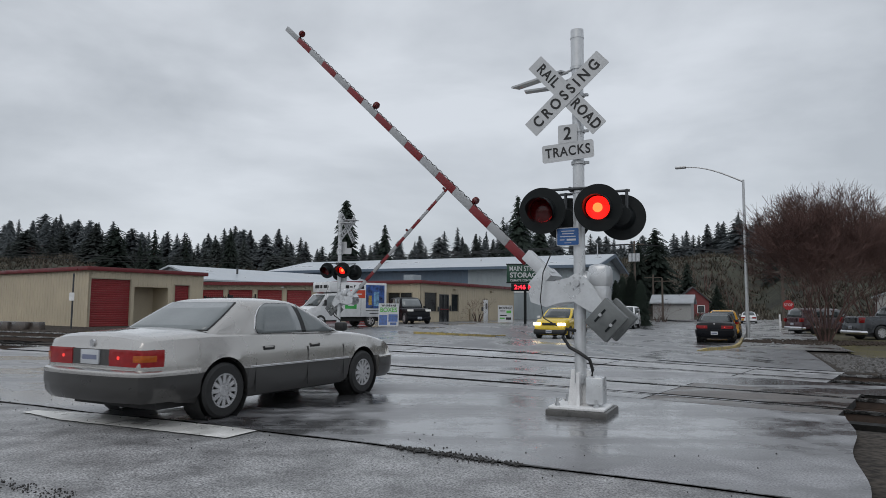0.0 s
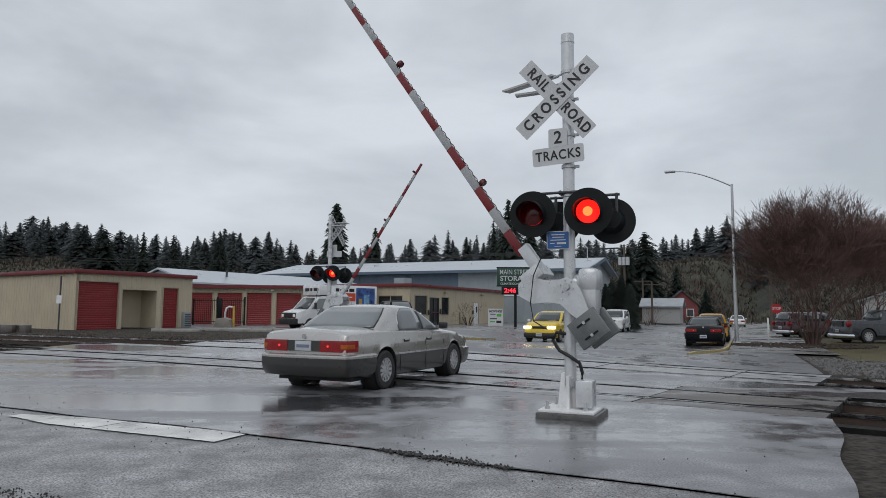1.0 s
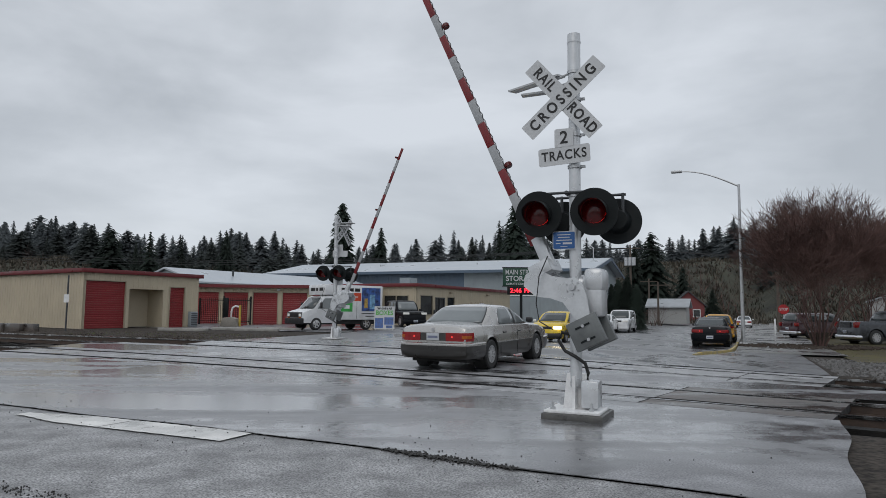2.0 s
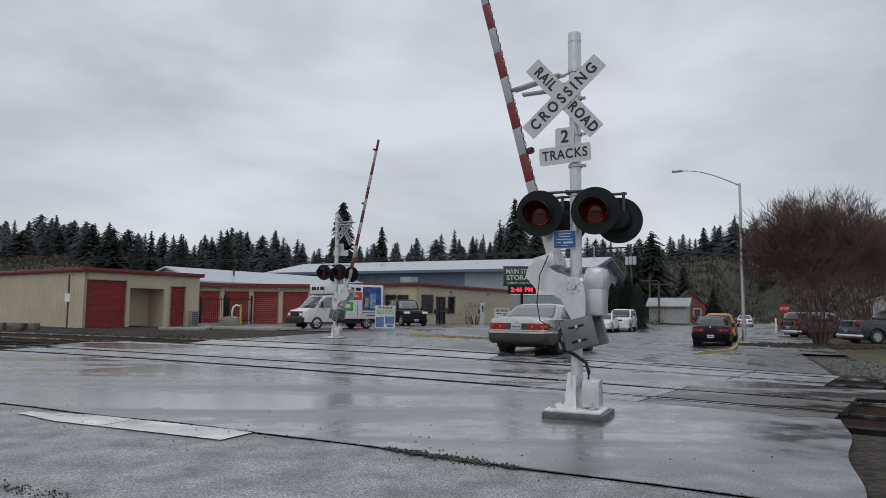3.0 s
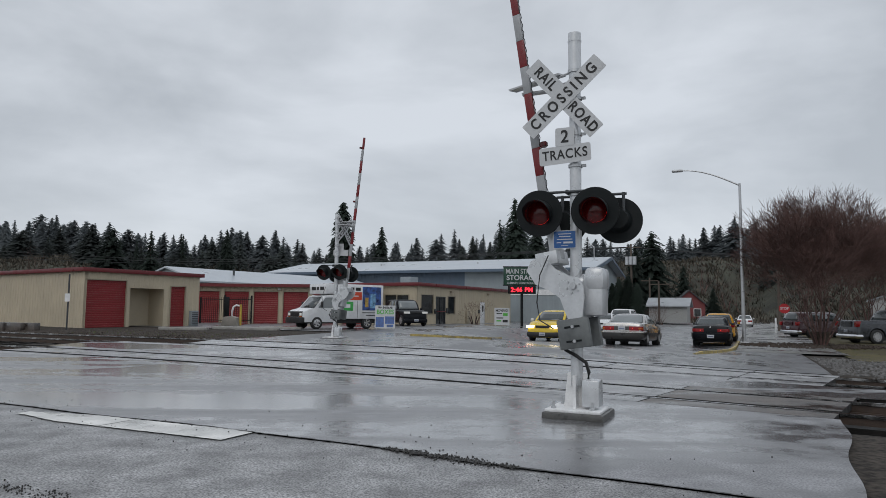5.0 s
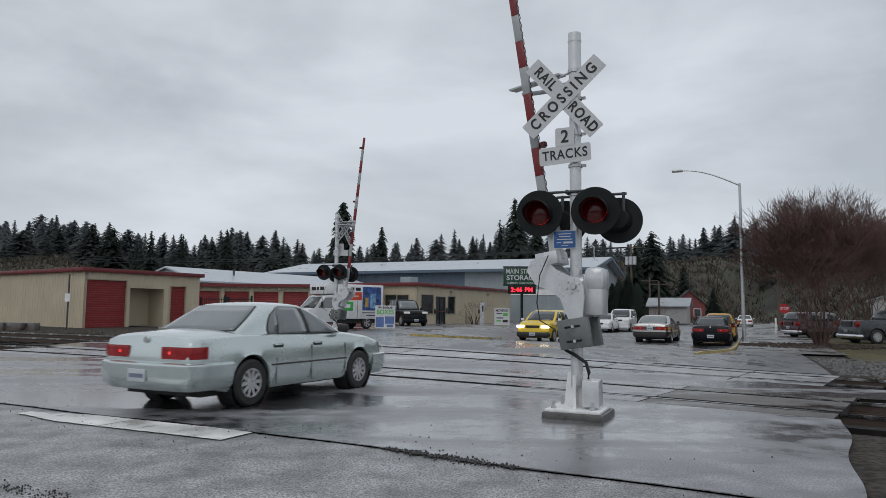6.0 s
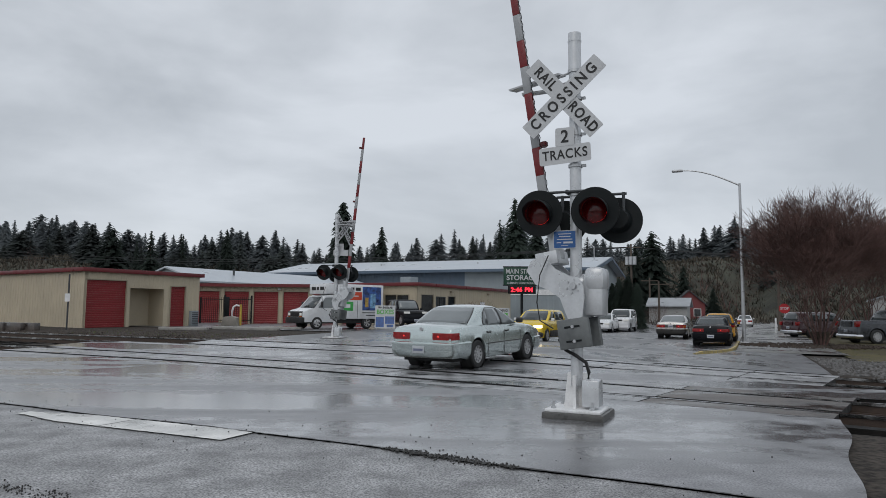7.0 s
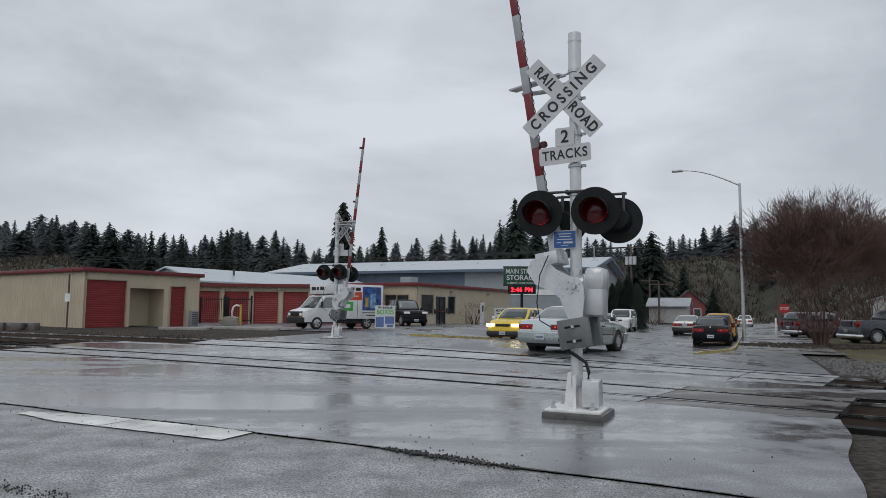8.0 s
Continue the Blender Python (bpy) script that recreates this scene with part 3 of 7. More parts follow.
def gate_arm(length, lights, first, label, bands=16):
    """Pivots at its origin; the arm runs along +x, 0.3 m below the pivot when level; +y is the road's near side."""
    arm = thing("gate_arm", pose(0, 0, 0), label, "crossing gate")
    z = -0.3
    start = 0.78
    step = (length - start) / bands
    for i in range(bands):
        a, b = start + i * step, start + (i + 1) * step
        h = between(0.062, 0.04, i / bands)
        bm = bmesh.new()
        block(bm, (a, -0.025, z - h), (b, 0.025, z + h), bevel=0.006)
        part("red_band" if (i % 2 == first) else "white_band", bm, RED_STRIPE if (i % 2 == first) else GREY_STRIPE, arm)
    for x in lights:
        bm = bmesh.new()
        rod(bm, (x, 0.0, z + 0.04), (x, 0.0, z + 0.11), 0.014, seg=8)
        part("lamp_stem", bm, DARK_STEEL, arm)
        bm = bmesh.new()
        rod(bm, (x - 0.035, -0.0, z + 0.115), (x + 0.035, 0.0, z + 0.115), 0.055, seg=20)
        bmesh.ops.bevel(bm, geom=bm.edges[:], offset=0.012, segments=2, affect="EDGES")
        part("arm_lamp", bm, RED_LENS, arm, "small round red arm lamp")
    bm = bmesh.new()
    pts = []
    for i in range(int((length - 1.0) * 26)):
        x = 0.7 + i / 26
        pts.append((x, 0.012 * math.sin(i * 1.9), z + between(0.066, 0.046, i / 150) + 0.008 + 0.008 * math.cos(i * 1.9)))
    tube(bm, pts, 0.006, 5)
    part("lamp_cable", bm, CABLE, arm)
    for side in (1, -1):
        y0 = 0.2 * side
        bm = bmesh.new()
        outline = [(0.3, -0.60), (0.42, -0.52), (0.45, -0.36), (0.25, -0.19), (0.13, -0.02), (0.10, 0.08), (-0.02, 0.13), (-0.16, 0.12), (-0.42, 0.05),
                   (-0.44, -0.12), (-0.30, -0.16), (-0.12, -0.2), (0.0, -0.33), (0.10, -0.50)]
        plate(bm, outline, 0.016 * side)
        bmesh.ops.transform(bm, matrix=Matrix.Translation((0, y0, 0)), verts=bm.verts[:])
        part("side_plate", bm, SILVER, arm)
        bm = bmesh.new()
        block(bm, (-0.77, y0 - 0.02, -0.28), (-0.40, y0 + 0.06, 0.13), bevel=0.012)
        w = part("counterweight", bm, WEIGHT, arm, "thick grey slotted counterweight plate")
        for zz in (-0.5, -0.68):
            bm = bmesh.new()
            block(bm, (zz - 0.012, y0 + (0.06 if side > 0 else -0.028), -0.18), (zz + 0.012, y0 + (0.068 if side > 0 else -0.02), 0.02))
            part("slot", bm, BLACK, arm)
            bm = bmesh.new()
            rod(bm, (zz, y0 + (0.06 if side > 0 else -0.045), -0.07), (zz, y0 + (0.085 if side > 0 else -0.02), -0.07), 0.022, seg=6)
            part("bolt", bm, GALV, arm)
        for k in range(6):
            bm = bmesh.new()
            a = radians(60 * k + 20)
            rod(bm, (0.085 * math.cos(a), y0 + 0.01 * side, 0.085 * math.sin(a)), (0.085 * math.cos(a), y0 + 0.035 * side, 0.085 * math.sin(a)), 0.012, seg=6)
            part("bolt", bm, GALV, arm)
        bm = bmesh.new()
        rod(bm, (0, y0, 0), (0, y0 + 0.05 * side, 0), 0.045, seg=6)
        part("hub_nut", bm, GALV, arm)
    bm = bmesh.new()
    block(bm, (0.33, -0.2, -0.46), (0.5, 0.2, -0.16), bevel=0.01)
    block(bm, (0.4, -0.06, -0.31), (0.85, 0.06, -0.15), bevel=0.01)
    part("arm_bracket", bm, SILVER, arm)
    bm = bmesh.new()
    rod(bm, (0, -0.22, 0), (0, 0.22, 0), 0.05, seg=20)
    part("shaft", bm, GALV, arm)
    return arm


def signal_post(origin, height, far=False, pivot_z=1.6, lenses=None):
    """Mast, signs and lamps; local x runs across the road to its edge, y along the street."""
    t = thing("crossing_signal", Matrix.Translation(origin) @ pose(0, 0, 0, 0, 0, -PSI), "silver crossing signal mast with crossbuck, red lamps and track sign" if not far else "silver crossing signal mast on the far side of the tracks", "crossing signal", group="crossing signals")
    bm = bmesh.new()
    rod(bm, (0, 0, 0.3), (0, 0, height - 0.35), 0.075, seg=24)
    rod(bm, (0, 0, height - 0.5), (0, 0, height), 0.085, seg=24)
    rod(bm, (0, 0, height - 0.12), (0, 0, height - 0.1), 0.09, seg=24)
    part("mast", bm, SILVER, t)
    bm = bmesh.new()
    block(bm, (-0.33, -0.34, 0.0), (0.36, 0.33, 0.035), bevel=0.008)
    plate(bm, [(-0.17, 0.03), (0.17, 0.03), (0.12, 0.46), (-0.12, 0.46)], 0.2)
    bmesh.ops.translate(bm, verts=bm.verts[-8:], vec=(0, -0.1, 0))
    block(bm, (-0.02, -0.16, 0.03), (0.02, 0.16, 0.44))
    part("base_casting", bm, WHITE_PAINT, t)
    bm = bmesh.new()
    block(bm, (0.1, -0.2, 0.06), (0.32, 0.04, 0.4), bevel=0.03)
    part("junction_box", bm, SILVER, t)
    for x in (-0.24, 0.24):
        for y in (-0.24, 0.24):
            bm = bmesh.new()
            rod(bm, (x, y, 0.035), (x, y, 0.13), 0.016, seg=8)
            rod(bm, (x, y, 0.035), (x, y, 0.065), 0.034, seg=6)
            part("anchor_bolt", bm, GALV, t)
    turn = 86 if far else 0
    back = pose(0, 0, 0, 0, 0, 180) if far else Matrix()
    crossbuck(t, pose(0.42 if far else -0.12, -0.13, 4.12 if far else 4.03, 0, 0, turn))
    bm = bmesh.new()
    plate(bm, rounded(0.25, 0.25, 0.025), 0.006)
    p2 = part("number_plate", bm, SIGN_WHITE, t)
    p2.matrix_basis = back @ pose(-0.11, -0.125, 3.5)
    writing("2", 0.23, SIGN_BLACK, t, back @ pose(-0.11, -0.128, 3.5), 1, 0.001, 0.95, 0.004)
    bm = bmesh.new()
    plate(bm, rounded(0.68, 0.235, 0.03), 0.006)
    p3 = part("tracks_plate", bm, SIGN_WHITE, t)
    p3.matrix_basis = back @ pose(-0.11, -0.125, 3.27, 0, -3, 0)
    writing("TRACKS", 0.175, SIGN_BLACK, t, back @ pose(-0.11, -0.128, 3.27, 0, -3, 0), 1.12, 0.001, 0.85, 0.003)
    for z in (4.4, 4.03, 3.55, 3.13, 2.75):
        bm = bmesh.new()
        rod(bm, (0, 0, z - 0.02), (0, 0, z + 0.02), 0.092, seg=24)
        block(bm, (0.08, -0.02, z - 0.015), (0.14, 0.02, z + 0.015))
        part("band_clamp", bm, GALV, t)
    bm = bmesh.new()
    rod(bm, (-0.5, -0.1, 2.78), (0.3, -0.1, 2.78), 0.018, seg=10)
    rod(bm, (-0.3, 0.18, 2.76), (0.62, 0.18, 2.76), 0.018, seg=10)
    rod(bm, (-0.09, -0.1, 2.78), (-0.09, 0.18, 2.78), 0.03, seg=10)
    for x, y in ((-0.47, -0.1), (0.25, -0.1), (-0.22, 0.18), (0.58, 0.18)):
        rod(bm, (x, y, 2.78), (x, y, 2.5), 0.02, seg=10)
    part("crossarm", bm, DARK_STEEL, t)
    for x in (-0.43, 0.29):
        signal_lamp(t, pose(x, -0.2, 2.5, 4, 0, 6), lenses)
    for x in (-0.22, 0.5):
        signal_lamp(t, pose(x, 0.3, 2.43, 0, 0, 186))
    bm = bmesh.new()
    plate(bm, rounded(0.3, 0.235, 0.02), 0.005)
    b = part("notice_plate", bm, SIGN_WHITE, t, "blue emergency notice plate with a white rim")
    b.matrix_basis = back @ pose(-0.12, -0.11, 2.16)
    bm = bmesh.new()
    plate(bm, rounded(0.28, 0.215, 0.015), 0.003)
    b2 = part("notice_face", bm, BLUE_SIGN, t)
    b2.matrix_basis = back @ pose(-0.12, -0.114, 2.16)
    bars(t, SIGN_WHITE, back @ pose(-0.12, -0.114, 2.16), [(0, 0.072, 0.17, 0.01), (0, 0.038, 0.15, 0.01), (0, 0.002, 0.2, 0.011), (-0.075, -0.04, 0.06, 0.011), (0.045, -0.04, 0.12, 0.024), (0, -0.08, 0.09, 0.006)])
    # gate machine on the mast
    bm = bmesh.new()
    block(bm, (0.1, -0.1, pivot_z - 0.42), (0.36, 0.26, pivot_z + 0.12), bevel=0.05)
    block(bm, (0.12, -0.12, pivot_z - 0.1), (0.38, 0.28, pivot_z + 0.2), bevel=0.07)
    rod(bm, (0.0, 0.05, pivot_z), (0.16, 0.05, pivot_z), 0.12, seg=20)
    part("gate_machine", bm, SILVER, t)
    bm = bmesh.new()
    block(bm, (-0.12, -0.1, pivot_z - 0.25), (0.14, 0.12, pivot_z - 0.15), bevel=0.02)
    part("machine_clamp", bm, GALV, t)
    bm = bmesh.new()
    tube(bm, [(0.02, -0.02, 0.95), (-0.16, -0.1, 0.98), (-0.2, -0.1, 0.88), (-0.12, -0.09, 0.75), (0.02, -0.1, 0.68), (0.14, -0.1, 0.6), (0.17, -0.08, 0.48), (0.16, -0.08, 0.38)], 0.022)
    part("conduit", bm, CABLE, t, "black looping power conduit")
    bm = bmesh.new()
    tube(bm, [(-0.3, -0.24, 1.95), (-0.42, -0.22, 1.7), (-0.46, -0.22, 1.35), (-0.42, -0.22, 1.12), (-0.25, -0.2, 1.02)], 0.008)
    part("lamp_lead", bm, CABLE, t)
    # the other approach's crossbuck, seen almost edge on
    bm = bmesh.new()
    rod(bm, (-0.45, 0.2, 4.36), (0.0, 0.0, 4.42), 0.016, seg=8)
    rod(bm, (-0.45, 0.2, 4.26), (0.0, 0.0, 4.3), 0.012, seg=8)
    for a, b, c in (((-0.98, 0.35), (-0.2, 0.12), 4.37), ((-0.8, 0.25), (-0.25, 0.35), 4.26)):
        d = Vector((*b, 0)) - Vector((*a, 0))
        block(bm, (0, -0.1, -0.012), (d.length, 0.1, 0.012), Matrix.Translation((*a, c)) @ pose(0, 0, 0, 8, -4, math.degrees(math.atan2(d.y, d.x))))
    part("rear_crossbuck", bm, SIGN_WHITE, t).matrix_basis = back
    return t


near_base = Vector((1.72, 8.73, 0.075))
bm = bmesh.new()
block(bm, (-0.36, -0.38, -0.12), (0.4, 0.38, 0.0), bevel=0.02)
single("signal_footing", bm, SLAB, "wet chipped concrete footing under the signal", "concrete footing", Matrix.Translation(near_base) @ pose(0, 0, 0, 0, 0, -PSI))
near_lenses, far_lenses = [], []
signal_post(near_base, 4.92, lenses=near_lenses)
near_arm = gate_arm(7.03, (1.97, 4.42, 6.65), 0, "red and white striped crossing gate arm, rising")
NEAR_PIVOT = (1.755, 8.72, 1.63)

far_base = Vector((-4.12, 26.2, ground_z(-4.12, 26.2) + 0.02))
bm = bmesh.new()
block(bm, (-0.4, -0.42, -0.2), (0.42, 0.42, 0.0), bevel=0.03)
single("signal_footing", bm, SLAB, "concrete footing of the far signal", "concrete footing", Matrix.Translation(far_base) @ pose(0, 0, 0, 0, 0, -PSI))
signal_post(far_base, 4.72, True, lenses=far_lenses)
far_arm = gate_arm(6.3, (3.8, 5.9), 1, "red and white striped gate arm across the tracks, rising", 12)
FAR_PIVOT = (-4.0, 26.2, 1.72)
# ---- buildings ----
TAN = material("tan_metal_siding", (0.5, 0.43, 0.315), 0.5, vary=0.12, scale=0.7, fine=12, bump=0.03)
TAN_DARK = material("tan_soffit", (0.36, 0.31, 0.23), 0.6, vary=0.12, scale=1.5)
RED_DOOR = material("red_roll_door", (0.24, 0.026, 0.028), 0.42, vary=0.12, scale=1.2, fine=20, bump=0.03)
RED_TRIM = material("dark_red_trim", (0.15, 0.016, 0.02), 0.4, vary=0.15, scale=2)
BLUE_WALL = material("slate_blue_siding", (0.1, 0.14, 0.19), 0.5, vary=0.15, scale=0.6)
GREY_WALL = material("grey_blue_siding", (0.3, 0.34, 0.36), 0.55, vary=0.12, scale=0.6)
ROOF_METAL = material("pale_metal_roof", (0.5, 0.54, 0.58), 0.4, metal=0.1, vary=0.12, scale=0.5, fine=8, bump=0.05)
DARK_GLASS = material("dark_window_glass", (0.02, 0.024, 0.028), 0.06, vary=0.4, scale=1.5, bump=0, spec=0.8)
WOOD_TRIM = material("brown_wood", (0.12, 0.08, 0.05), 0.7, vary=0.3, stretch=(1, 1, 6))
GREY_BOX = material("grey_utility_box", (0.25, 0.28, 0.3), 0.5, vary=0.15)
CONCRETE = material("stained_concrete", (0.26, 0.24, 0.21), 0.7, vary=0.4, scale=1.5, fine=25, bump=0.3)


def frame_of(x, y, angle):
    """Local x runs along a wall that heads `angle` degrees from north to east; local y points into the building, local -y outwards (to its right side looking along x is out)."""
    return Matrix.Translation((x, y, 0)) @ pose(0, 0, 0, 0, 0, 90 - angle)


def ribbed(bm, x0, x1, z0, z1, y=0.0, pitch=0.3, depth=0.025, thick=0.15):
    """A wall of ribbed metal siding; its face at -y."""
    pts = []
    x = x0
    while x < x1 - 1e-4:
        for dx, d in ((0.0, 0), (pitch * 0.6, 0), (pitch * 0.7, -depth), (pitch * 0.9, -depth)):
            if x + dx < x1:
                pts.append((x + dx, y + d))
        x += pitch
    pts.append((x1, y))
    lo = [bm.verts.new((a, b, z0)) for a, b in pts]
    hi = [bm.verts.new((a, b, z1)) for a, b in pts]
    for i in range(len(pts) - 1):
        bm.faces.new((lo[i], lo[i + 1], hi[i + 1], hi[i]))
    block(bm, (x0, y + 0.03, z0), (x1, y + thick, z1))
    return bm


def wall_with_openings(parent, length, height, openings, mat, y=0.0, base=0.0, pitch=0.3, start=0.0):
    """Ribbed wall pieces around openings (x0, x1, z0, z1)."""
    xs = sorted({start, start + length, *[o[0] for o in openings], *[o[1] for o in openings]})
    def piece(*v):
        bm = bmesh.new()
        ribbed(bm, *v, y, pitch)
        part("wall_panel", bm, mat, parent, flat=True)
    for a, b in zip(xs, xs[1:]):
        hole = [o for o in openings if o[0] <= a + 1e-4 and o[1] >= b - 1e-4]
        if hole:
            o = hole[0]
            if o[2] > base + 0.02:
                piece(a, b, base, o[2])
            if o[3] < height - 0.02:
                piece(a, b, o[3], height)
        else:
            piece(a, b, base, height)


def roll_door(parent, x0, x1, z0, z1, y=0.06, name="roll_door", slat=0.16):
    door = new(name)
    door.parent = parent
    n = max(4, round((z1 - z0) / slat))
    me = None
    for i in range(n):
        a, b = between(z0, z1, i / n), between(z0, z1, (i + 1) / n)
        if me is None:
            bm = bmesh.new()
            h = b - a
            v = [[bm.verts.new((x, yy, zz)) for yy, zz in ((0.05, 0), (0.012, 0.0), (0.0, h * 0.3), (0.0, h * 0.75), (0.02, h * 0.97), (0.05, h * 0.97))] for x in (x0, x1)]
            for k in range(5):
                bm.faces.new((v[0][k], v[1][k], v[1][k + 1], v[0][k + 1]))
            bm.faces.new(v[0])
            bm.faces.new(v[1][::-1])
            me = mesh_of("slat", bm, RED_DOOR, True)
        s = new("slat", me)
        s.parent = door
        s.location = (0, y, a)
    bm = bmesh.new()
    for xx in (x0 - 0.05, x1):
        block(bm, (xx, -0.045, z0), (xx + 0.05, 0.1, z1 + 0.05))
    block(bm, (x0, -0.045, z1), (x1, 0.1, z1 + 0.05))
    part("door_frame", bm, RED_TRIM if slat < 0.1 else TAN_DARK, door)
    return tagged(door, "red corrugated roll-up door")


def window_in(parent, x0, x1, z0, z1, bars_x=1, frame_mat=None, y=0.05):
    w = new("window")
    w.parent = parent
    bm = bmesh.new()
    f = 0.07
    block(bm, (x0, -0.03, z0), (x1, 0.08, z0 + f))
    block(bm, (x0, -0.03, z1 - f), (x1, 0.08, z1))
    block(bm, (x0, -0.03, z0 + f), (x0 + f, 0.08, z1 - f))
    block(bm, (x1 - f, -0.03, z0 + f), (x1, 0.08, z1 - f))
    for k in range(1, bars_x):
        x = between(x0, x1, k / bars_x)
        block(bm, (x - 0.03, -0.02, z0 + f), (x + 0.03, 0.07, z1 - f))
    part("window_frame", bm, frame_mat or TAN_DARK, w)
    bm = bmesh.new()
    block(bm, (x0 + f, y, z0 + f), (x1 - f, y + 0.01, z1 - f))
    part("pane", bm, DARK_GLASS, w)
    return w


# storage building beside the track: its door wall looks to the street, its blank wall to the track
def storage_block():
    z0 = 0.22
    m = Matrix.Translation((-19.0, 36.0, z0)) @ pose(0, 0, 0, 0, 0, 90 - 34)
    b = thing("storage_building", m, "low tan metal storage building with red roll-up doors", "storage building")
    L, H = 7.15, 3.05
    wall_with_openings(b, L, H, [(0.05, 2.42, 0, 2.62), (2.62, 4.74, 0, 2.2), (5.12, 6.2, 0, 2.42)], TAN)
    roll_door(b, 0.1, 2.37, 0, 2.57, slat=0.12)
    roll_door(b, 5.17, 6.15, 0, 2.37, slat=0.1)
    bm = bmesh.new()
    block(bm, (2.57, 1.5, 0), (4.79, 1.6, 2.2))
    block(bm, (2.52, 0.15, 0), (2.62, 1.6, 2.2))
    block(bm, (4.74, 0.15, 0), (4.84, 1.6, 2.2))
    block(bm, (2.57, 0.15, 2.2), (4.79, 1.6, 2.28))
    part("recess", bm, TAN, b)
    bm = bmesh.new()
    block(bm, (2.7, 1.455, 0), (3.5, 1.495, 2.05), bevel=0.01)
    part("entry_door", bm, TAN_DARK, b)
    bm = bmesh.new()
    block(bm, (3.28, 1.42, 0.95), (3.4, 1.455, 1.25), bevel=0.01)
    part("door_handle", bm, BLACK, b)
    # long blank wall
    bm = bmesh.new()
    ribbed(bm, 0, 12.0, 0, H - 0.05)
    w = part("wall", bm, TAN, b, flat=True)
    w.matrix_basis = pose(0, 0, 0) @ Matrix.Translation((0, 12.0, 0)) @ pose(0, 0, 0, 0, 0, -90)
    bm = bmesh.new()
    block(bm, (L - 0.12, 0.15, 0), (L, 12, H))
    block(bm, (0.15, 11.85, 0), (L - 0.12, 12, H))
    part("wall", bm, TAN, b)
    bm = bmesh.new()
    block(bm, (-0.15, -0.15, H - 0.02), (L + 0.15, 12.15, H + 0.1))
    part("roof", bm, ROOF_METAL, b)
    bm = bmesh.new()
    block(bm, (-0.2, -0.2, H - 0.06), (L + 0.2, -0.15, H + 0.16), bevel=0.01)
    block(bm, (-0.2, -0.15, H - 0.06), (-0.15, 12.2, H + 0.16), bevel=0.01)
    block(bm, (L + 0.15, -0.15, H - 0.06), (L + 0.2, 12.2, H + 0.16), bevel=0.01)
    part("fascia", bm, RED_TRIM, b, "dark red roof fascia")
    bm = bmesh.new()
    block(bm, (-0.05, -0.05, -0.28), (L, 12, 0.0))
    part("foundation", bm, CONCRETE, b)
    bm = bmesh.new()
    block(bm, (6.45, -0.3, 0.05), (6.95, -0.03, 0.95), bevel=0.02)
    part("wall_unit", bm, GREY_BOX, b, "grey louvred wall unit")
    for k in range(7):
        bm = bmesh.new()
        block(bm, (6.49, -0.32, 0.14 + k * 0.11), (6.91, -0.3, 0.19 + k * 0.11))
        part("louvre", bm, DARK_STEEL, b)
    m2 = m @ Matrix.Translation((0.6, 12.2, 0))
    c = thing("storage_building", m2, "lower tan metal storage wing with red fascia", "storage building")
    bm = bmesh.new()
    ribbed(bm, 0, 14, -0.2, 2.75)
    w = part("wall", bm, TAN, c, flat=True)
    w.matrix_basis = Matrix.Translation((0, 14, 0)) @ pose(0, 0, 0, 0, 0, -90)
    bm = bmesh.new()
    block(bm, (-0.15, 0, 2.75), (6, 14.1, 2.85))
    part("roof", bm, ROOF_METAL, c)
    bm = bmesh.new()
    block(bm, (-0.2, 0, 2.68), (-0.15, 14.1, 2.93))
    part("fascia", bm, RED_TRIM, c)


storage_block()


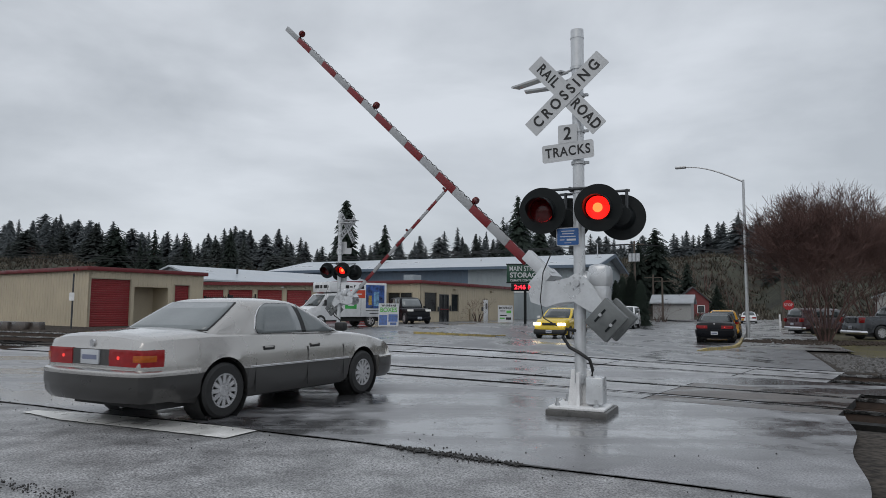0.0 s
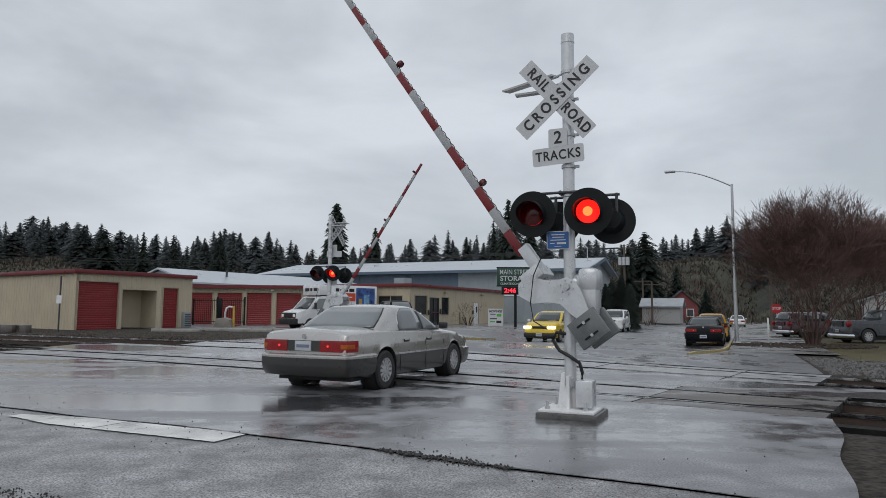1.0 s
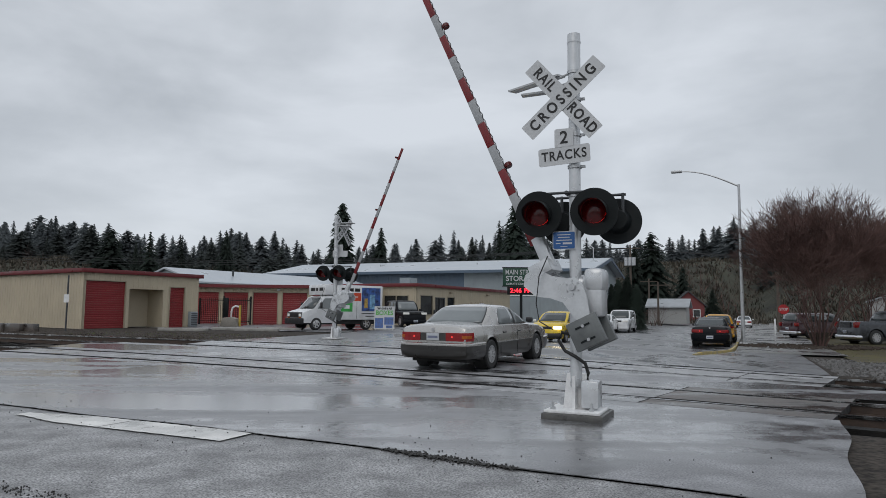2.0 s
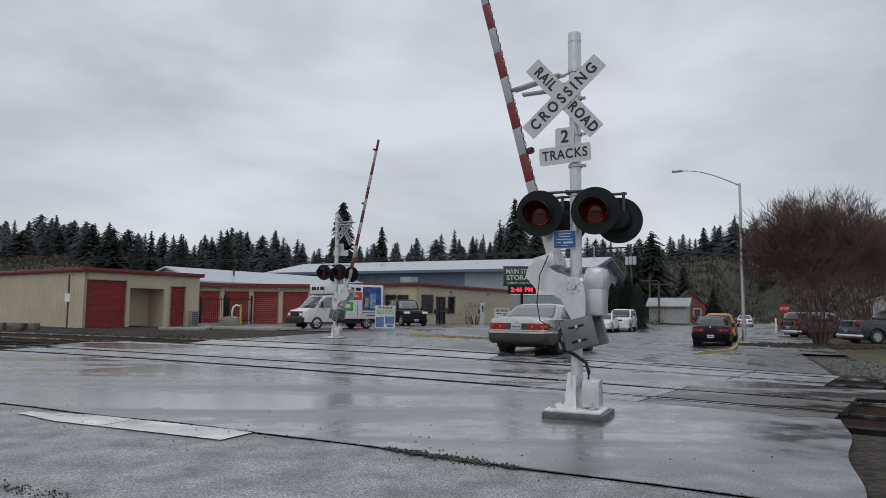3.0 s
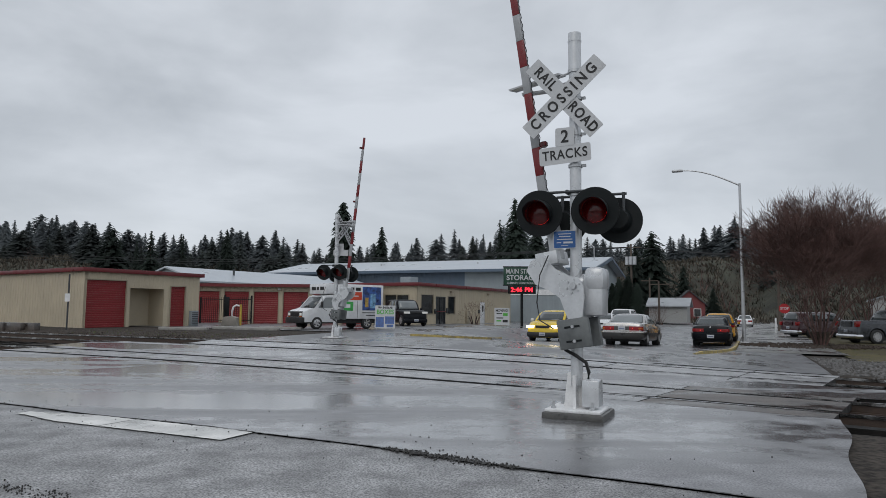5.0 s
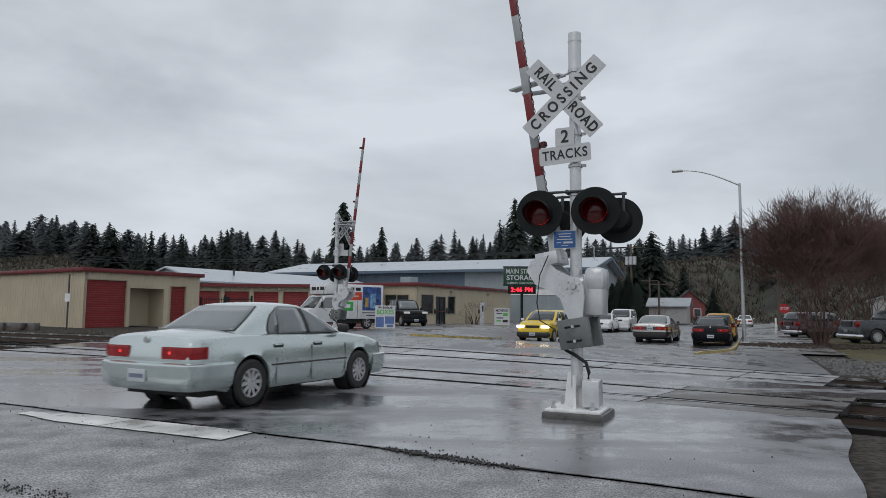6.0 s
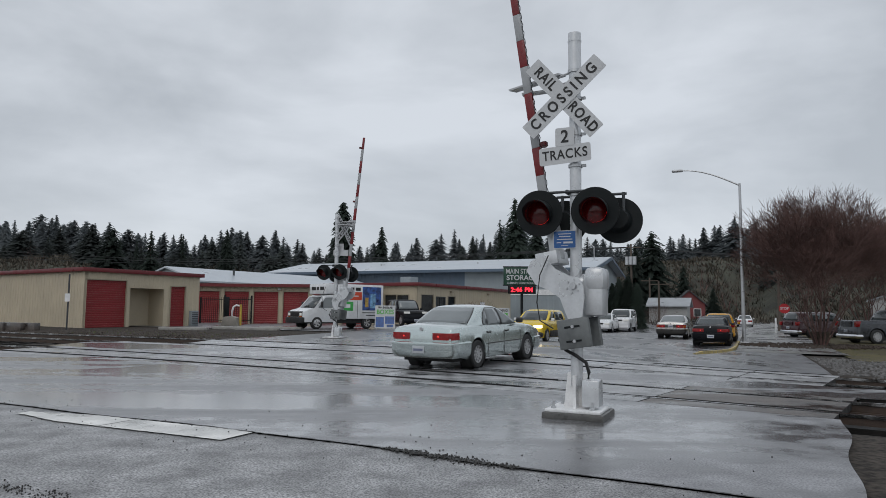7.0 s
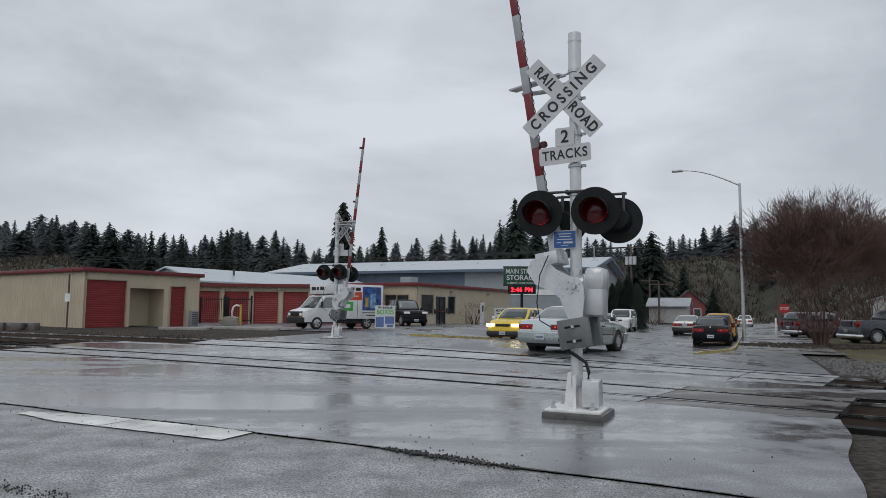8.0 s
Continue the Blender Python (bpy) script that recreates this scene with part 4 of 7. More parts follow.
# row of storage units behind the yard fence, faces the tracks
def unit_row():
    z0 = 0.25
    m = Matrix.Translation((-19.5, 52.6, z0)) @ pose(0, 0, 0, 0, 0, -3)
    b = thing("storage_row", m, "long row of tan storage units with red roll-up doors", "storage building")
    L, H = 14.3, 2.85
    holes = [(0.35 + i * 2.3, 0.35 + i * 2.3 + 2.0, 0, 2.45) for i in range(6)]
    wall_with_openings(b, L, H, holes, TAN)
    for o in holes:
        roll_door(b, o[0] + 0.05, o[1] - 0.05, 0, 2.4)
    bm = bmesh.new()
    block(bm, (0, 0.15, 0), (0.15, 3.5, H))
    block(bm, (L - 0.15, 0.15, 0), (L, 3.5, H))
    block(bm, (0.15, 3.35, 0), (L - 0.15, 3.5, H))
    part("wall", bm, TAN, b)
    bm = bmesh.new()
    block(bm, (-0.3, -0.4, H), (L + 0.2, 3.6, H + 0.08))
    part("roof", bm, ROOF_METAL, b)
    bm = bmesh.new()
    block(bm, (-0.3, -0.46, H - 0.1), (L + 0.2, -0.4, H + 0.14))
    part("gutter", bm, RED_TRIM, b)
    for x in (6.9, 9.6, 13.9):
        bm = bmesh.new()
        block(bm, (x, -0.2, 2.55), (x + 0.2, -0.03, 2.68), bevel=0.02)
        part("wall_lamp", bm, WHITE_PAINT, b)
    # pale gable-roofed shed behind
    m = Matrix.Translation((-20.6, 57.4, 0.3)) @ pose(0, 0, 0, 0, 0, 56)
    s = thing("storage_shed", m, "long shed with a pale metal roof", "shed")
    bm = bmesh.new()
    plate(bm, [(0, 0), (9, 0), (9, 3.3), (4.5, 4.5), (0, 3.3)], 24)
    bmesh.ops.transform(bm, matrix=pose(24, 0, 0, 0, 0, 90), verts=bm.verts[:])
    part("wall", bm, GREY_WALL, s)
    bm = bmesh.new()
    plate(bm, [(-0.4, 3.22), (4.5, 4.55), (9.4, 3.22), (9.4, 3.36), (4.5, 4.7), (-0.4, 3.36)], 24.6)
    bmesh.ops.transform(bm, matrix=pose(24.3, 0, 0, 0, 0, 90), verts=bm.verts[:])
    part("roof", bm, ROOF_METAL, s)
    bm = bmesh.new()
    rod(bm, (5.5, 2.4, 3.6), (5.5, 2.4, 4.7), 0.1, seg=10)
    part("vent_pipe", bm, DARK_STEEL, s)


unit_row()


# storage office: tan, its long side along the street
def office():
    z0 = 0.08
    ang = 28.7
    m = Matrix.Translation((-1.95, 52.3, z0)) @ pose(0, 0, 0, 0, 0, 90 - ang)
    b = thing("storage_office", m, "tan storage office with dark windows and red roof edge", "office building")
    L, H = 18.3, 3.25
    holes = [(0.55, 2.6, 0.95, 2.55), (2.95, 4.55, 0.0, 2.4), (4.95, 6.35, 0.95, 2.5), (11.2, 12.3, 0.0, 2.1)]
    wall_with_openings(b, L, H, holes, TAN, pitch=0.45)
    window_in(b, *holes[0], frame_mat=TAN_DARK)
    window_in(b, *holes[2], frame_mat=TAN_DARK)
    d = window_in(b, *holes[1], 2, frame_mat=DARK_STEEL)
    d.name = "door"
    bm = bmesh.new()
    block(bm, (3.0, -0.09, 1.15), (4.5, -0.05, 1.22))
    part("push_bar", bm, RED_TRIM, d)
    bm = bmesh.new()
    block(bm, (11.25, 0.02, 0.02), (12.25, 0.07, 2.07), bevel=0.01)
    wd = part("door", bm, WHITE_PAINT, b, "white steel door with a small pane")
    bm = bmesh.new()
    block(bm, (11.7, 0.0, 1.2), (11.95, 0.019, 1.75))
    part("pane", bm, DARK_GLASS, wd)
    for x, z, w, h in ((2.72, 1.0, 0.18, 0.4), (4.72, 1.05, 0.15, 0.45), (10.85, 1.05, 0.22, 0.35), (8.6, 0.25, 0.6, 1.0)):
        bm = bmesh.new()
        block(bm, (x - w / 2, -0.14, z), (x + w / 2, -0.03, z + h), bevel=0.02)
        part("wall_box", bm, DARK_STEEL if z > 0.5 else TAN_DARK, b)
    for x in (5.3, 12.6):
        bm = bmesh.new()
        block(bm, (x, -0.25, 2.75), (x + 0.35, -0.03, 2.9), bevel=0.02)
        part("wall_lamp", bm, TAN_DARK, b)
    # front end towards the tracks, local y runs away from the street
    D = 9.0
    fr = new("front")
    fr.parent, fr.matrix_basis = b, Matrix.Translation((0, D, 0)) @ pose(0, 0, 0, 0, 0, -90)
    fr.name = "front_wall"
    fholes = [(D - 3.0, D - 0.7, 0.95, 2.5), (D - 6.0, D - 3.6, 0.95, 2.5), (D - 8.6, D - 6.5, 0.95, 2.5)]
    wall_with_openings(fr, D - 0.16, H, fholes, TAN, pitch=0.45)
    for o in fholes:
        w = window_in(fr, *o, 2)
    bm = bmesh.new()
    block(bm, (L - 0.15, 0.15, 0), (L, D, H))
    block(bm, (0.2, D - 0.15, 0), (L, D, H))
    part("wall", bm, TAN, b)
    bm = bmesh.new()
    block(bm, (-0.2, -0.2, H), (L + 0.1, D, H + 0.08))
    part("roof", bm, ROOF_METAL, b)
    bm = bmesh.new()
    block(bm, (-0.26, -0.26, H - 0.1), (L + 0.2, -0.2, H + 0.16), bevel=0.01)
    block(bm, (-0.26, -0.2, H - 0.1), (-0.2, D, H + 0.16), bevel=0.01)
    part("fascia", bm, RED_TRIM, b)
    bm = bmesh.new()
    block(bm, (-0.03, -0.04, -0.3), (L, D, 0.0))
    part("foundation", bm, CONCRETE, b)
    bm = bmesh.new()
    block(bm, (-0.25, -1.6, -0.3), (16, -0.06, -0.06), bevel=0.02)
    part("walkway", bm, SIDEWALK, b)
    bm = bmesh.new()
    block(bm, (2.6, 2.2, H + 0.08), (3.8, 3.2, H + 0.75), bevel=0.03)
    part("roof_unit", bm, GREY_BOX, b)


office()


# blue building with a pale roof behind
def blue_building():
    m = Matrix.Translation((15.2, 70.0, -0.2)) @ pose(0, 0, 0, 0, 0, -PSI)
    b = thing("blue_building", m, "large slate-blue metal building with a pale low gable roof", "building")
    L, D, H, R = 41.0, 15.3, 6.2, 7.7
    bm = bmesh.new()
    ribbed(bm, -L, -14, 0, H, pitch=0.6)
    part("wall", bm, BLUE_WALL, b, flat=True)
    bm = bmesh.new()
    ribbed(bm, -14, 0, 0, H, pitch=0.6)
    part("wall", bm, GREY_WALL, b, flat=True)
    bm = bmesh.new()
    block(bm, (-11.5, -0.08, 3.3), (-2.5, -0.03, 3.9))
    part("letter_bar", bm, WHITE_PAINT, b)
    bm = bmesh.new()
    plate(bm, [(0.15, 0), (D, 0), (D, H), (D / 2, R - 0.1), (0.15, H)], 0.15)
    g = part("gable_wall", bm, GREY_WALL, b)
    g.matrix_basis = pose(0, 0, 0, 0, 0, 90)
    bm = bmesh.new()
    k = (R - H) / (D / 2)
    plate(bm, [(-0.9, H - 0.9 * k), (D / 2, R), (D + 0.9, H - 0.9 * k), (D + 0.9, H - 0.9 * k + 0.12), (D / 2, R + 0.12), (-0.9, H - 0.9 * k + 0.12)], L + 1.2)
    bmesh.ops.transform(bm, matrix=pose(0.8, 0, 0, 0, 0, 90), verts=bm.verts[:])
    part("roof", bm, ROOF_METAL, b)
    bm = bmesh.new()
    x = 0.86
    plate(bm, [(-0.95, H - 0.95 * k - 0.28), (D / 2, R - 0.22), (D + 0.95, H - 0.95 * k - 0.28), (D + 0.95, H - 0.9 * k + 0.02), (D / 2, R + 0.14), (-0.95, H - 0.9 * k + 0.02)], 0.06)
    bmesh.ops.transform(bm, matrix=pose(x + 0.05, 0, 0, 0, 0, 90), verts=bm.verts[:])
    part("bargeboard", bm, BLUE_WALL, b)
    bm = bmesh.new()
    block(bm, (-L, -0.98, H - 0.9 * k - 0.2), (0.8, -0.9, H - 0.9 * k + 0.1))
    part("gutter", bm, BLUE_WALL, b)
    for i in range(5):
        bm = bmesh.new()
        block(bm, (-L + 3 + i * 4.2, -0.1, 3.5), (-L + 4.6 + i * 4.2, -0.03, 4.6))
        part("window", bm, DARK_GLASS, b)
    for y in (4.0, 9.0):
        bm = bmesh.new()
        block(bm, (0.151, y, 1.4), (0.2, y + 1.8, 2.9))
        part("window", bm, DARK_GLASS, b)
    for x in (-14, -27):
        bm = bmesh.new()
        rod(bm, (x, 4, 6.2), (x, 4, 7.3), 0.08, seg=8)
        part("vent_pipe", bm, GALV, b)


blue_building()


# far houses down the street
def house(m, w, d, h, r, wall, roof, label):
    b = thing("house", m, label, "house")
    bm = bmesh.new()
    plate(bm, [(-w / 2, 0), (w / 2, 0), (w / 2, h), (0, r), (-w / 2, h)], d)
    part("wall", bm, wall, b)
    bm = bmesh.new()
    k = (r - h) / (w / 2)
    e = 0.4
    plate(bm, [(-w / 2 - e, h - e * k), (0, r), (w / 2 + e, h - e * k), (w / 2 + e, h - e * k + 0.18), (0, r + 0.18), (-w / 2 - e, h - e * k + 0.18)], d + 0.8)
    bmesh.ops.translate(bm, verts=bm.verts[:], vec=(0, -0.4, 0.01))
    part("roof", bm, roof, b)
    for x in (-w * 0.25, w * 0.25):
        win = new("window")
        win.parent = b
        bm = bmesh.new()
        block(bm, (x - 0.6, -0.06, 1.0), (x + 0.6, 0.02, 2.3))
        part("window_frame", bm, WHITE_PAINT, win)
        bm = bmesh.new()
        block(bm, (x - 0.5, -0.08, 1.1), (x + 0.5, -0.061, 2.2))
        part("pane", bm, DARK_GLASS, win)
    return b


ROOF_DARK = material("dark_shingle_roof", (0.07, 0.07, 0.075), 0.8, vary=0.3, scale=1.2, fine=10, bump=0.4)
ROOF_LIGHT = material("weathered_metal_roof", (0.34, 0.36, 0.38), 0.4, vary=0.25, scale=0.8)
RED_WALL = material("red_board_wall", (0.2, 0.05, 0.05), 0.7, vary=0.2)
WHITE_WALL = material("white_board_wall", (0.36, 0.36, 0.35), 0.6, vary=0.15)
BROWN_WALL = material("brown_board_wall", (0.14, 0.11, 0.09), 0.7, vary=0.25)


def gz(x, y):
    return ground_z(x, y)


house(pose(29.8, 97.0, gz(31, 99) - 0.1, 0, 0, -PSI - 90), 5, 5, 2.3, 3.3, WHITE_WALL, ROOF_LIGHT, "low pale house with a light metal roof")
house(pose(41.0, 113.0, gz(41, 113) - 0.1, 0, 0, -PSI + 12), 5, 7, 3.0, 5.2, RED_WALL, ROOF_DARK, "red wooden house with a white-trimmed gable")
house(pose(71, 98, gz(71, 98) - 0.1, 0, 0, -38), 16, 14, 3.6, 6.6, WHITE_WALL, ROOF_LIGHT, "wide cream building past the parked trucks")
house(pose(66, 165, gz(66, 165) - 0.1, 0, 0, -PSI), 10, 10, 3.0, 5.2, BROWN_WALL, ROOF_DARK, "far brown house beside the street")
# ---- vehicles ----
def car_paint(name, colour, metal=0.0, rough=0.28, coat=0.6):
    return material(name, colour, rough, metal=metal, vary=0.06, scale=2, fine=300, bump=0.0, coat=coat, rough_vary=0.05)


PAINT_GREY = car_paint("warm_silver_paint", (0.47, 0.455, 0.435), 0.8, 0.26, 1.0)
# darker two-tone paint, deepened further to hold the dark reflection low down
PAINT_GREY_LOW = car_paint("dark_grey_cladding_with_reflection", (0.055, 0.053, 0.051), 0.4, 0.3, 0.5)
PAINT_PALE = car_paint("pale_silver_blue_paint", (0.57, 0.64, 0.63), 0.75, 0.24, 1.0)
PAINT_BLACK = material("black_paint", (0.006, 0.007, 0.01), 0.3, vary=0.06, scale=2, fine=300, bump=0.0, rough_vary=0.05, spec=0.2)
PAINT_YELLOW = car_paint("bright_yellow_paint", (0.72, 0.5, 0.015), 0.0)
PAINT_AMBER = car_paint("amber_yellow_paint", (0.62, 0.3, 0.01), 0.0)
PAINT_WHITE = car_paint("white_paint", (0.74, 0.75, 0.76), 0.0)
PAINT_SLATE = car_paint("dark_grey_truck_paint", (0.05, 0.055, 0.065), 0.3)
PAINT_RED = car_paint("dark_red_paint", (0.05, 0.012, 0.018), 0.2)
GLASS = material("car_glass", (0.035, 0.045, 0.048), 0.04, vary=0.3, scale=1.2, bump=0, spec=0.9, rough_vary=0.02)
# pale base colour stands in for the sky reflected in the glass
PALE_GLASS = material("glass_with_sky_tint", (0.17, 0.19, 0.195), 0.04, vary=0.2, scale=1.2, bump=0, spec=1.0, rough_vary=0.03)
RUBBER = material("tyre_rubber", (0.018, 0.018, 0.018), 0.55, vary=0.3, scale=20, fine=90)
ALLOY = material("silver_alloy", (0.52, 0.52, 0.53), 0.35, metal=0.6, vary=0.1)
HUB_DARK = material("wheel_shadow_black", (0.02, 0.02, 0.02), 0.7, vary=0.2)
TAIL_RED = material("red_tail_lens", (0.26, 0.01, 0.012), 0.12, vary=0.25, scale=14, bump=0.05, emit=0.03)
BRAKE_RED = material("lit_brake_lamp", (1.0, 0.05, 0.04), 0.2, vary=0.1, emit=0.75, bump=0)
AMBER = material("amber_lens", (0.4, 0.09, 0.008), 0.15, vary=0.25, scale=14)
HEADLAMP = material("headlamp_glass", (0.6, 0.6, 0.58), 0.08, vary=0.2, emit=0.25, bump=0)
LIT_HEAD = material("lit_warm_headlamp", (1.0, 0.86, 0.6), 0.1, vary=0.0, emit=3.0, bump=0)
PLATE_WHITE = material("pale_plate", (0.5, 0.52, 0.55), 0.4, vary=0.1)
PLATE_INK = material("plate_ink", (0.16, 0.18, 0.26), 0.5, vary=0.2)
TRIM_BLACK = material("black_plastic_trim", (0.02, 0.02, 0.021), 0.5, vary=0.2)
CHROME = material("chrome", (0.7, 0.7, 0.71), 0.12, metal=1.0, vary=0.05, bump=0)
SEAT = material("dark_seat_cloth", (0.04, 0.04, 0.042), 0.9, vary=0.2)


def outline_of(c):
    """The lower body seen from the side, with both wheel arches cut in."""
    L0, L1, zb = c["rear"], c["front"], c["belt"]
    ra, fa, ar, sill = c["rear_axle"], c["front_axle"], c["arch"], c["sill"]
    top = [(L0 + 0.05, 0.30), (L0, 0.42), (L0 + 0.005, 0.60), (L0 + 0.06, c["deck"] - 0.1), (L0 + 0.12, c["deck"] - 0.02), (L0 + 0.24, c["deck"])]
    if c.get("bed"):
        top += [(c["cab0"], c["deck"]), (c["cab0"] + 0.02, zb)]
    else:
        top += [(c["cab0"], c["deck"] + 0.02), (c["cab0"] + 0.4, zb)]
    top += [(0.0, zb + 0.005), (c["cab1"], zb), (c["cab1"] + 0.45, c["hood"] + (zb - c["hood"]) * 0.65), (L1 - 0.45, c["hood"]), (L1 - 0.14, c["nose"]), (L1 - 0.02, c["nose"] - 0.14), (L1, 0.48), (L1 - 0.05, 0.24)]
    low = []
    for axle in (fa, ra):
        for k in range(13):
            a = radians(between(-22, 202, k / 12))
            low.append((axle + ar * math.cos(a), max(sill, c["wheel"] + ar * math.sin(a))))
    return top, low


def make_wheel(c, body, x, y):
    r, w = c["wheel"], 0.2
    wheel = new("wheel")
    wheel.parent = body
    side = 1 if x > 0 else -1
    wheel.matrix_basis = pose(x, y, r)
    bm = bmesh.new()
    prof = [(-w / 2, r * 0.62), (-w / 2, r * 0.9), (-w * 0.36, r), (w * 0.36, r), (w / 2, r * 0.9), (w / 2, r * 0.62)]
    seg = 28
    rings = [[bm.verts.new((px, pr * math.cos(6.28319 * k / seg), pr * math.sin(6.28319 * k / seg))) for px, pr in prof] for k in range(seg)]
    for k in range(seg):
        a, b = rings[k], rings[(k + 1) % seg]
        for j in range(len(prof)):
            j2 = (j + 1) % len(prof)
            bm.faces.new((a[j], b[j], b[j2], a[j2]))
    part("tyre", bm, RUBBER, wheel)
    bm = bmesh.new()
    xo = side * (w / 2 - 0.02)
    rod(bm, (side * 0.02, 0, 0), (xo - side * 0.03, 0, 0), r * 0.62, seg=28)
    part("hub_well", bm, HUB_DARK, wheel)
    bm = bmesh.new()
    n = c.get("spokes", 10)
    rod(bm, (xo - side * 0.03, 0, 0), (xo + side * 0.012, 0, 0), r * 0.3, r * 0.2, seg=20)
    for k in range(n):
        a = 6.28319 * k / n
        m = pose(0, 0, 0, math.degrees(a), 0, 0)
        block(bm, (xo - 0.012, r * 0.1, -r * c.get("spoke_w", 0.085)), (xo + 0.008, r * 0.6, r * c.get("spoke_w", 0.085)), m)
    rr = [[bm.verts.new((xo + dx, q * r * math.cos(6.28319 * k / seg), q * r * math.sin(6.28319 * k / seg))) for dx, q in ((-0.01, 0.55), (0.012 * side, 0.56), (0.014 * side, 0.635), (-0.01, 0.64))] for k in range(seg)]
    for k in range(seg):
        a, b = rr[k], rr[(k + 1) % seg]
        for j in range(4):
            bm.faces.new((a[j], b[j], b[(j + 1) % 4], a[(j + 1) % 4]))
    part("rim", bm, ALLOY, wheel)
    return wheel


def car(name, m, label, category, paint, low_paint=None, glass=None, **c):
    d = dict(rear=-2.45, front=2.45, width=1.8, belt=0.95, deck=0.98, hood=0.9, nose=0.74, cab0=-1.7, cab1=1.0, roof0=-0.95, roof1=0.15,
             height=1.42, rear_axle=-1.32, front_axle=1.4, wheel=0.32, arch=0.37, sill=0.24, b_pillar=-0.2, plate=True, brake=False, spokes=10)
    d.update(c)
    c = d
    t = thing(name, m, label, category)
    hw = c["width"] / 2
    upper, lower = outline_of(c)
    out = upper + lower

    def layer(x, pull, drop):
        pts = []
        for i, (y, z) in enumerate(out):
            end = min(-c["rear"], c["front"])
            yy = y - math.copysign(pull, y) if abs(y) > end - 0.5 else y
            zz = z - drop if (z > 0.66 and i < len(upper)) else z
            k = smooth(end - 0.9, end + 0.05, abs(y))
            pts.append((x * (1 - 0.07 * k) * (0.975 if z < 0.35 else 1.0), yy, zz))
        return pts
    bm = bmesh.new()
    rows = [[bm.verts.new(p) for p in layer(x, pull, drop)] for x, pull, drop in ((-hw, 0.2, 0.2), (-hw + 0.012, 0.14, 0.11), (-hw + 0.045, 0.085, 0.055), (-hw + 0.11, 0.04, 0.02), (-hw + 0.3, 0.01, 0.004), (0, 0, 0.0), (hw - 0.3, 0.01, 0.004), (hw - 0.11, 0.04, 0.02), (hw - 0.045, 0.085, 0.055), (hw - 0.012, 0.14, 0.11), (hw, 0.2, 0.2))]
    n = len(out)
    for a, b in zip(rows, rows[1:]):
        for i in range(n):
            bm.faces.new((a[i], a[(i + 1) % n], b[(i + 1) % n], b[i]))
    bm.faces.new(rows[0])
    bm.faces.new(rows[-1][::-1])
    body = part("body", bm, paint, t)
    # dark underside, wheel housings and lower cladding
    bm = bmesh.new()
    block(bm, (-hw + 0.16, c["rear"] + 0.25, 0.2), (hw - 0.16, c["front"] - 0.25, 0.62))
    part("underbody", bm, HUB_DARK, t)
    # cabin
    zb, H = c["belt"] - 0.03, c["height"]
    y0, y1, r0, r1 = c["cab0"], c["cab1"], c["roof0"], c["roof1"]
    bw, rw = hw - 0.1, hw - c.get("tumble", 0.31)

    def side_x(z):
        k = (z - zb) / (H - zb)
        return between(bw, rw, k) + 0.045 * math.sin(math.pi * min(1, max(0, k)))
    levels = (0, 0.35, 0.7, 0.9, 1.0)
    bm = bmesh.new()
    rings = []
    for k in levels:
        z = between(zb, H, k)
        e = 0.0 if k < 0.85 else (0.03 if k < 0.95 else 0.14)
        ya, yb = between(y0, r0, k) + e, between(y1, r1, k) - e
        x = side_x(z) - (0.015 if k == 0.9 else 0.0)
        x = x - (0.1 if k == 1.0 else 0)
        zz = z - (0.012 if k == 0.9 else 0)
        bow = 0.08
        ring = [(x, ya + bow), (x * 0.55, ya), (-x * 0.55, ya), (-x, ya + bow), (-x, (ya + yb) / 2), (-x, yb - bow), (-x * 0.55, yb), (x * 0.55, yb), (x, yb - bow), (x, (ya + yb) / 2)]
        rings.append([bm.verts.new((px, py, zz + (0.012 if k == 1.0 and abs(px) < x * 0.8 else 0))) for px, py in ring])
    for a, b in zip(rings, rings[1:]):
        for i in range(10):
            bm.faces.new((a[i], a[(i + 1) % 10], b[(i + 1) % 10], b[i]))
    bm.faces.new(rings[-1])
    part("cabin", bm, c.get("roof_paint") or paint, t)
    glass = glass or GLASS

    def end_pane(nm, rear):
        bm = bmesh.new()
        for off in (0.012,):
            grid = []
            for k in (0.1, 0.35, 0.62, 0.88):
                z = between(zb, H, k)
                row = []
                for f in (-0.86, -0.5, 0, 0.5, 0.86):
                    x = side_x(z) * f
                    y = (between(y0, r0, k) if rear else between(y1, r1, k))
                    bowk = max(0, (abs(f) - 0.55) / 0.45) * 0.08
                    y = y + bowk - off if rear else y - bowk + off
                    row.append(bm.verts.new((x, y, z + 0.006)))
                grid.append(row)
            for a, b in zip(grid, grid[1:]):
                for i in range(4):
                    bm.faces.new((a[i], a[i + 1], b[i + 1], b[i]))
        g = part(nm, bm, glass, t)
        mod = g.modifiers.new("thick", "SOLIDIFY")
        mod.thickness = 0.006
        return g
    end_pane("rear_window", True)
    end_pane("windscreen", False)

    def edge(k, rear):
        return between(y0, r0, k) if rear else between(y1, r1, k)
    bp = c["b_pillar"]
    panes = [("rear_side_window", lambda k: max(edge(k, True) + 0.18, y0 + c.get("c_pillar", 0.74) + 0.25 * k), lambda k: bp - 0.05), ("front_side_window", lambda k: bp + 0.05, lambda k: edge(k, False) - 0.2)]
    if c.get("single_cab"):
        panes = [("front_side_window", lambda k: edge(k, True) + 0.2, lambda k: edge(k, False) - 0.2)]
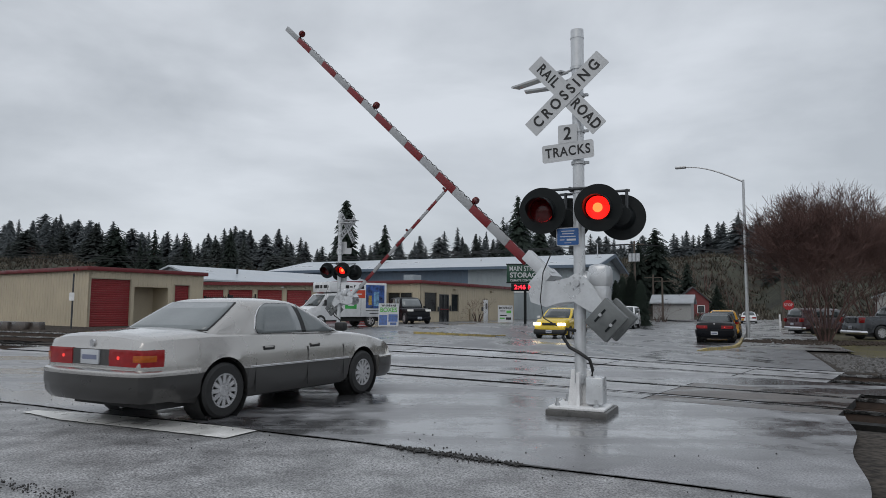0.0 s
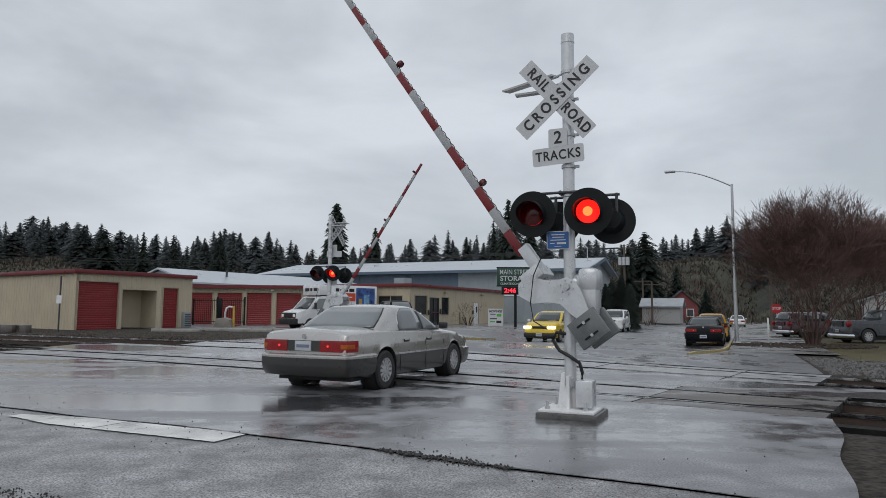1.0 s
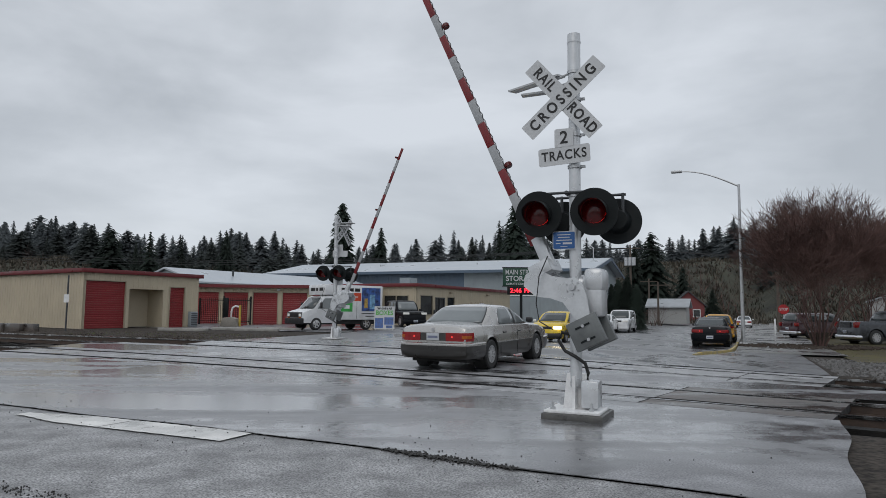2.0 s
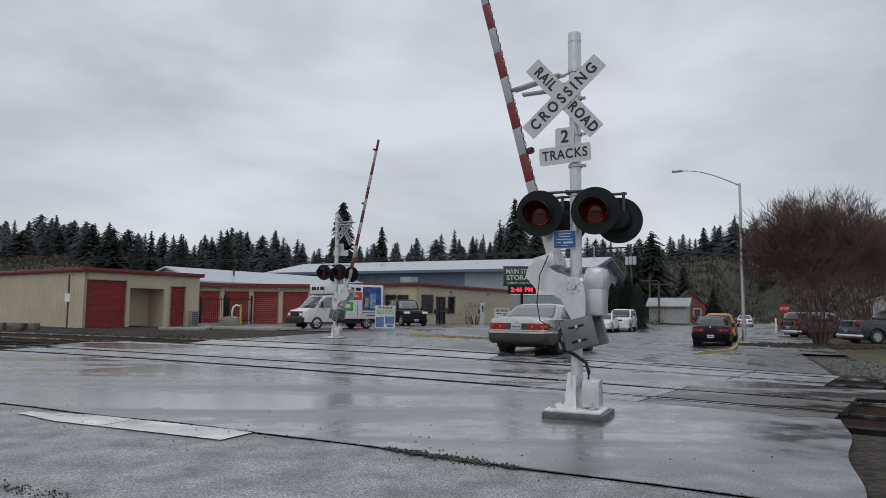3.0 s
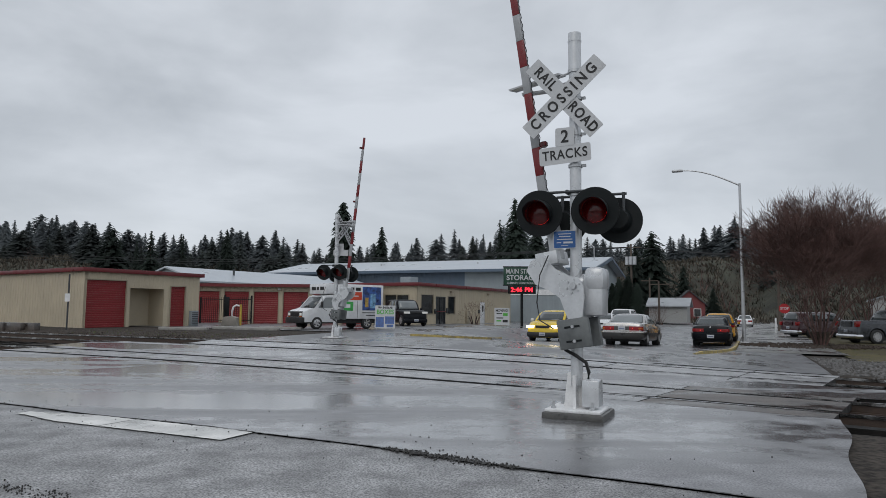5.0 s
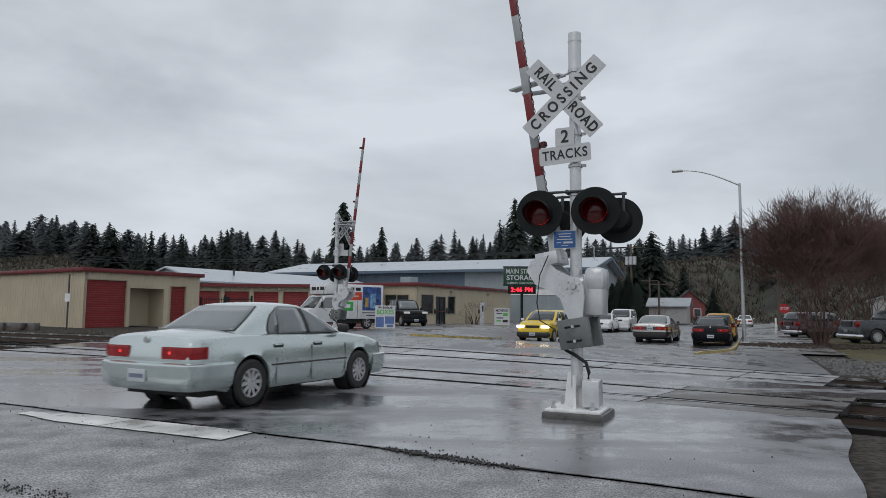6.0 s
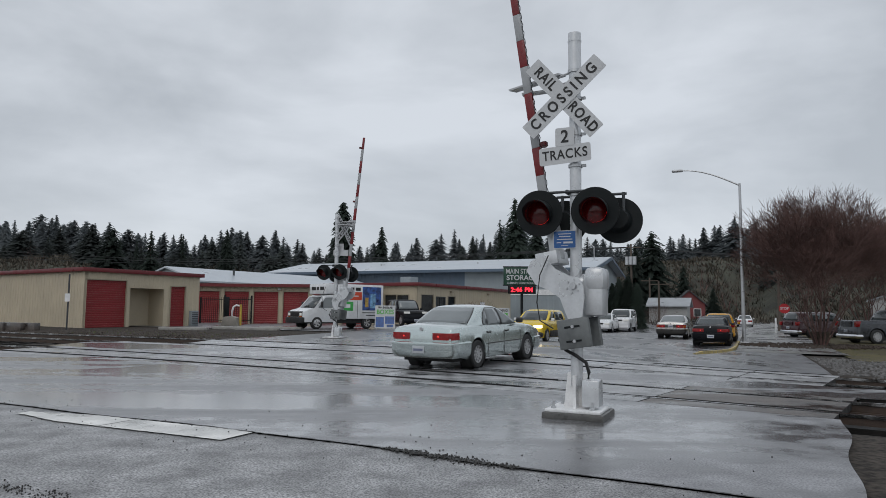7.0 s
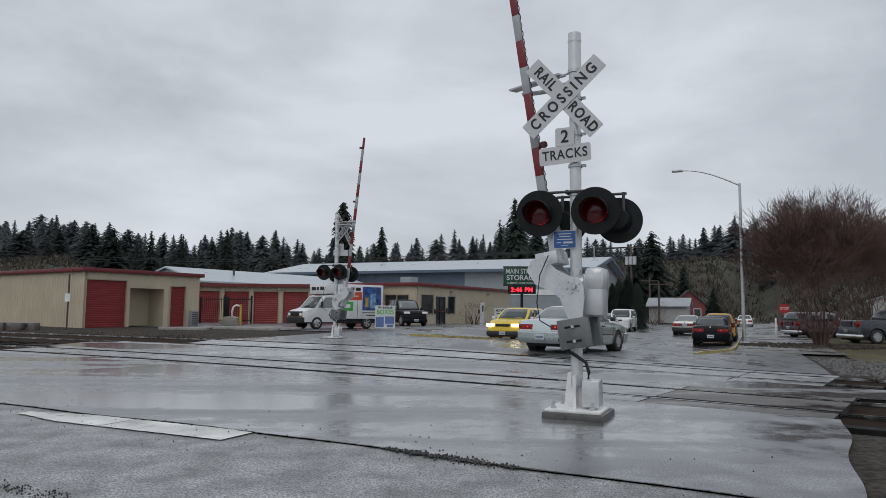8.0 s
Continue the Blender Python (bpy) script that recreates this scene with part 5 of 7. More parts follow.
    for nm, fa, fb in panes:
        for sgn in (1, -1):
            bm = bmesh.new()
            grid = []
            for k in (0.1, 0.35, 0.6, 0.84):
                z = between(zb, H, k)
                ya, yb = fa(k), max(fa(k) + 0.05, fb(k))
                grid.append([bm.verts.new((sgn * (side_x(z) + 0.008), between(ya, yb, q), z)) for q in (0, 0.5, 1)])
            for a, b in zip(grid, grid[1:]):
                for i in range(2):
                    bm.faces.new((a[i], a[i + 1], b[i + 1], b[i]))
            g = part(nm, bm, glass, t)
            mod = g.modifiers.new("thick", "SOLIDIFY")
            mod.thickness = 0.006
    for sgn in (1, -1):
        bm = bmesh.new()
        pts = [(sgn * (side_x(zb) + 0.014), between(y0 + 0.6, y1 - 0.15, k / 8), zb + 0.035) for k in range(9)]
        tube(bm, pts, 0.009, 5)
        part("belt_moulding", bm, CHROME if low_paint else TRIM_BLACK, t)
    # trim: sill strips, bumpers, doors' gaps, handles, mirrors
    for sgn in (1, -1):
        bm = bmesh.new()
        if low_paint:
            block(bm, (sgn * (hw + 0.004) - 0.008, c["rear_axle"] + c["arch"] + 0.02, c["sill"] + 0.01), (sgn * (hw + 0.004) + 0.008, c["front_axle"] - c["arch"] - 0.02, 0.57), bevel=0.006)
            part("lower_cladding", bm, low_paint, t)
        else:
            block(bm, (sgn * (hw + 0.004) - 0.008, c["rear_axle"] + c["arch"] + 0.05, 0.5), (sgn * (hw + 0.004) + 0.008, c["front_axle"] - c["arch"] - 0.05, 0.545), bevel=0.004)
            part("side_moulding", bm, paint, t)
        for yy in ((bp, c["cab1"] - 0.15, max(c["rear_axle"] + c["arch"] + 0.08, y0 + 0.6)) if not c.get("single_cab") else (c["cab1"] - 0.15, c["cab0"] + 0.1)):
            bm = bmesh.new()
            block(bm, (sgn * hw - 0.003, yy - 0.006, c["sill"] + 0.05), (sgn * hw + 0.004, yy + 0.006, c["belt"] - 0.16))
            part("door_gap", bm, TRIM_BLACK, t)
        for yy in (bp + 0.12 - 0.35, y0 + 0.75) if not c.get("single_cab") else (c["cab0"] + 0.3,):
            bm = bmesh.new()
            block(bm, (sgn * hw - 0.01, yy - 0.1, 0.745), (sgn * (hw + 0.018), yy + 0.1, 0.785), bevel=0.008)
            part("door_handle", bm, TRIM_BLACK, t)
        bm = bmesh.new()
        block(bm, (sgn * (hw + 0.1) - 0.09, c["cab1"] - 0.32, c["belt"] - 0.01), (sgn * (hw + 0.1) + 0.07, c["cab1"] - 0.2, c["belt"] + 0.13), bevel=0.03)
        part("mirror", bm, c.get("mirror") or paint, t)
    bm = bmesh.new()
    block(bm, (-hw * 0.955, c["rear"] - 0.03, 0.29), (hw * 0.955, c["rear"] + 0.42, 0.55), bevel=0.1)
    part("rear_bumper", bm, low_paint or c.get("bumper") or paint, t)
    bm = bmesh.new()
    block(bm, (-hw * 0.945, c["front"] - 0.4, 0.24), (hw * 0.945, c["front"] + 0.03, 0.52), bevel=0.1)
    part("front_bumper", bm, low_paint or c.get("bumper") or paint, t)
    tz0, tz1 = c.get("tail_z", (0.62, 0.8))
    tw = c.get("tail_w", 0.46)
    for sgn in (1, -1):
        lamp = None
        bm = bmesh.new()
        xa, xb = sgn * (hw * 0.93 - tw), sgn * hw * 0.925
        block(bm, (min(xa, xb), c["rear"] - 0.012, tz0), (max(xa, xb), c["rear"] + 0.3, tz1), bevel=0.02)
        lamp = part("tail_lamp", bm, TAIL_RED, t, "red tail lamp")
        bm = bmesh.new()
        xm = between(xa, xb, 0.72)
        block(bm, (min(xm, xb * 0.985), c["rear"] - 0.018, between(tz0, tz1, 0.35)), (max(xm, xb * 0.985), c["rear"] - 0.01, between(tz0, tz1, 0.6)))
        part("turn_lens", bm, AMBER, lamp)
        if c["brake"]:
            bm = bmesh.new()
            xm = between(xa, xb, 0.38)
            block(bm, (xm - 0.045, c["rear"] - 0.018, between(tz0, tz1, 0.3)), (xm + 0.045, c["rear"] - 0.01, between(tz0, tz1, 0.65)), bevel=0.003)
            part("brake_lamp", bm, BRAKE_RED, lamp)
        bm = bmesh.new()
        xa, xb = sgn * hw * 0.5, sgn * hw * 0.93
        block(bm, (min(xa, xb), c["front"] - 0.2, c["nose"] - 0.16), (max(xa, xb), c["front"] + 0.008, c["nose"] - 0.02), bevel=0.02)
        part("headlamp", bm, HEADLAMP, t)
    bm = bmesh.new()
    block(bm, (-hw * 0.4, c["front"] - 0.1, c["nose"] - 0.15), (hw * 0.4, c["front"] + 0.006, c["nose"] - 0.03), bevel=0.01)
    part("grille", bm, TRIM_BLACK, t)
    pz = c.get("plate_z", 0.7)
    bm = bmesh.new()
    block(bm, (-hw * 0.5 + 0.05, c["rear"] - 0.006, tz0 + 0.01), (hw * 0.5 - 0.05, c["rear"] + 0.2, tz1 - 0.01))
    part("plate_recess", bm, c.get("recess") or paint, t)
    for yy, s in ((c["rear"] - 0.016 - (0.03 if pz < 0.55 else 0), 1), (c["front"] + 0.036, -1)):
        bm = bmesh.new()
        z = pz if s == 1 else 0.4
        block(bm, (-0.155, yy - 0.006, z - 0.078), (0.155, yy + 0.012, z + 0.078), bevel=0.004)
        pl = part("plate", bm, PLATE_WHITE, t)
        bm = bmesh.new()
        block(bm, (-0.125, yy - 0.009 if s == 1 else yy + 0.012, z - 0.028), (0.125, yy - 0.006 if s == 1 else yy + 0.016, z + 0.022))
        part("plate_bar", bm, PLATE_INK, pl)
    if c.get("badge"):
        bm = bmesh.new()
        rod(bm, (0, c["rear"] + 0.03, c["deck"] - 0.09), (0, c["rear"] + 0.012, c["deck"] - 0.09), 0.045, seg=20)
        part("badge", bm, CHROME, t)
    wheels = [make_wheel(c, t, sx * (hw - 0.1), y) for y in (c["front_axle"], c["rear_axle"]) for sx in (1, -1)]
    return t, wheels, c


def bend(table, v):
    """A value read off a table of (place, value), smoothly between its rows."""
    if v <= table[0][0]:
        return table[0][1]
    for (a, p), (b, q) in zip(table, table[1:]):
        if v <= b:
            return between(p, q, (v - a) / (b - a))
    return table[-1][1]


def wrap(bm, path, profile, index=lambda z: 0):
    """A band that follows a plan path round the car; profile: (outwards, height), a closed ring."""
    rings = []
    for i, p in enumerate(path):
        a, b = Vector(path[max(0, i - 1)]), Vector(path[min(len(path) - 1, i + 1)])
        d = (b - a).normalized()
        n = Vector((d.y, -d.x))
        if n.dot(Vector((p[0], math.copysign(1.0, p[1]) * 2))) < 0:
            n = -n
        rings.append([bm.verts.new((p[0] + n.x * o, p[1] + n.y * o, z)) for o, z in profile])
    k = len(profile)
    for a, b in zip(rings, rings[1:]):
        for j in range(k):
            z = (profile[j][1] + profile[(j + 1) % k][1]) / 2
            bm.faces.new((a[j], a[(j + 1) % k], b[(j + 1) % k], b[j])).material_index = index(z)
    bm.faces.new(rings[0])
    bm.faces.new(rings[-1][::-1])
    return bm


def both(path):
    """A plan path from one side to the middle, carried on to the other side."""
    return list(path) + [(-x, y) for x, y in reversed(path) if x > 1e-6]


def sedan(label, paint, low_paint, glass, c):
    t = thing("sedan", pose(0, 0, 0), label, "car")
    hw, R, F, ar, wz = c["hw"], c["rear"], c["front"], c["arch"], c["wheel"]
    sill, split = 0.215, c["split"]

    def half_width(y):
        k = bend(((0, 0.84), (0.015, 0.87), (0.05, 0.905), (0.14, 0.94), (0.32, 0.965), (0.7, 0.988), (1.2, 1.0)), min(y - R, (F - y) * 0.9))
        return hw * k

    def bottom(y):
        z = sill + 0.1 * (1 - smooth(0.05, 0.75, y - R))
        for axle in (c["rear_axle"], c["front_axle"]):
            if abs(y - axle) < ar:
                z = max(z, wz + math.sqrt(ar * ar - (y - axle) ** 2))
        return z
    ys = {R + d for d in (0, 0.015, 0.05, 0.1, 0.14, 0.22, 0.32, 0.5)} | {F - d for d in (0, 0.02, 0.06, 0.1, 0.16, 0.25, 0.36)} | {k * 0.2 for k in range(-9, 10)}
    for axle in (c["rear_axle"], c["front_axle"]):
        ys = {y for y in ys if abs(y - axle) > ar + 0.015}
        ys |= {axle - ar * math.cos(radians(a)) for a in range(0, 181, 12)} | {axle - ar - 0.004, axle + ar + 0.004}
    ys = sorted(ys)
    targets = (0.0, 0.27, 0.36, 0.45, split or 0.54, (split or 0.54) + 0.035, 0.68, 0.78, 0.86)
    outs = (0.93, 0.965, 0.985, 0.995, 1.0, 1.0, 0.997, 0.985, 0.968)
    bm = bmesh.new()
    rows = []
    for y in ys:
        w, zb, zs, zc = half_width(y), bottom(y), bend(c["shoulder"], y), bend(c["top"], y)
        pts = []
        for j, (zt, o) in enumerate(zip(targets, outs)):
            pts.append((w * o, min(max(zt, zb + 0.004 * j), zs - 0.06 + 0.005 * j)))
        pts += [(w * 0.95, zs - 0.008), (w * 0.915, between(zs, zc, 0.18)), (w * 0.8, between(zs, zc, 0.5)), (w * 0.55, between(zs, zc, 0.82)), (w * 0.25, between(zs, zc, 0.97)), (0, zc)]
        full = pts + [(-x, z) for x, z in pts[-2::-1]]
        rows.append([bm.verts.new((x, y, z)) for x, z in full])
    n = len(rows[0])
    for a, b in zip(rows, rows[1:]):
        for i in range(n - 1):
            f = bm.faces.new((a[i], a[i + 1], b[i + 1], b[i]))
            z = sum(v.co.z for v in f.verts) / 4
            f.material_index = 1 if split and (i < 4 or i > n - 6) and z < split + 0.15 else 0
    bm.faces.new(rows[0])
    bm.faces.new(rows[-1][::-1])
    part("body", bm, [paint, low_paint or paint], t)
    bm = bmesh.new()
    block(bm, (-hw + 0.2, R + 0.3, 0.18), (hw - 0.2, F - 0.25, 0.6))
    part("underbody", bm, HUB_DARK, t)
    for axle in (c["rear_axle"], c["front_axle"]):
        for sgn in (1, -1):
            bm = bmesh.new()
            rod(bm, (sgn * (hw - 0.3), axle, wz), (sgn * (hw - 0.02), axle, wz), ar + 0.012, seg=30, caps=False)
            part("wheel_arch", bm, HUB_DARK, t)
    # greenhouse
    y0, r0, y1, r1 = c["cabin"]
    zb, H = c["belt"], c["roof"]
    bows = ((0, -0.01), (0.45, 0.0), (0.8, 0.03), (0.95, 0.075), (1.0, 0.15))

    def side_x(k):
        return between(hw * 0.9, hw - 0.31, k) + 0.05 * math.sin(math.pi * min(1, max(0, k)) * 0.9)
    bm = bmesh.new()
    rings = []
    for k, inset, up in ((0, 0, 0), (0.25, 0, 0), (0.5, 0, 0), (0.75, 0, 0), (0.88, 0.006, 0), (0.95, 0.035, 0), (0.985, 0.09, 0), (1.0, 0.17, 0.004), (1.0, 0.34, 0.02)):
        ya, yb, x, z = between(y0, r0, k) + inset, between(y1, r1, k) - inset, side_x(k) - inset, between(zb, H, k) + up
        rear = [(x * f, ya + bend(bows, abs(f))) for f in (1, 0.95, 0.8, 0.45, 0, -0.45, -0.8, -0.95, -1)]
        front = [(x * f, yb - bend(bows, abs(f))) for f in (-1, -0.95, -0.8, -0.45, 0, 0.45, 0.8, 0.95, 1)]
        mids = [between(ya + 0.15, yb - 0.15, q) for q in (0.25, 0.5, 0.75)]
        ring = rear + [(-x, m) for m in mids] + front + [(x, m) for m in reversed(mids)]
        rings.append([bm.verts.new((*p, z)) for p in ring])
    n = len(rings[0])
    for a, b in zip(rings, rings[1:]):
        for i in range(n):
            bm.faces.new((a[i], a[(i + 1) % n], b[(i + 1) % n], b[i]))
    bm.faces.new(rings[-1])
    part("cabin", bm, paint, t)

    def pane(name, place_of, ks, fs, mat, lift):
        bm = bmesh.new()
        grid = [[bm.verts.new(place_of(k, f, lift)) for f in fs] for k in ks]
        for a, b in zip(grid, grid[1:]):
            for i in range(len(fs) - 1):
                bm.faces.new((a[i], a[i + 1], b[i + 1], b[i]))
        g = part(name, bm, mat, t)
        g.modifiers.new("thick", "SOLIDIFY").thickness = 0.004
        return g

    def end_place(rear):
        def f_(k, f, lift):
            ya = between(y0, r0, k) + bend(bows, abs(f)) - lift if rear else between(y1, r1, k) - bend(bows, abs(f)) + lift
            return (side_x(k) * f, ya, between(zb, H, k) + lift * 0.6)
        return f_
    fs = [v / 10 * 0.97 for v in range(-9, 10)]
    wide = [v / 10 * 0.995 for v in range(-9, 10)]
    for nm, rear in (("rear_window", True), ("windscreen", False)):
        pane("window_seal", end_place(rear), (0.175, 0.3, 0.5, 0.7, 0.905), wide, TRIM_BLACK, 0.005)
        pane(nm, end_place(rear), (0.19, 0.3, 0.5, 0.7, 0.89), fs, glass, 0.011)
    ks = (0.07, 0.13, 0.2, 0.35, 0.5, 0.65, 0.78, 0.88)
    pb, pt = c["pillar"]

    def front_edge(k):
        return between(y1, r1, k) - 0.2 - 0.1 * smooth(0.7, 0.95, k)

    def rear_edge(k):
        return bend(c["window"], k)

    def post(k):
        return between(pb, pt, k)
    for sgn in (1, -1):
        def side_place(lo, hi):
            def f_(k, f, lift):
                return (sgn * (side_x(k) + lift), between(lo(k), max(lo(k) + 0.02, hi(k)), f), between(zb, H, k))
            return f_
        pane("window_surround", side_place(lambda k: rear_edge(k) - 0.025, lambda k: front_edge(k) + 0.03), (0.04, *ks[1:-1], 0.905), [q / 8 for q in range(9)], CHROME if split else TRIM_BLACK, 0.003)
        pane("window_seal", side_place(lambda k: rear_edge(k) - 0.008, lambda k: front_edge(k) + 0.012), (0.06, *ks[1:-1], 0.89), [q / 8 for q in range(9)], TRIM_BLACK, 0.007)
        pane("front_side_window", side_place(lambda k: post(k) + 0.045, front_edge), ks, [q / 5 for q in range(6)], glass, 0.012)
        if c["quarter"]:
            qb, qt = c["quarter"]
            pane("quarter_window", side_place(rear_edge, lambda k: between(qb, qt, k) - 0.012), ks, (0, 0.5, 1), glass, 0.012)
            pane("rear_side_window", side_place(lambda k: between(qb, qt, k) + 0.012, lambda k: post(k) - 0.045), ks, [q / 4 for q in range(5)], glass, 0.012)
        else:
            pane("rear_side_window", side_place(rear_edge, lambda k: post(k) - 0.045), ks, [q / 5 for q in range(6)], glass, 0.012)
        # doors: gaps, handles, mirror, side strip
        for y, top in ((post(0) - 0.01, 0.9), (y1 - 0.12, 0.88), (c["rear_axle"] + ar + 0.12, 0.62)):
            bm = bmesh.new()
            block(bm, (sgn * half_width(y) - 0.008, y - 0.004, 0.26), (sgn * half_width(y) + 0.0015, y + 0.004, 0.78 if top > 0.7 else top))
            part("door_gap", bm, TRIM_BLACK, t)
        for y in (post(0) + 0.14, rear_edge(0.05) + 0.12):
            bm = bmesh.new()
            x = sgn * half_width(y)
            block(bm, (min(x * 0.975, x * 0.998), y - 0.1, 0.765), (max(x * 0.975, x * 0.998), y + 0.1, 0.815), bevel=0.006)
            handle = part("door_handle", bm, TRIM_BLACK, t)
            bm = bmesh.new()
            block(bm, (min(x * 0.985, x * 1.012), y - 0.09, 0.793), (max(x * 0.985, x * 1.012), y + 0.06, 0.812), bevel=0.006)
            part("pull", bm, paint, handle)
        bm = bmesh.new()
        block(bm, (sgn * (hw + 0.05) - 0.085, y1 - 0.33, zb + 0.03), (sgn * (hw + 0.05) + 0.075, y1 - 0.2, zb + 0.16), bevel=0.035)
        part("mirror", bm, TRIM_BLACK, t)
        bm = bmesh.new()
        za = (split or 0.52) + 0.012
        path = [(sgn * half_width(y) * 1.0, y) for y in (c["rear_axle"] + ar + 0.02, -0.5, 0.0, 0.5, c["front_axle"] - ar - 0.02)]
        wrap(bm, path, ((-0.01, za - 0.012), (0.007, za - 0.012), (0.01, za), (0.007, za + 0.012), (-0.01, za + 0.012)))
        part("side_strip", bm, CHROME if split else PAINT_GREY_LOW, t)
        # tail lamps wrap round the corner
        z0, z1 = c["lamp"]
        path = [(sgn * half_width(R) * f, R - 0.004) for f in (0.42, 0.7, 0.93)] + [(sgn * half_width(R + d) * 0.998, R + d) for d in (0.03, 0.09, 0.16, 0.25)]
        bm = bmesh.new()
        wrap(bm, path, ((-0.04, z0), (0.006, z0), (0.014, (z0 + z1) / 2), (0.008, z1), (-0.04, z1)))
        lamp = part("tail_lamp", bm, TAIL_RED, t, "red tail lamp")
        bm = bmesh.new()
        zm0, zm1 = between(z0, z1, 0.3), between(z0, z1, 0.68)
        wrap(bm, path[2:6], ((-0.02, zm0), (0.014, zm0), (0.0165, (zm0 + zm1) / 2), (0.014, zm1), (-0.02, zm1)))
        part("turn_lens", bm, AMBER if split else TAIL_RED, lamp)
        bm = bmesh.new()
        x = sgn * half_width(R) * 0.62
        rod(bm, (x, R - 0.012, (z0 + z1) / 2), (x, R - 0.019, (z0 + z1) / 2), 0.02, seg=16)
        part("brake_lamp", bm, BRAKE_RED, lamp)
        bm = bmesh.new()
        path = [(sgn * half_width(F) * f, F + 0.002) for f in (0.5, 0.8, 0.95)] + [(sgn * half_width(F - d), F - d) for d in (0.04, 0.1, 0.2)]
        wrap(bm, path, ((-0.06, 0.56), (0.006, 0.56), (0.0, 0.65), (-0.06, 0.66)))
        part("headlamp", bm, HEADLAMP, t)
    # bumpers wrap from arch to arch
    cut = (split + 0.0) if split else 0.0
    rear_path = both([(half_width(y), y) for y in (c["rear_axle"] - ar - 0.02, R + 0.5, R + 0.3, R + 0.16, R + 0.08, R + 0.02)] + [(half_width(R) * 0.8, R - 0.025), (half_width(R) * 0.45, R - 0.05), (0, R - 0.06)])
    ring = ((-0.05, 0.625), (0.02, 0.625), (0.05, 0.605), (0.055, 0.585), (0.05, 0.56), (0.048, 0.46), (0.025, 0.34), (-0.03, 0.275), (-0.09, 0.275))
    bm = bmesh.new()
    wrap(bm, rear_path, ring, lambda z: 1 if z < cut else 0)
    part("rear_bumper", bm, [paint, low_paint or paint], t)
    front_path = both([(half_width(y), y) for y in (c["front_axle"] + ar + 0.02, F - 0.3, F - 0.16, F - 0.08, F - 0.02)] + [(half_width(F) * 0.8, F + 0.02), (half_width(F) * 0.45, F + 0.04), (0, F + 0.05)])
    bm = bmesh.new()
    wrap(bm, front_path, tuple((o, z - 0.06) for o, z in ring), lambda z: 1 if z < cut - 0.04 else 0)
    part("front_bumper", bm, [paint, low_paint or paint], t)
    bm = bmesh.new()
    block(bm, (-0.32, F - 0.06, 0.575), (0.32, F + 0.012, 0.66), bevel=0.01)
    part("grille", bm, TRIM_BLACK, t)
    # plate, recess, badge
    pz = c["plate_z"]
    if c["recess"]:
        bm = bmesh.new()
        block(bm, (-half_width(R) * 0.415, R - 0.008, c["lamp"][0] + 0.004), (half_width(R) * 0.415, R + 0.05, c["lamp"][1] - 0.004))
        part("plate_recess", bm, PAINT_GREY_LOW, t)
    py = R - 0.02 if c["recess"] else R - 0.118
    bm = bmesh.new()
    block(bm, (-0.155, py - 0.006, pz - 0.078), (0.155, py + 0.014, pz + 0.078), bevel=0.004)
    pl = part("plate", bm, PLATE_WHITE, t)
    bm = bmesh.new()
    block(bm, (-0.125, py - 0.009, pz - 0.028), (0.125, py - 0.006, pz + 0.022))
    part("plate_bar", bm, PLATE_INK, pl)
    bm = bmesh.new()
    rod(bm, (0, R + 0.02, 0.9), (0, R - 0.004, 0.9), 0.04, seg=20)
    part("badge", bm, CHROME, t)
    wheels = [make_wheel(c, t, sx * (hw - 0.105), y) for y in (c["front_axle"], c["rear_axle"]) for sx in (1, -1)]
    return t, wheels


def place(s, w, heading=PSI, up=0.0):
    p = at(s, w, up)
    return Matrix.Translation(p) @ pose(0, 0, 0, 0, 0, -heading)


GREY = dict(rear=-2.5, front=2.3, hw=0.91, rear_axle=-1.4, front_axle=1.41, wheel=0.325, arch=0.375, spokes=12, spoke_w=0.075, belt=0.94, roof=1.41,
            top=((-2.5, 0.66), (-2.485, 0.9), (-2.45, 0.975), (-2.36, 1.01), (-1.7, 1.055), (0.98, 1.0), (1.5, 0.945), (2.0, 0.85), (2.2, 0.77), (2.28, 0.68), (2.3, 0.56)),
            shoulder=((-2.5, 0.64), (-2.485, 0.86), (-2.45, 0.915), (-2.36, 0.94), (-1.6, 0.965), (0.9, 0.925), (1.6, 0.875), (2.05, 0.79), (2.2, 0.72), (2.28, 0.64), (2.3, 0.54)),
            split=0.56, cabin=(-1.72, -0.93, 1.02, 0.06), window=((0.05, -0.79), (0.2, -0.83), (0.5, -0.78), (0.75, -0.68), (0.9, -0.5)), pillar=(0.1, 0.0), quarter=None,
            lamp=(0.66, 0.84), plate_z=0.75, recess=True)
grey_sedan, grey_wheels = sedan("warm silver sedan with darker lower sides driving over the crossing", PAINT_GREY, PAINT_GREY_LOW, PALE_GLASS, GREY)
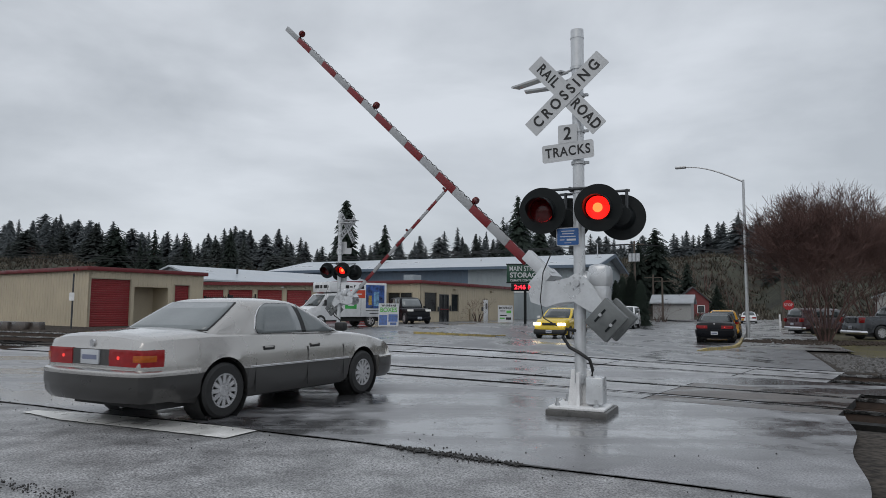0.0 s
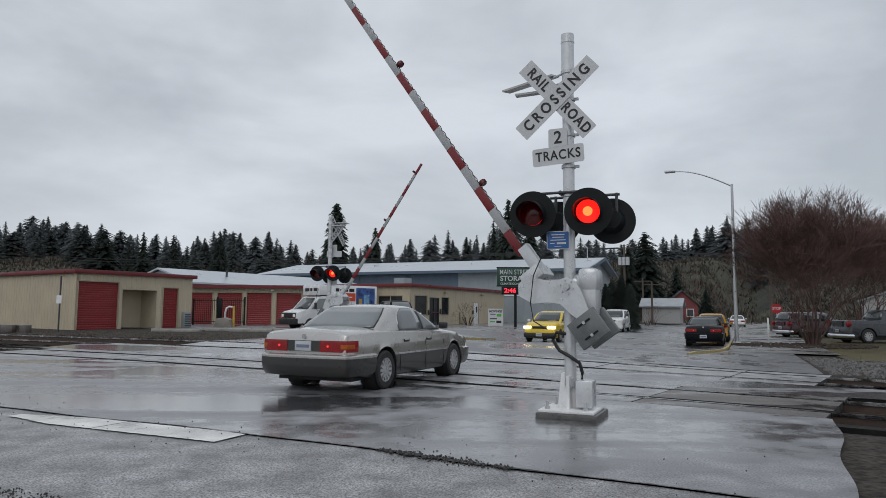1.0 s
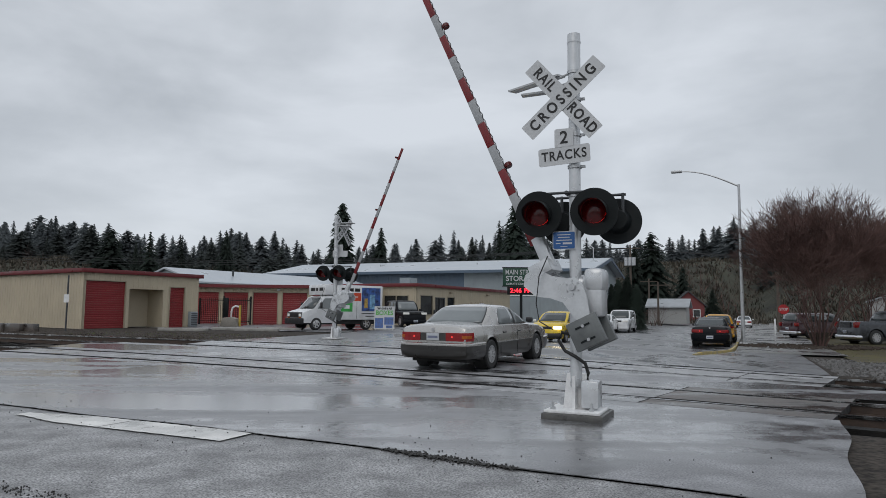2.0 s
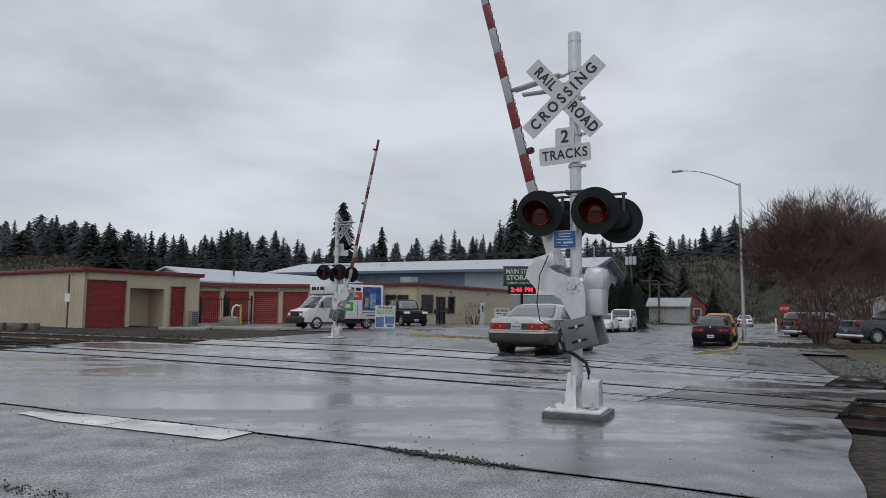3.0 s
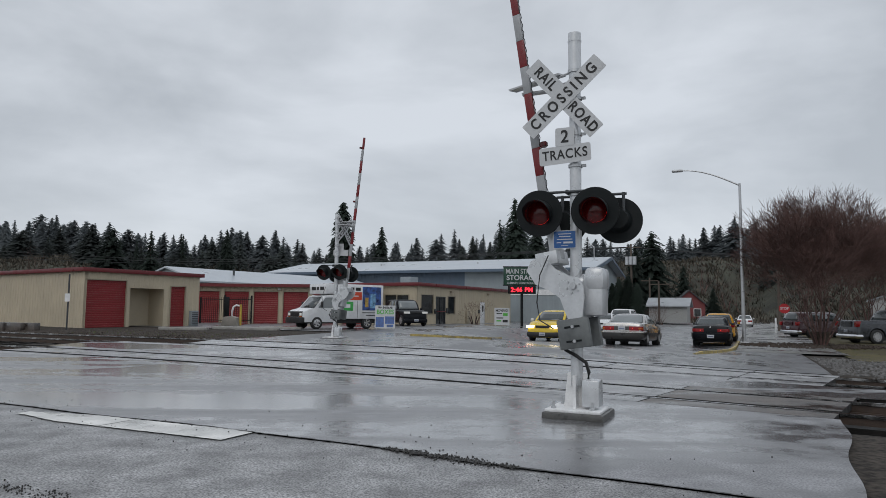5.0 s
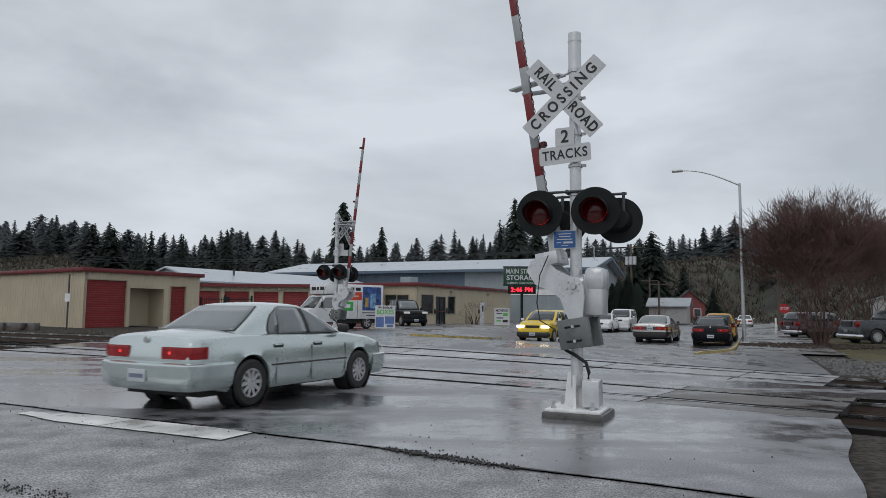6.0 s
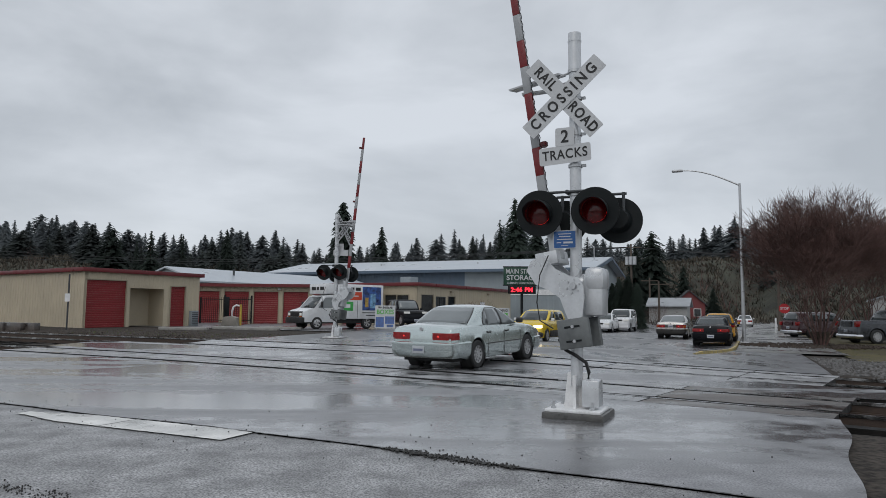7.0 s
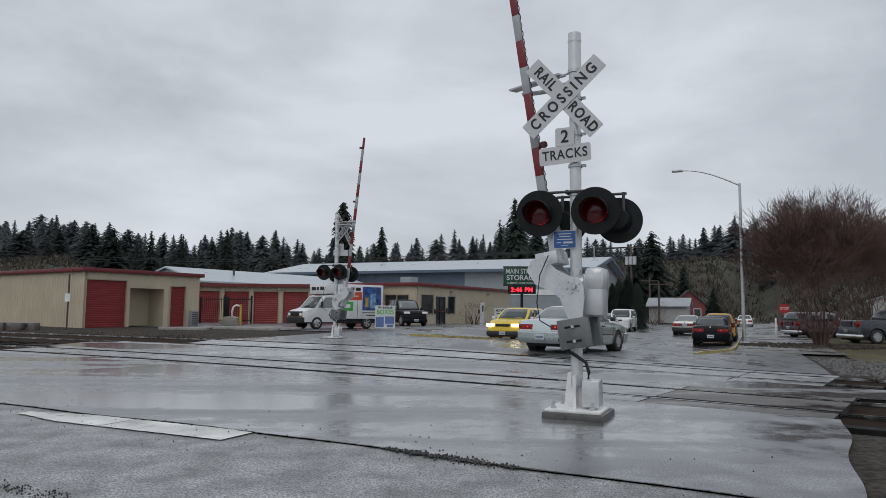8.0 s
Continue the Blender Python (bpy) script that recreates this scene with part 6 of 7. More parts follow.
PALE = dict(rear=-2.4, front=2.08, hw=0.87, rear_axle=-1.38, front_axle=1.18, wheel=0.315, arch=0.36, spokes=10, spoke_w=0.075, belt=0.92, roof=1.39,
            top=((-2.4, 0.66), (-2.385, 0.86), (-2.35, 0.95), (-2.25, 0.985), (-1.75, 1.03), (0.85, 0.98), (1.4, 0.92), (1.82, 0.82), (1.98, 0.74), (2.06, 0.64), (2.08, 0.54)),
            shoulder=((-2.4, 0.64), (-2.385, 0.82), (-2.35, 0.885), (-2.25, 0.915), (-1.6, 0.945), (0.8, 0.91), (1.5, 0.85), (1.84, 0.77), (1.98, 0.69), (2.06, 0.6), (2.08, 0.52)),
            split=None, cabin=(-1.75, -0.98, 0.88, -0.05), window=((0.05, -0.98), (0.2, -1.0), (0.45, -0.96), (0.7, -0.84), (0.9, -0.62)), pillar=(-0.1, -0.2), quarter=(-0.8, -0.72),
            lamp=(0.67, 0.82), plate_z=0.46, recess=False)
pale_sedan, pale_wheels = sedan("pale silver-blue sedan following over the crossing", PAINT_PALE, None, PALE_GLASS, PALE)
yellow_car, yellow_wheels, YEL = car("hatchback", pose(0, 0, 0), "bright yellow boxy hatchback with black lower trim", "car", PAINT_YELLOW, TRIM_BLACK, GLASS,
                                     rear=-2.0, front=2.08, width=1.8, rear_axle=-1.28, front_axle=1.28, belt=1.05, deck=1.03, hood=1.0, nose=0.86, cab0=-1.98, roof0=-1.8, roof1=0.2, cab1=1.05,
                                     height=1.6, tumble=0.26, c_pillar=0.35, mirror=PAINT_WHITE, roof_paint=None, wheel=0.33)
for o in yellow_car.children:
    if o.name.startswith("headlamp"):
        o["label"] = "lit headlamp"
        o.data.materials[0] = LIT_HEAD
black_sedan, _ = sedan("black sedan parked beside the yellow kerb", PAINT_BLACK, None, GLASS, PALE)
black_sedan.matrix_basis = place(37.2, -1.85)
car("hatchback", place(43.0, -1.75), "amber yellow hatchback parked ahead of the black sedan", "car", PAINT_AMBER, None, GLASS, rear=-2.0, front=2.0, cab0=-1.95, roof0=-1.6, roof1=0.2, height=1.55, deck=1.0, tail_z=(0.8, 1.0), tail_w=0.2)
car("off_roader", place(59, -10.1, PSI + 180), "white boxy off-road vehicle parked facing the crossing", "car", PAINT_WHITE, None, GLASS,
    rear=-2.35, front=2.3, width=1.9, belt=1.15, deck=1.12, hood=1.12, nose=1.02, cab0=-2.33, roof0=-2.15, roof1=0.35, cab1=0.95, height=1.85, wheel=0.37, arch=0.42, sill=0.36, tumble=0.22, front_axle=1.4, rear_axle=-1.35, c_pillar=0.3)
car("sedan", place(55.5, -10.9, PSI + 180), "white sedan parked at the kerb", "car", PAINT_WHITE, None, GLASS)
car("pickup", Matrix.Translation((25.6, 38.6, ground_z(25.6, 38.6) - 0.05)) @ pose(0, 0, 0, 0, 0, -86), "dark grey pickup truck parked on the verge", "pickup truck", PAINT_SLATE, None, GLASS,
    rear=-2.9, front=2.9, width=1.95, belt=1.3, deck=1.3, hood=1.25, nose=1.12, cab0=-0.9, roof0=-0.65, roof1=0.75, cab1=1.4, height=1.88, wheel=0.41, arch=0.48, sill=0.45, rear_axle=-1.75, front_axle=1.85, bed=True, tail_z=(0.95, 1.25), tail_w=0.18, b_pillar=0.3, bumper=CHROME, c_pillar=0.25)
car("pickup", Matrix.Translation((26.5, 47.5, ground_z(26.5, 47.5) - 0.05)) @ pose(0, 0, 0, 0, 0, -80), "dark red pickup truck with a cargo canopy, parked", "pickup truck", PAINT_RED, None, GLASS,
    rear=-2.7, front=2.7, width=1.9, belt=1.15, deck=1.15, hood=1.12, nose=1.0, cab0=-2.6, roof0=-2.4, roof1=0.5, cab1=1.2, height=1.75, wheel=0.38, arch=0.44, sill=0.4, rear_axle=-1.6, front_axle=1.7, tail_z=(0.85, 1.1), tail_w=0.18, bumper=CHROME)
car("off_roader", Matrix.Translation((-2.6, 47.8, ground_z(-2.6, 47.8) - 0.02)) @ pose(0, 0, 0, 0, 0, 205), "black boxy off-road vehicle beside the office", "car", PAINT_BLACK, None, PALE_GLASS,
    rear=-2.0, front=2.0, width=1.8, belt=1.1, deck=1.1, hood=1.08, nose=1.0, cab0=-1.98, roof0=-1.85, roof1=0.25, cab1=0.7, height=1.8, wheel=0.37, arch=0.42, sill=0.4, tumble=0.2)
for s, w, h, p, lb in ((118, -6.0, PSI + 180, PAINT_PALE, "far pale sedan coming down the street"), (150, -5.6, PSI + 180, PAINT_WHITE, "far white sedan on the wet street"), (175, -3.2, PSI, PAINT_SLATE, "far grey sedan parked along the street"), (92, -0.9, PSI, PAINT_WHITE, "far white van parked past the stop sign")):
    car("sedan", place(s, w, h), lb, "car", p, None, GLASS)


# ---- moving van ----
def moving_van():
    m = Matrix.Translation((-6.0, 38.2, ground_z(-6.0, 38.2) - 0.03)) @ pose(0, 0, 0, 0, 0, 131) @ Matrix.Scale(0.9, 4)
    t = thing("moving_van", m, "white box moving van with orange and green markings", "van")
    prof = [(2.75, 0.42), (2.8, 0.62), (2.78, 1.02), (2.55, 1.14), (1.95, 1.26), (1.35, 1.98), (1.1, 2.06), (0.5, 2.08), (0.5, 0.42)]
    bm = bmesh.new()
    plate(bm, prof, 1.9, bevel=0.04)
    bmesh.ops.transform(bm, matrix=pose(0.95, 0, 0, 0, 0, 90), verts=bm.verts[:])
    part("cab", bm, PAINT_WHITE, t)
    bm = bmesh.new()
    block(bm, (-1.05, -2.9, 0.62), (1.05, 0.48, 2.75), bevel=0.04)
    block(bm, (-1.0, 0.4, 2.12), (1.0, 1.3, 2.75), bevel=0.06)
    box = part("cargo_box", bm, PAINT_WHITE, t)
    bm = bmesh.new()
    block(bm, (-0.85, -2.7, 0.35), (0.85, 2.5, 0.62))
    part("chassis", bm, HUB_DARK, t)
    bm = bmesh.new()
    v = [bm.verts.new(p) for p in ((-0.8, 1.98, 1.29), (0.8, 1.98, 1.29), (0.7, 1.41, 1.95), (-0.7, 1.41, 1.95))]
    bm.faces.new(v)
    ws = part("windscreen", bm, GLASS, t)
    ws.modifiers.new("thick", "SOLIDIFY").thickness = 0.02
    for sgn in (1, -1):
        bm = bmesh.new()
        plate(bm, [(1.78, 1.28), (1.3, 1.9), (0.75, 1.92), (0.75, 1.28)], 0.012)
        bmesh.ops.transform(bm, matrix=Matrix.Translation((sgn * 0.956 + 0.006, 0, 0)) @ pose(0, 0, 0, 0, 0, 90), verts=bm.verts[:])
        part("side_window", bm, PALE_GLASS, t)
        bm = bmesh.new()
        block(bm, (sgn * 1.15 - 0.08, 1.6, 1.3), (sgn * 1.15 + 0.08, 1.7, 1.65), bevel=0.02)
        part("mirror", bm, TRIM_BLACK, t)
        x0 = sgn * 1.052
        marks = [("orange_panel", -1.25, 0.4, 1.78, 2.28, "o"), ("white_bar", -1.0, 0.15, 2.0, 2.06, "w"), ("green_mark", -0.62, 0.22, 1.12, 1.68, "g"), ("white_bar", -0.4, 0.02, 1.3, 1.52, "w"), ("picture_panel", -2.72, -1.3, 1.15, 2.62, "b"),
                 ("letter_bar", -0.05, 0.2, 2.36, 2.56, "k"), ("letter_bar", -0.3, -0.1, 2.42, 2.5, "k"), ("letter_bar", -0.68, -0.4, 2.36, 2.56, "k"), ("letter_bar", -1.15, -0.78, 2.36, 2.56, "k"), ("lower_bar", -2.7, -1.3, 0.98, 1.03, "k"), ("lower_bar", -2.7, -1.6, 0.82, 0.87, "k"), ("door_edge", -0.95, -0.93, 0.7, 1.75, "k"), ("picture_spot", -2.3, -1.9, 1.3, 2.2, "p"), ("picture_spot", -1.75, -1.5, 1.35, 1.95, "y")]
        for nm, y0, y1, z0, z1, mt in marks:
            bm = bmesh.new()
            lift = 0.008 if mt in "wpy" else 0.004
            block(bm, (x0 - lift, y0, z0), (x0 + lift, y1, z1))
            part(nm, bm, {"o": VAN_ORANGE, "g": VAN_GREEN, "b": VAN_BLUE, "k": SIGN_BLACK, "w": PAINT_WHITE, "p": VAN_SKIN, "y": VAN_YELLOW}[mt], t)
    for x0, x1 in ((-0.75, -0.3), (-0.15, 0.1), (0.2, 0.7)):
        bm = bmesh.new()
        block(bm, (x0, 1.298, 2.36), (x1, 1.304, 2.56))
        part("letter_bar", bm, SIGN_BLACK, t)
    bm = bmesh.new()
    block(bm, (-0.96, 2.68, 0.36), (0.96, 2.92, 0.72), bevel=0.04)
    part("front_bumper", bm, TRIM_BLACK, t)
    bm = bmesh.new()
    block(bm, (-0.86, 2.72, 0.73), (0.86, 2.81, 1.06), bevel=0.02)
    part("grille", bm, TRIM_BLACK, t)
    for sgn in (1, -1):
        bm = bmesh.new()
        block(bm, (sgn * 0.68 - 0.14, 2.76, 0.8), (sgn * 0.68 + 0.14, 2.815, 0.98), bevel=0.02)
        part("headlamp", bm, HEADLAMP, t)
        bm = bmesh.new()
        block(bm, (sgn * 0.68 - 0.14, 2.76, 0.72), (sgn * 0.68 + 0.14, 2.812, 0.78), bevel=0.01)
        part("turn_lens", bm, AMBER, t)
    for y in (1.85, -1.75):
        for sx in (1, -1):
            make_wheel(dict(wheel=0.38, spokes=5, spoke_w=0.1), t, sx * 0.86, y)


VAN_ORANGE = material("orange_red_film", (0.62, 0.07, 0.03), 0.4, vary=0.1)
VAN_GREEN = material("green_film", (0.05, 0.38, 0.08), 0.4, vary=0.25, scale=4)
VAN_BLUE = material("blue_picture_film", (0.03, 0.09, 0.3), 0.4, vary=0.9, hue=(0.25, 0.16, 0.06), scale=3, fine=9, bump=0)
VAN_SKIN = material("pale_blue_print", (0.2, 0.4, 0.6), 0.4, vary=0.6, hue=(0.05, 0.1, 0.2), scale=4, fine=12, bump=0)
VAN_YELLOW = material("ochre_print", (0.45, 0.3, 0.08), 0.4, vary=0.6, scale=5, fine=12, bump=0)
moving_van()


def roll(wheels, c, rows_s):
    """Turns a car's wheels by the way that it has gone."""
    def gone(t):
        for (t0, s0), (t1, s1) in zip(rows_s, rows_s[1:]):
            if t <= t1:
                return between(s0, s1, (t - t0) / (t1 - t0))
        return rows_s[-1][1]
    for wheel in wheels:
        base = wheel.matrix_basis.translation.copy()
        rows = []
        for i in range(121):
            t = i * 8 / 120
            rows.append((t, Matrix.Translation(base) @ pose(0, 0, 0, -math.degrees((gone(t) - gone(0)) / c["wheel"]), 0, 0)))
        walk(wheel, rows)


def drive_car(body, wheels, c, rows):
    """rows: seconds, way along the street of the rear axle, line of the car's middle across the street."""
    keys, ways, total = [], [], 0.0
    for i, (t, s, w) in enumerate(rows):
        a, b = rows[max(0, i - 1)], rows[min(len(rows) - 1, i + 1)]
        turn = math.degrees(math.atan2(b[2] - a[2], b[1] - a[1])) if abs(b[1] - a[1]) > 0.01 else 0
        rear, front = at(s, w), at(s + 2.7, w + 2.7 * math.tan(radians(turn)))
        tilt = math.degrees(math.atan2(front.z - rear.z, 2.7))
        h = PSI + turn
        m = Matrix.Translation(rear) @ pose(0, 0, 0, tilt, 0, -h) @ Matrix.Translation((0, -c["rear_axle"], 0))
        keys.append((t, m))
        if i:
            total += math.hypot(s - rows[i - 1][1], w - rows[i - 1][2])
        ways.append((t, total))
    walk(body, keys)
    roll(wheels, c, ways)


def drive():
    drive_car(grey_sedan, grey_wheels, GREY, [(0, 6.35, -6.62), (0.5, 8.2, -6.5), (1, 10.25, -6.48), (1.5, 12.45, -6.42), (2.2, 15.5, -6.2), (2.8, 18.1, -5.95), (3.5, 21.9, -5.65), (4.5, 28.2, -5.3), (5.8, 36.4, -4.9), (6.5, 41.5, -4.7), (7.2, 46.2, -4.5), (8, 51.4, -4.3)])
    drive_car(pale_sedan, pale_wheels, PALE, [(0, -28, -7.3), (2, -16.6, -7.3), (4, -4.8, -7.25), (5, 0.4, -7.3), (5.8, 5.95, -7.15), (6, 7.4, -7.02), (6.5, 11.2, -6.92), (7, 14.5, -6.5), (7.5, 17.4, -6.05), (8, 20.3, -5.4)])
    # the yellow car creeps towards the crossing, its nose to the camera
    rows, ways = [], []
    for t, s, w in ((0, 35.8, -9.5), (4.0, 35.8, -9.5), (4.6, 35.75, -9.52), (6, 35.0, -9.95), (6.5, 34.7, -10.0), (7, 34.2, -10.08), (7.5, 33.4, -10.32), (8, 32.5, -10.64)):
        rows.append((t, place(s, w, PSI + 180 + 3)))
        ways.append((t, 35.8 - s))
    walk(yellow_car, rows)
    roll(yellow_wheels, YEL, ways)
# ---- plants and hills ----
def foliage(name, light, dark):
    """Needles: matt, and letting half of the light through."""
    m = material(name, light, 0.8, vary=0.4, hue=dark, scale=0.5, fine=5, bump=0, pieces=0.35, spec=0.2)
    nt = m.node_tree
    b = nt.nodes["Principled BSDF"]
    thin = nt.nodes.new("ShaderNodeBsdfTranslucent")
    mix = nt.nodes.new("ShaderNodeMixShader")
    mix.inputs[0].default_value = 0.45
    nt.links.new(b.inputs["Base Color"].links[0].from_socket, thin.inputs[0])
    nt.links.new(b.outputs[0], mix.inputs[1])
    nt.links.new(thin.outputs[0], mix.inputs[2])
    nt.links.new(mix.outputs[0], nt.nodes["Material Output"].inputs[0])
    return m


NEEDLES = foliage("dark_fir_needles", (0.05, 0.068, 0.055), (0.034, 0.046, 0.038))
# distance haze is put into these two paler needle colours
NEEDLES_HAZED_MID = foliage("lightly_hazed_fir_needles", (0.1, 0.115, 0.108), (0.07, 0.083, 0.078))
NEEDLES_HAZED_FAR = foliage("hazed_fir_needles", (0.15, 0.168, 0.175), (0.11, 0.125, 0.132))
BARK = material("wet_bark", (0.06, 0.045, 0.035), 0.8, vary=0.4, scale=4, fine=30, bump=0.6, stretch=(1, 1, 0.2))
TWIGS = material("red_brown_twigs", (0.15, 0.09, 0.08), 0.75, vary=0.4, hue=(0.09, 0.06, 0.055), scale=1.2, fine=12, bump=0, spec=0.25)
BRUSH = material("winter_brush", (0.075, 0.077, 0.06), 0.95, vary=0.5, hue=(0.045, 0.045, 0.04), scale=0.06, fine=0.8, bump=0.8, spec=0.1)
GRASS = material("wet_grass", (0.1, 0.14, 0.03), 0.8, vary=0.5, hue=(0.1, 0.075, 0.03), scale=2, fine=20, bump=0, spec=0.3)


def fir_mesh(seed, tiers, arms, spread, droop, power=1.0, ragged=0.3):
    """A crown one metre tall, of drooping boughs, each of several flat sprays."""
    r = random.Random(seed)
    verts, faces = [], []
    for i in range(tiers):
        f = (i + r.uniform(-0.3, 0.3)) / tiers
        f = min(0.985, max(0.0, f))
        z = 0.06 + 0.94 * f
        reach = spread * (1 - f) ** power * r.uniform(0.8, 1.1) + 0.012
        for k in range(max(4, round(arms * (1 - 0.55 * f)))):
            a = r.random() * 6.28319
            l = reach * r.uniform(1 - ragged, 1.12)
            d = Vector((math.cos(a), math.sin(a), 0))
            side = Vector((-d.y, d.x, 0))
            za = z + r.uniform(-0.7, 0.7) / tiers
            for q in range(4):
                t0, t1 = q * 0.22, q * 0.22 + r.uniform(0.3, 0.42)
                w = l * 0.15 * (1.15 - q * 0.2) + 0.004
                dz = -droop * l
                p0 = d * l * t0 + Vector((0, 0, za + dz * t0 * t0))
                p1 = d * l * min(1.05, t1) + side * r.uniform(-0.3, 0.3) * w + Vector((0, 0, za + dz * t1 * t1 - 0.012 * r.random()))
                mid = (p0 + p1) / 2
                o = len(verts)
                verts += [p0, mid + side * w + Vector((0, 0, -0.9 * w)), p1, mid - side * w + Vector((0, 0, -0.9 * w))]
                faces += [(o, o + 1, o + 2), (o, o + 2, o + 3)]
    me = bpy.data.meshes.new("crown")
    me.from_pydata(verts, [], faces)
    return me


FIRS = [fir_mesh(1, 56, 15, 0.19, 0.75, 1.0, 0.5), fir_mesh(2, 50, 12, 0.2, 0.55, 0.8, 0.75), fir_mesh(3, 60, 15, 0.16, 0.85, 0.9, 0.5), fir_mesh(4, 52, 15, 0.24, 0.6, 0.6, 0.65), fir_mesh(5, 70, 24, 0.13, 0.6, 0.5, 0.35)]
TRUNK = bmesh.new()
rod(TRUNK, (0, 0, -0.02), (0, 0, 0.97), 0.016, 0.002, 8)
TRUNK_MESH = mesh_of("trunk", TRUNK, BARK)


def crown_mesh(i, mat, cache={}):
    if (i, mat.name) not in cache:
        me = FIRS[i].copy()
        me.materials.append(mat)
        cache[(i, mat.name)] = me
    return cache[(i, mat.name)]


def fir(x, y, z, height, kind, mat, label, group="", fat=1.0, turn=0.0):
    t = thing("fir_tree", pose(x, y, z, 0, 0, turn) , label, "tree", group)
    for nm, me in (("trunk", TRUNK_MESH), ("crown", crown_mesh(kind, mat))):
        o = new(nm, me)
        o.parent = t
        o.scale = (height * fat, height * fat, height)
    return t


def hill_z(x, y):
    d = math.hypot(x, y)
    a = math.degrees(math.atan2(x, y))
    top = 13 + 3.0 * math.sin(a * 0.11 + 1.0) + 5.0 * smooth(12, 18, a) + 2.5 * (1 - smooth(-24, -12, a)) - 3.5 * smooth(-14, -4, a) * (1 - smooth(8, 20, a))
    return ground_z(x, y) - 0.3 + top * smooth(112, 215, d) * (0.9 + 0.1 * math.sin(a * 0.6)) * (1 - 0.85 * smooth(21.5, 23.5, a) * (1 - smooth(25.5, 27.5, a)) * (1 - smooth(150, 230, d)))


def hillside():
    bm = bmesh.new()
    prev = None
    for d in (108, 122, 136, 150, 165, 180, 198, 218, 245, 300, 420):
        row = []
        for k in range(91):
            a = radians(between(-75, 75, k / 90))
            x, y = d * math.sin(a), d * math.cos(a)
            row.append(bm.verts.new((x, y, hill_z(x, y))))
        if prev:
            for k in range(90):
                bm.faces.new((prev[k], prev[k + 1], row[k + 1], row[k]))
        prev = row
    single("hillside", bm, BRUSH, "dim wooded winter hillside behind the town", "hill", kind="structure")


hillside()


def along(px, depth):
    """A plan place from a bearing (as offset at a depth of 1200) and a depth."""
    return depth * (px - 784) / 1200, depth


# the tree line on the hill: the height of its tops by bearing
TOPS = [(-120, 395), (0, 392), (80, 388), (150, 400), (225, 412), (262, 428), (330, 430), (370, 415), (410, 405), (450, 425), (520, 436), (600, 440), (700, 440), (780, 430), (840, 425), (900, 400),
        (1000, 425), (1100, 432), (1190, 428), (1240, 408), (1310, 402), (1380, 405), (1480, 402), (1568, 400), (1700, 392)]


def top_at(px):
    for (a, u), (b, v) in zip(TOPS, TOPS[1:]):
        if px <= b:
            return between(u, v, (px - a) / (b - a))
    return TOPS[-1][1]


r = random.Random(12)
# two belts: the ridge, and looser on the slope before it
for step, depth_lo, depth_hi, lower, rough, mat, lb in ((8.5, 225, 290, 0, 9, NEEDLES_HAZED_FAR, "fir on the ridge's tree line, haze painted into its colour"), (21, 165, 205, 24, 13, NEEDLES_HAZED_MID, "grey-green fir on the wooded slope, light haze painted into its colour")):
    px = -110.0
    while px < 1690:
        d = r.uniform(depth_lo, depth_hi)
        p = px + r.uniform(-8, 8)
        px += step * r.uniform(0.6, 1.4)
        if lower and 1060 < p < 1330:
            continue
        x, y = along(p, d)
        z = hill_z(x, y)
        top_y = top_at(p) + lower + r.gauss(0, rough) - 2
        horizon = 551 + 0.0105 * (p - 784)
        h = max(5.0, EYE_Z + (horizon - top_y) / 1200 * d - z)
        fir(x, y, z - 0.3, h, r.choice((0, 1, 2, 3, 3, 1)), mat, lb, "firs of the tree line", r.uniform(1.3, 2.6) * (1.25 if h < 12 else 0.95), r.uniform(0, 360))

for px, top_y, d, kind, fat, lb in ((605, 355, 112, 4, 1.3, "tall narrow dark cypress behind the roofs"), (675, 400, 112, 2, 1.7, "pointed dark fir behind the roof"), (265, 408, 112, 1, 1.6, "open-boughed fir behind the storage units"),
                                    (196, 402, 118, 3, 1.9, "broad dark fir behind the storage units"), (322, 414, 135, 1, 1.0, "open-boughed fir on the slope"), (240, 425, 130, 0, 1.0, "small fir on the slope"),
                                    (912, 347, 116, 0, 1.7, "tall dark fir above the roof"), (885, 388, 130, 1, 1.0, "thin open fir above the roof"), (950, 385, 125, 0, 1.9, "dark fir behind the signal"), (1155, 408, 116, 3, 1.6, "broad dark fir beside the street"),
                                    (1125, 430, 112, 3, 1.0, "broad dark fir beside the street"), (400, 405, 160, 3, 1.0, "large fir on the slope"), (1210, 470, 118, 3, 1.3, "low dark fir behind the red house"), (1262, 510, 118, 3, 1.5, "rounded dark tree behind the red house")):
    x, y = along(px, d)
    z = max(ground_z(x, y), hill_z(x, y)) - 0.2
    h = EYE_Z + (551 + 0.0105 * (px - 784) - top_y) / 1200 * d - z
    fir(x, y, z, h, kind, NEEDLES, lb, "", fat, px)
# clipped cedars beside the blue building
for px, top_y, d, fat in ((1096, 492, 72, 1.7), (1112, 486, 71, 1.7), (1128, 500, 70, 1.8), (1084, 500, 76, 1.5)):
    x, y = along(px, d)
    h = EYE_Z + (555 - top_y) / 1200 * d - ground_z(x, y)
    fir(x, y, ground_z(x, y) - 0.1, h, 4, NEEDLES, "dense dark cedar beside the blue building", "cedars beside the building", fat, px)


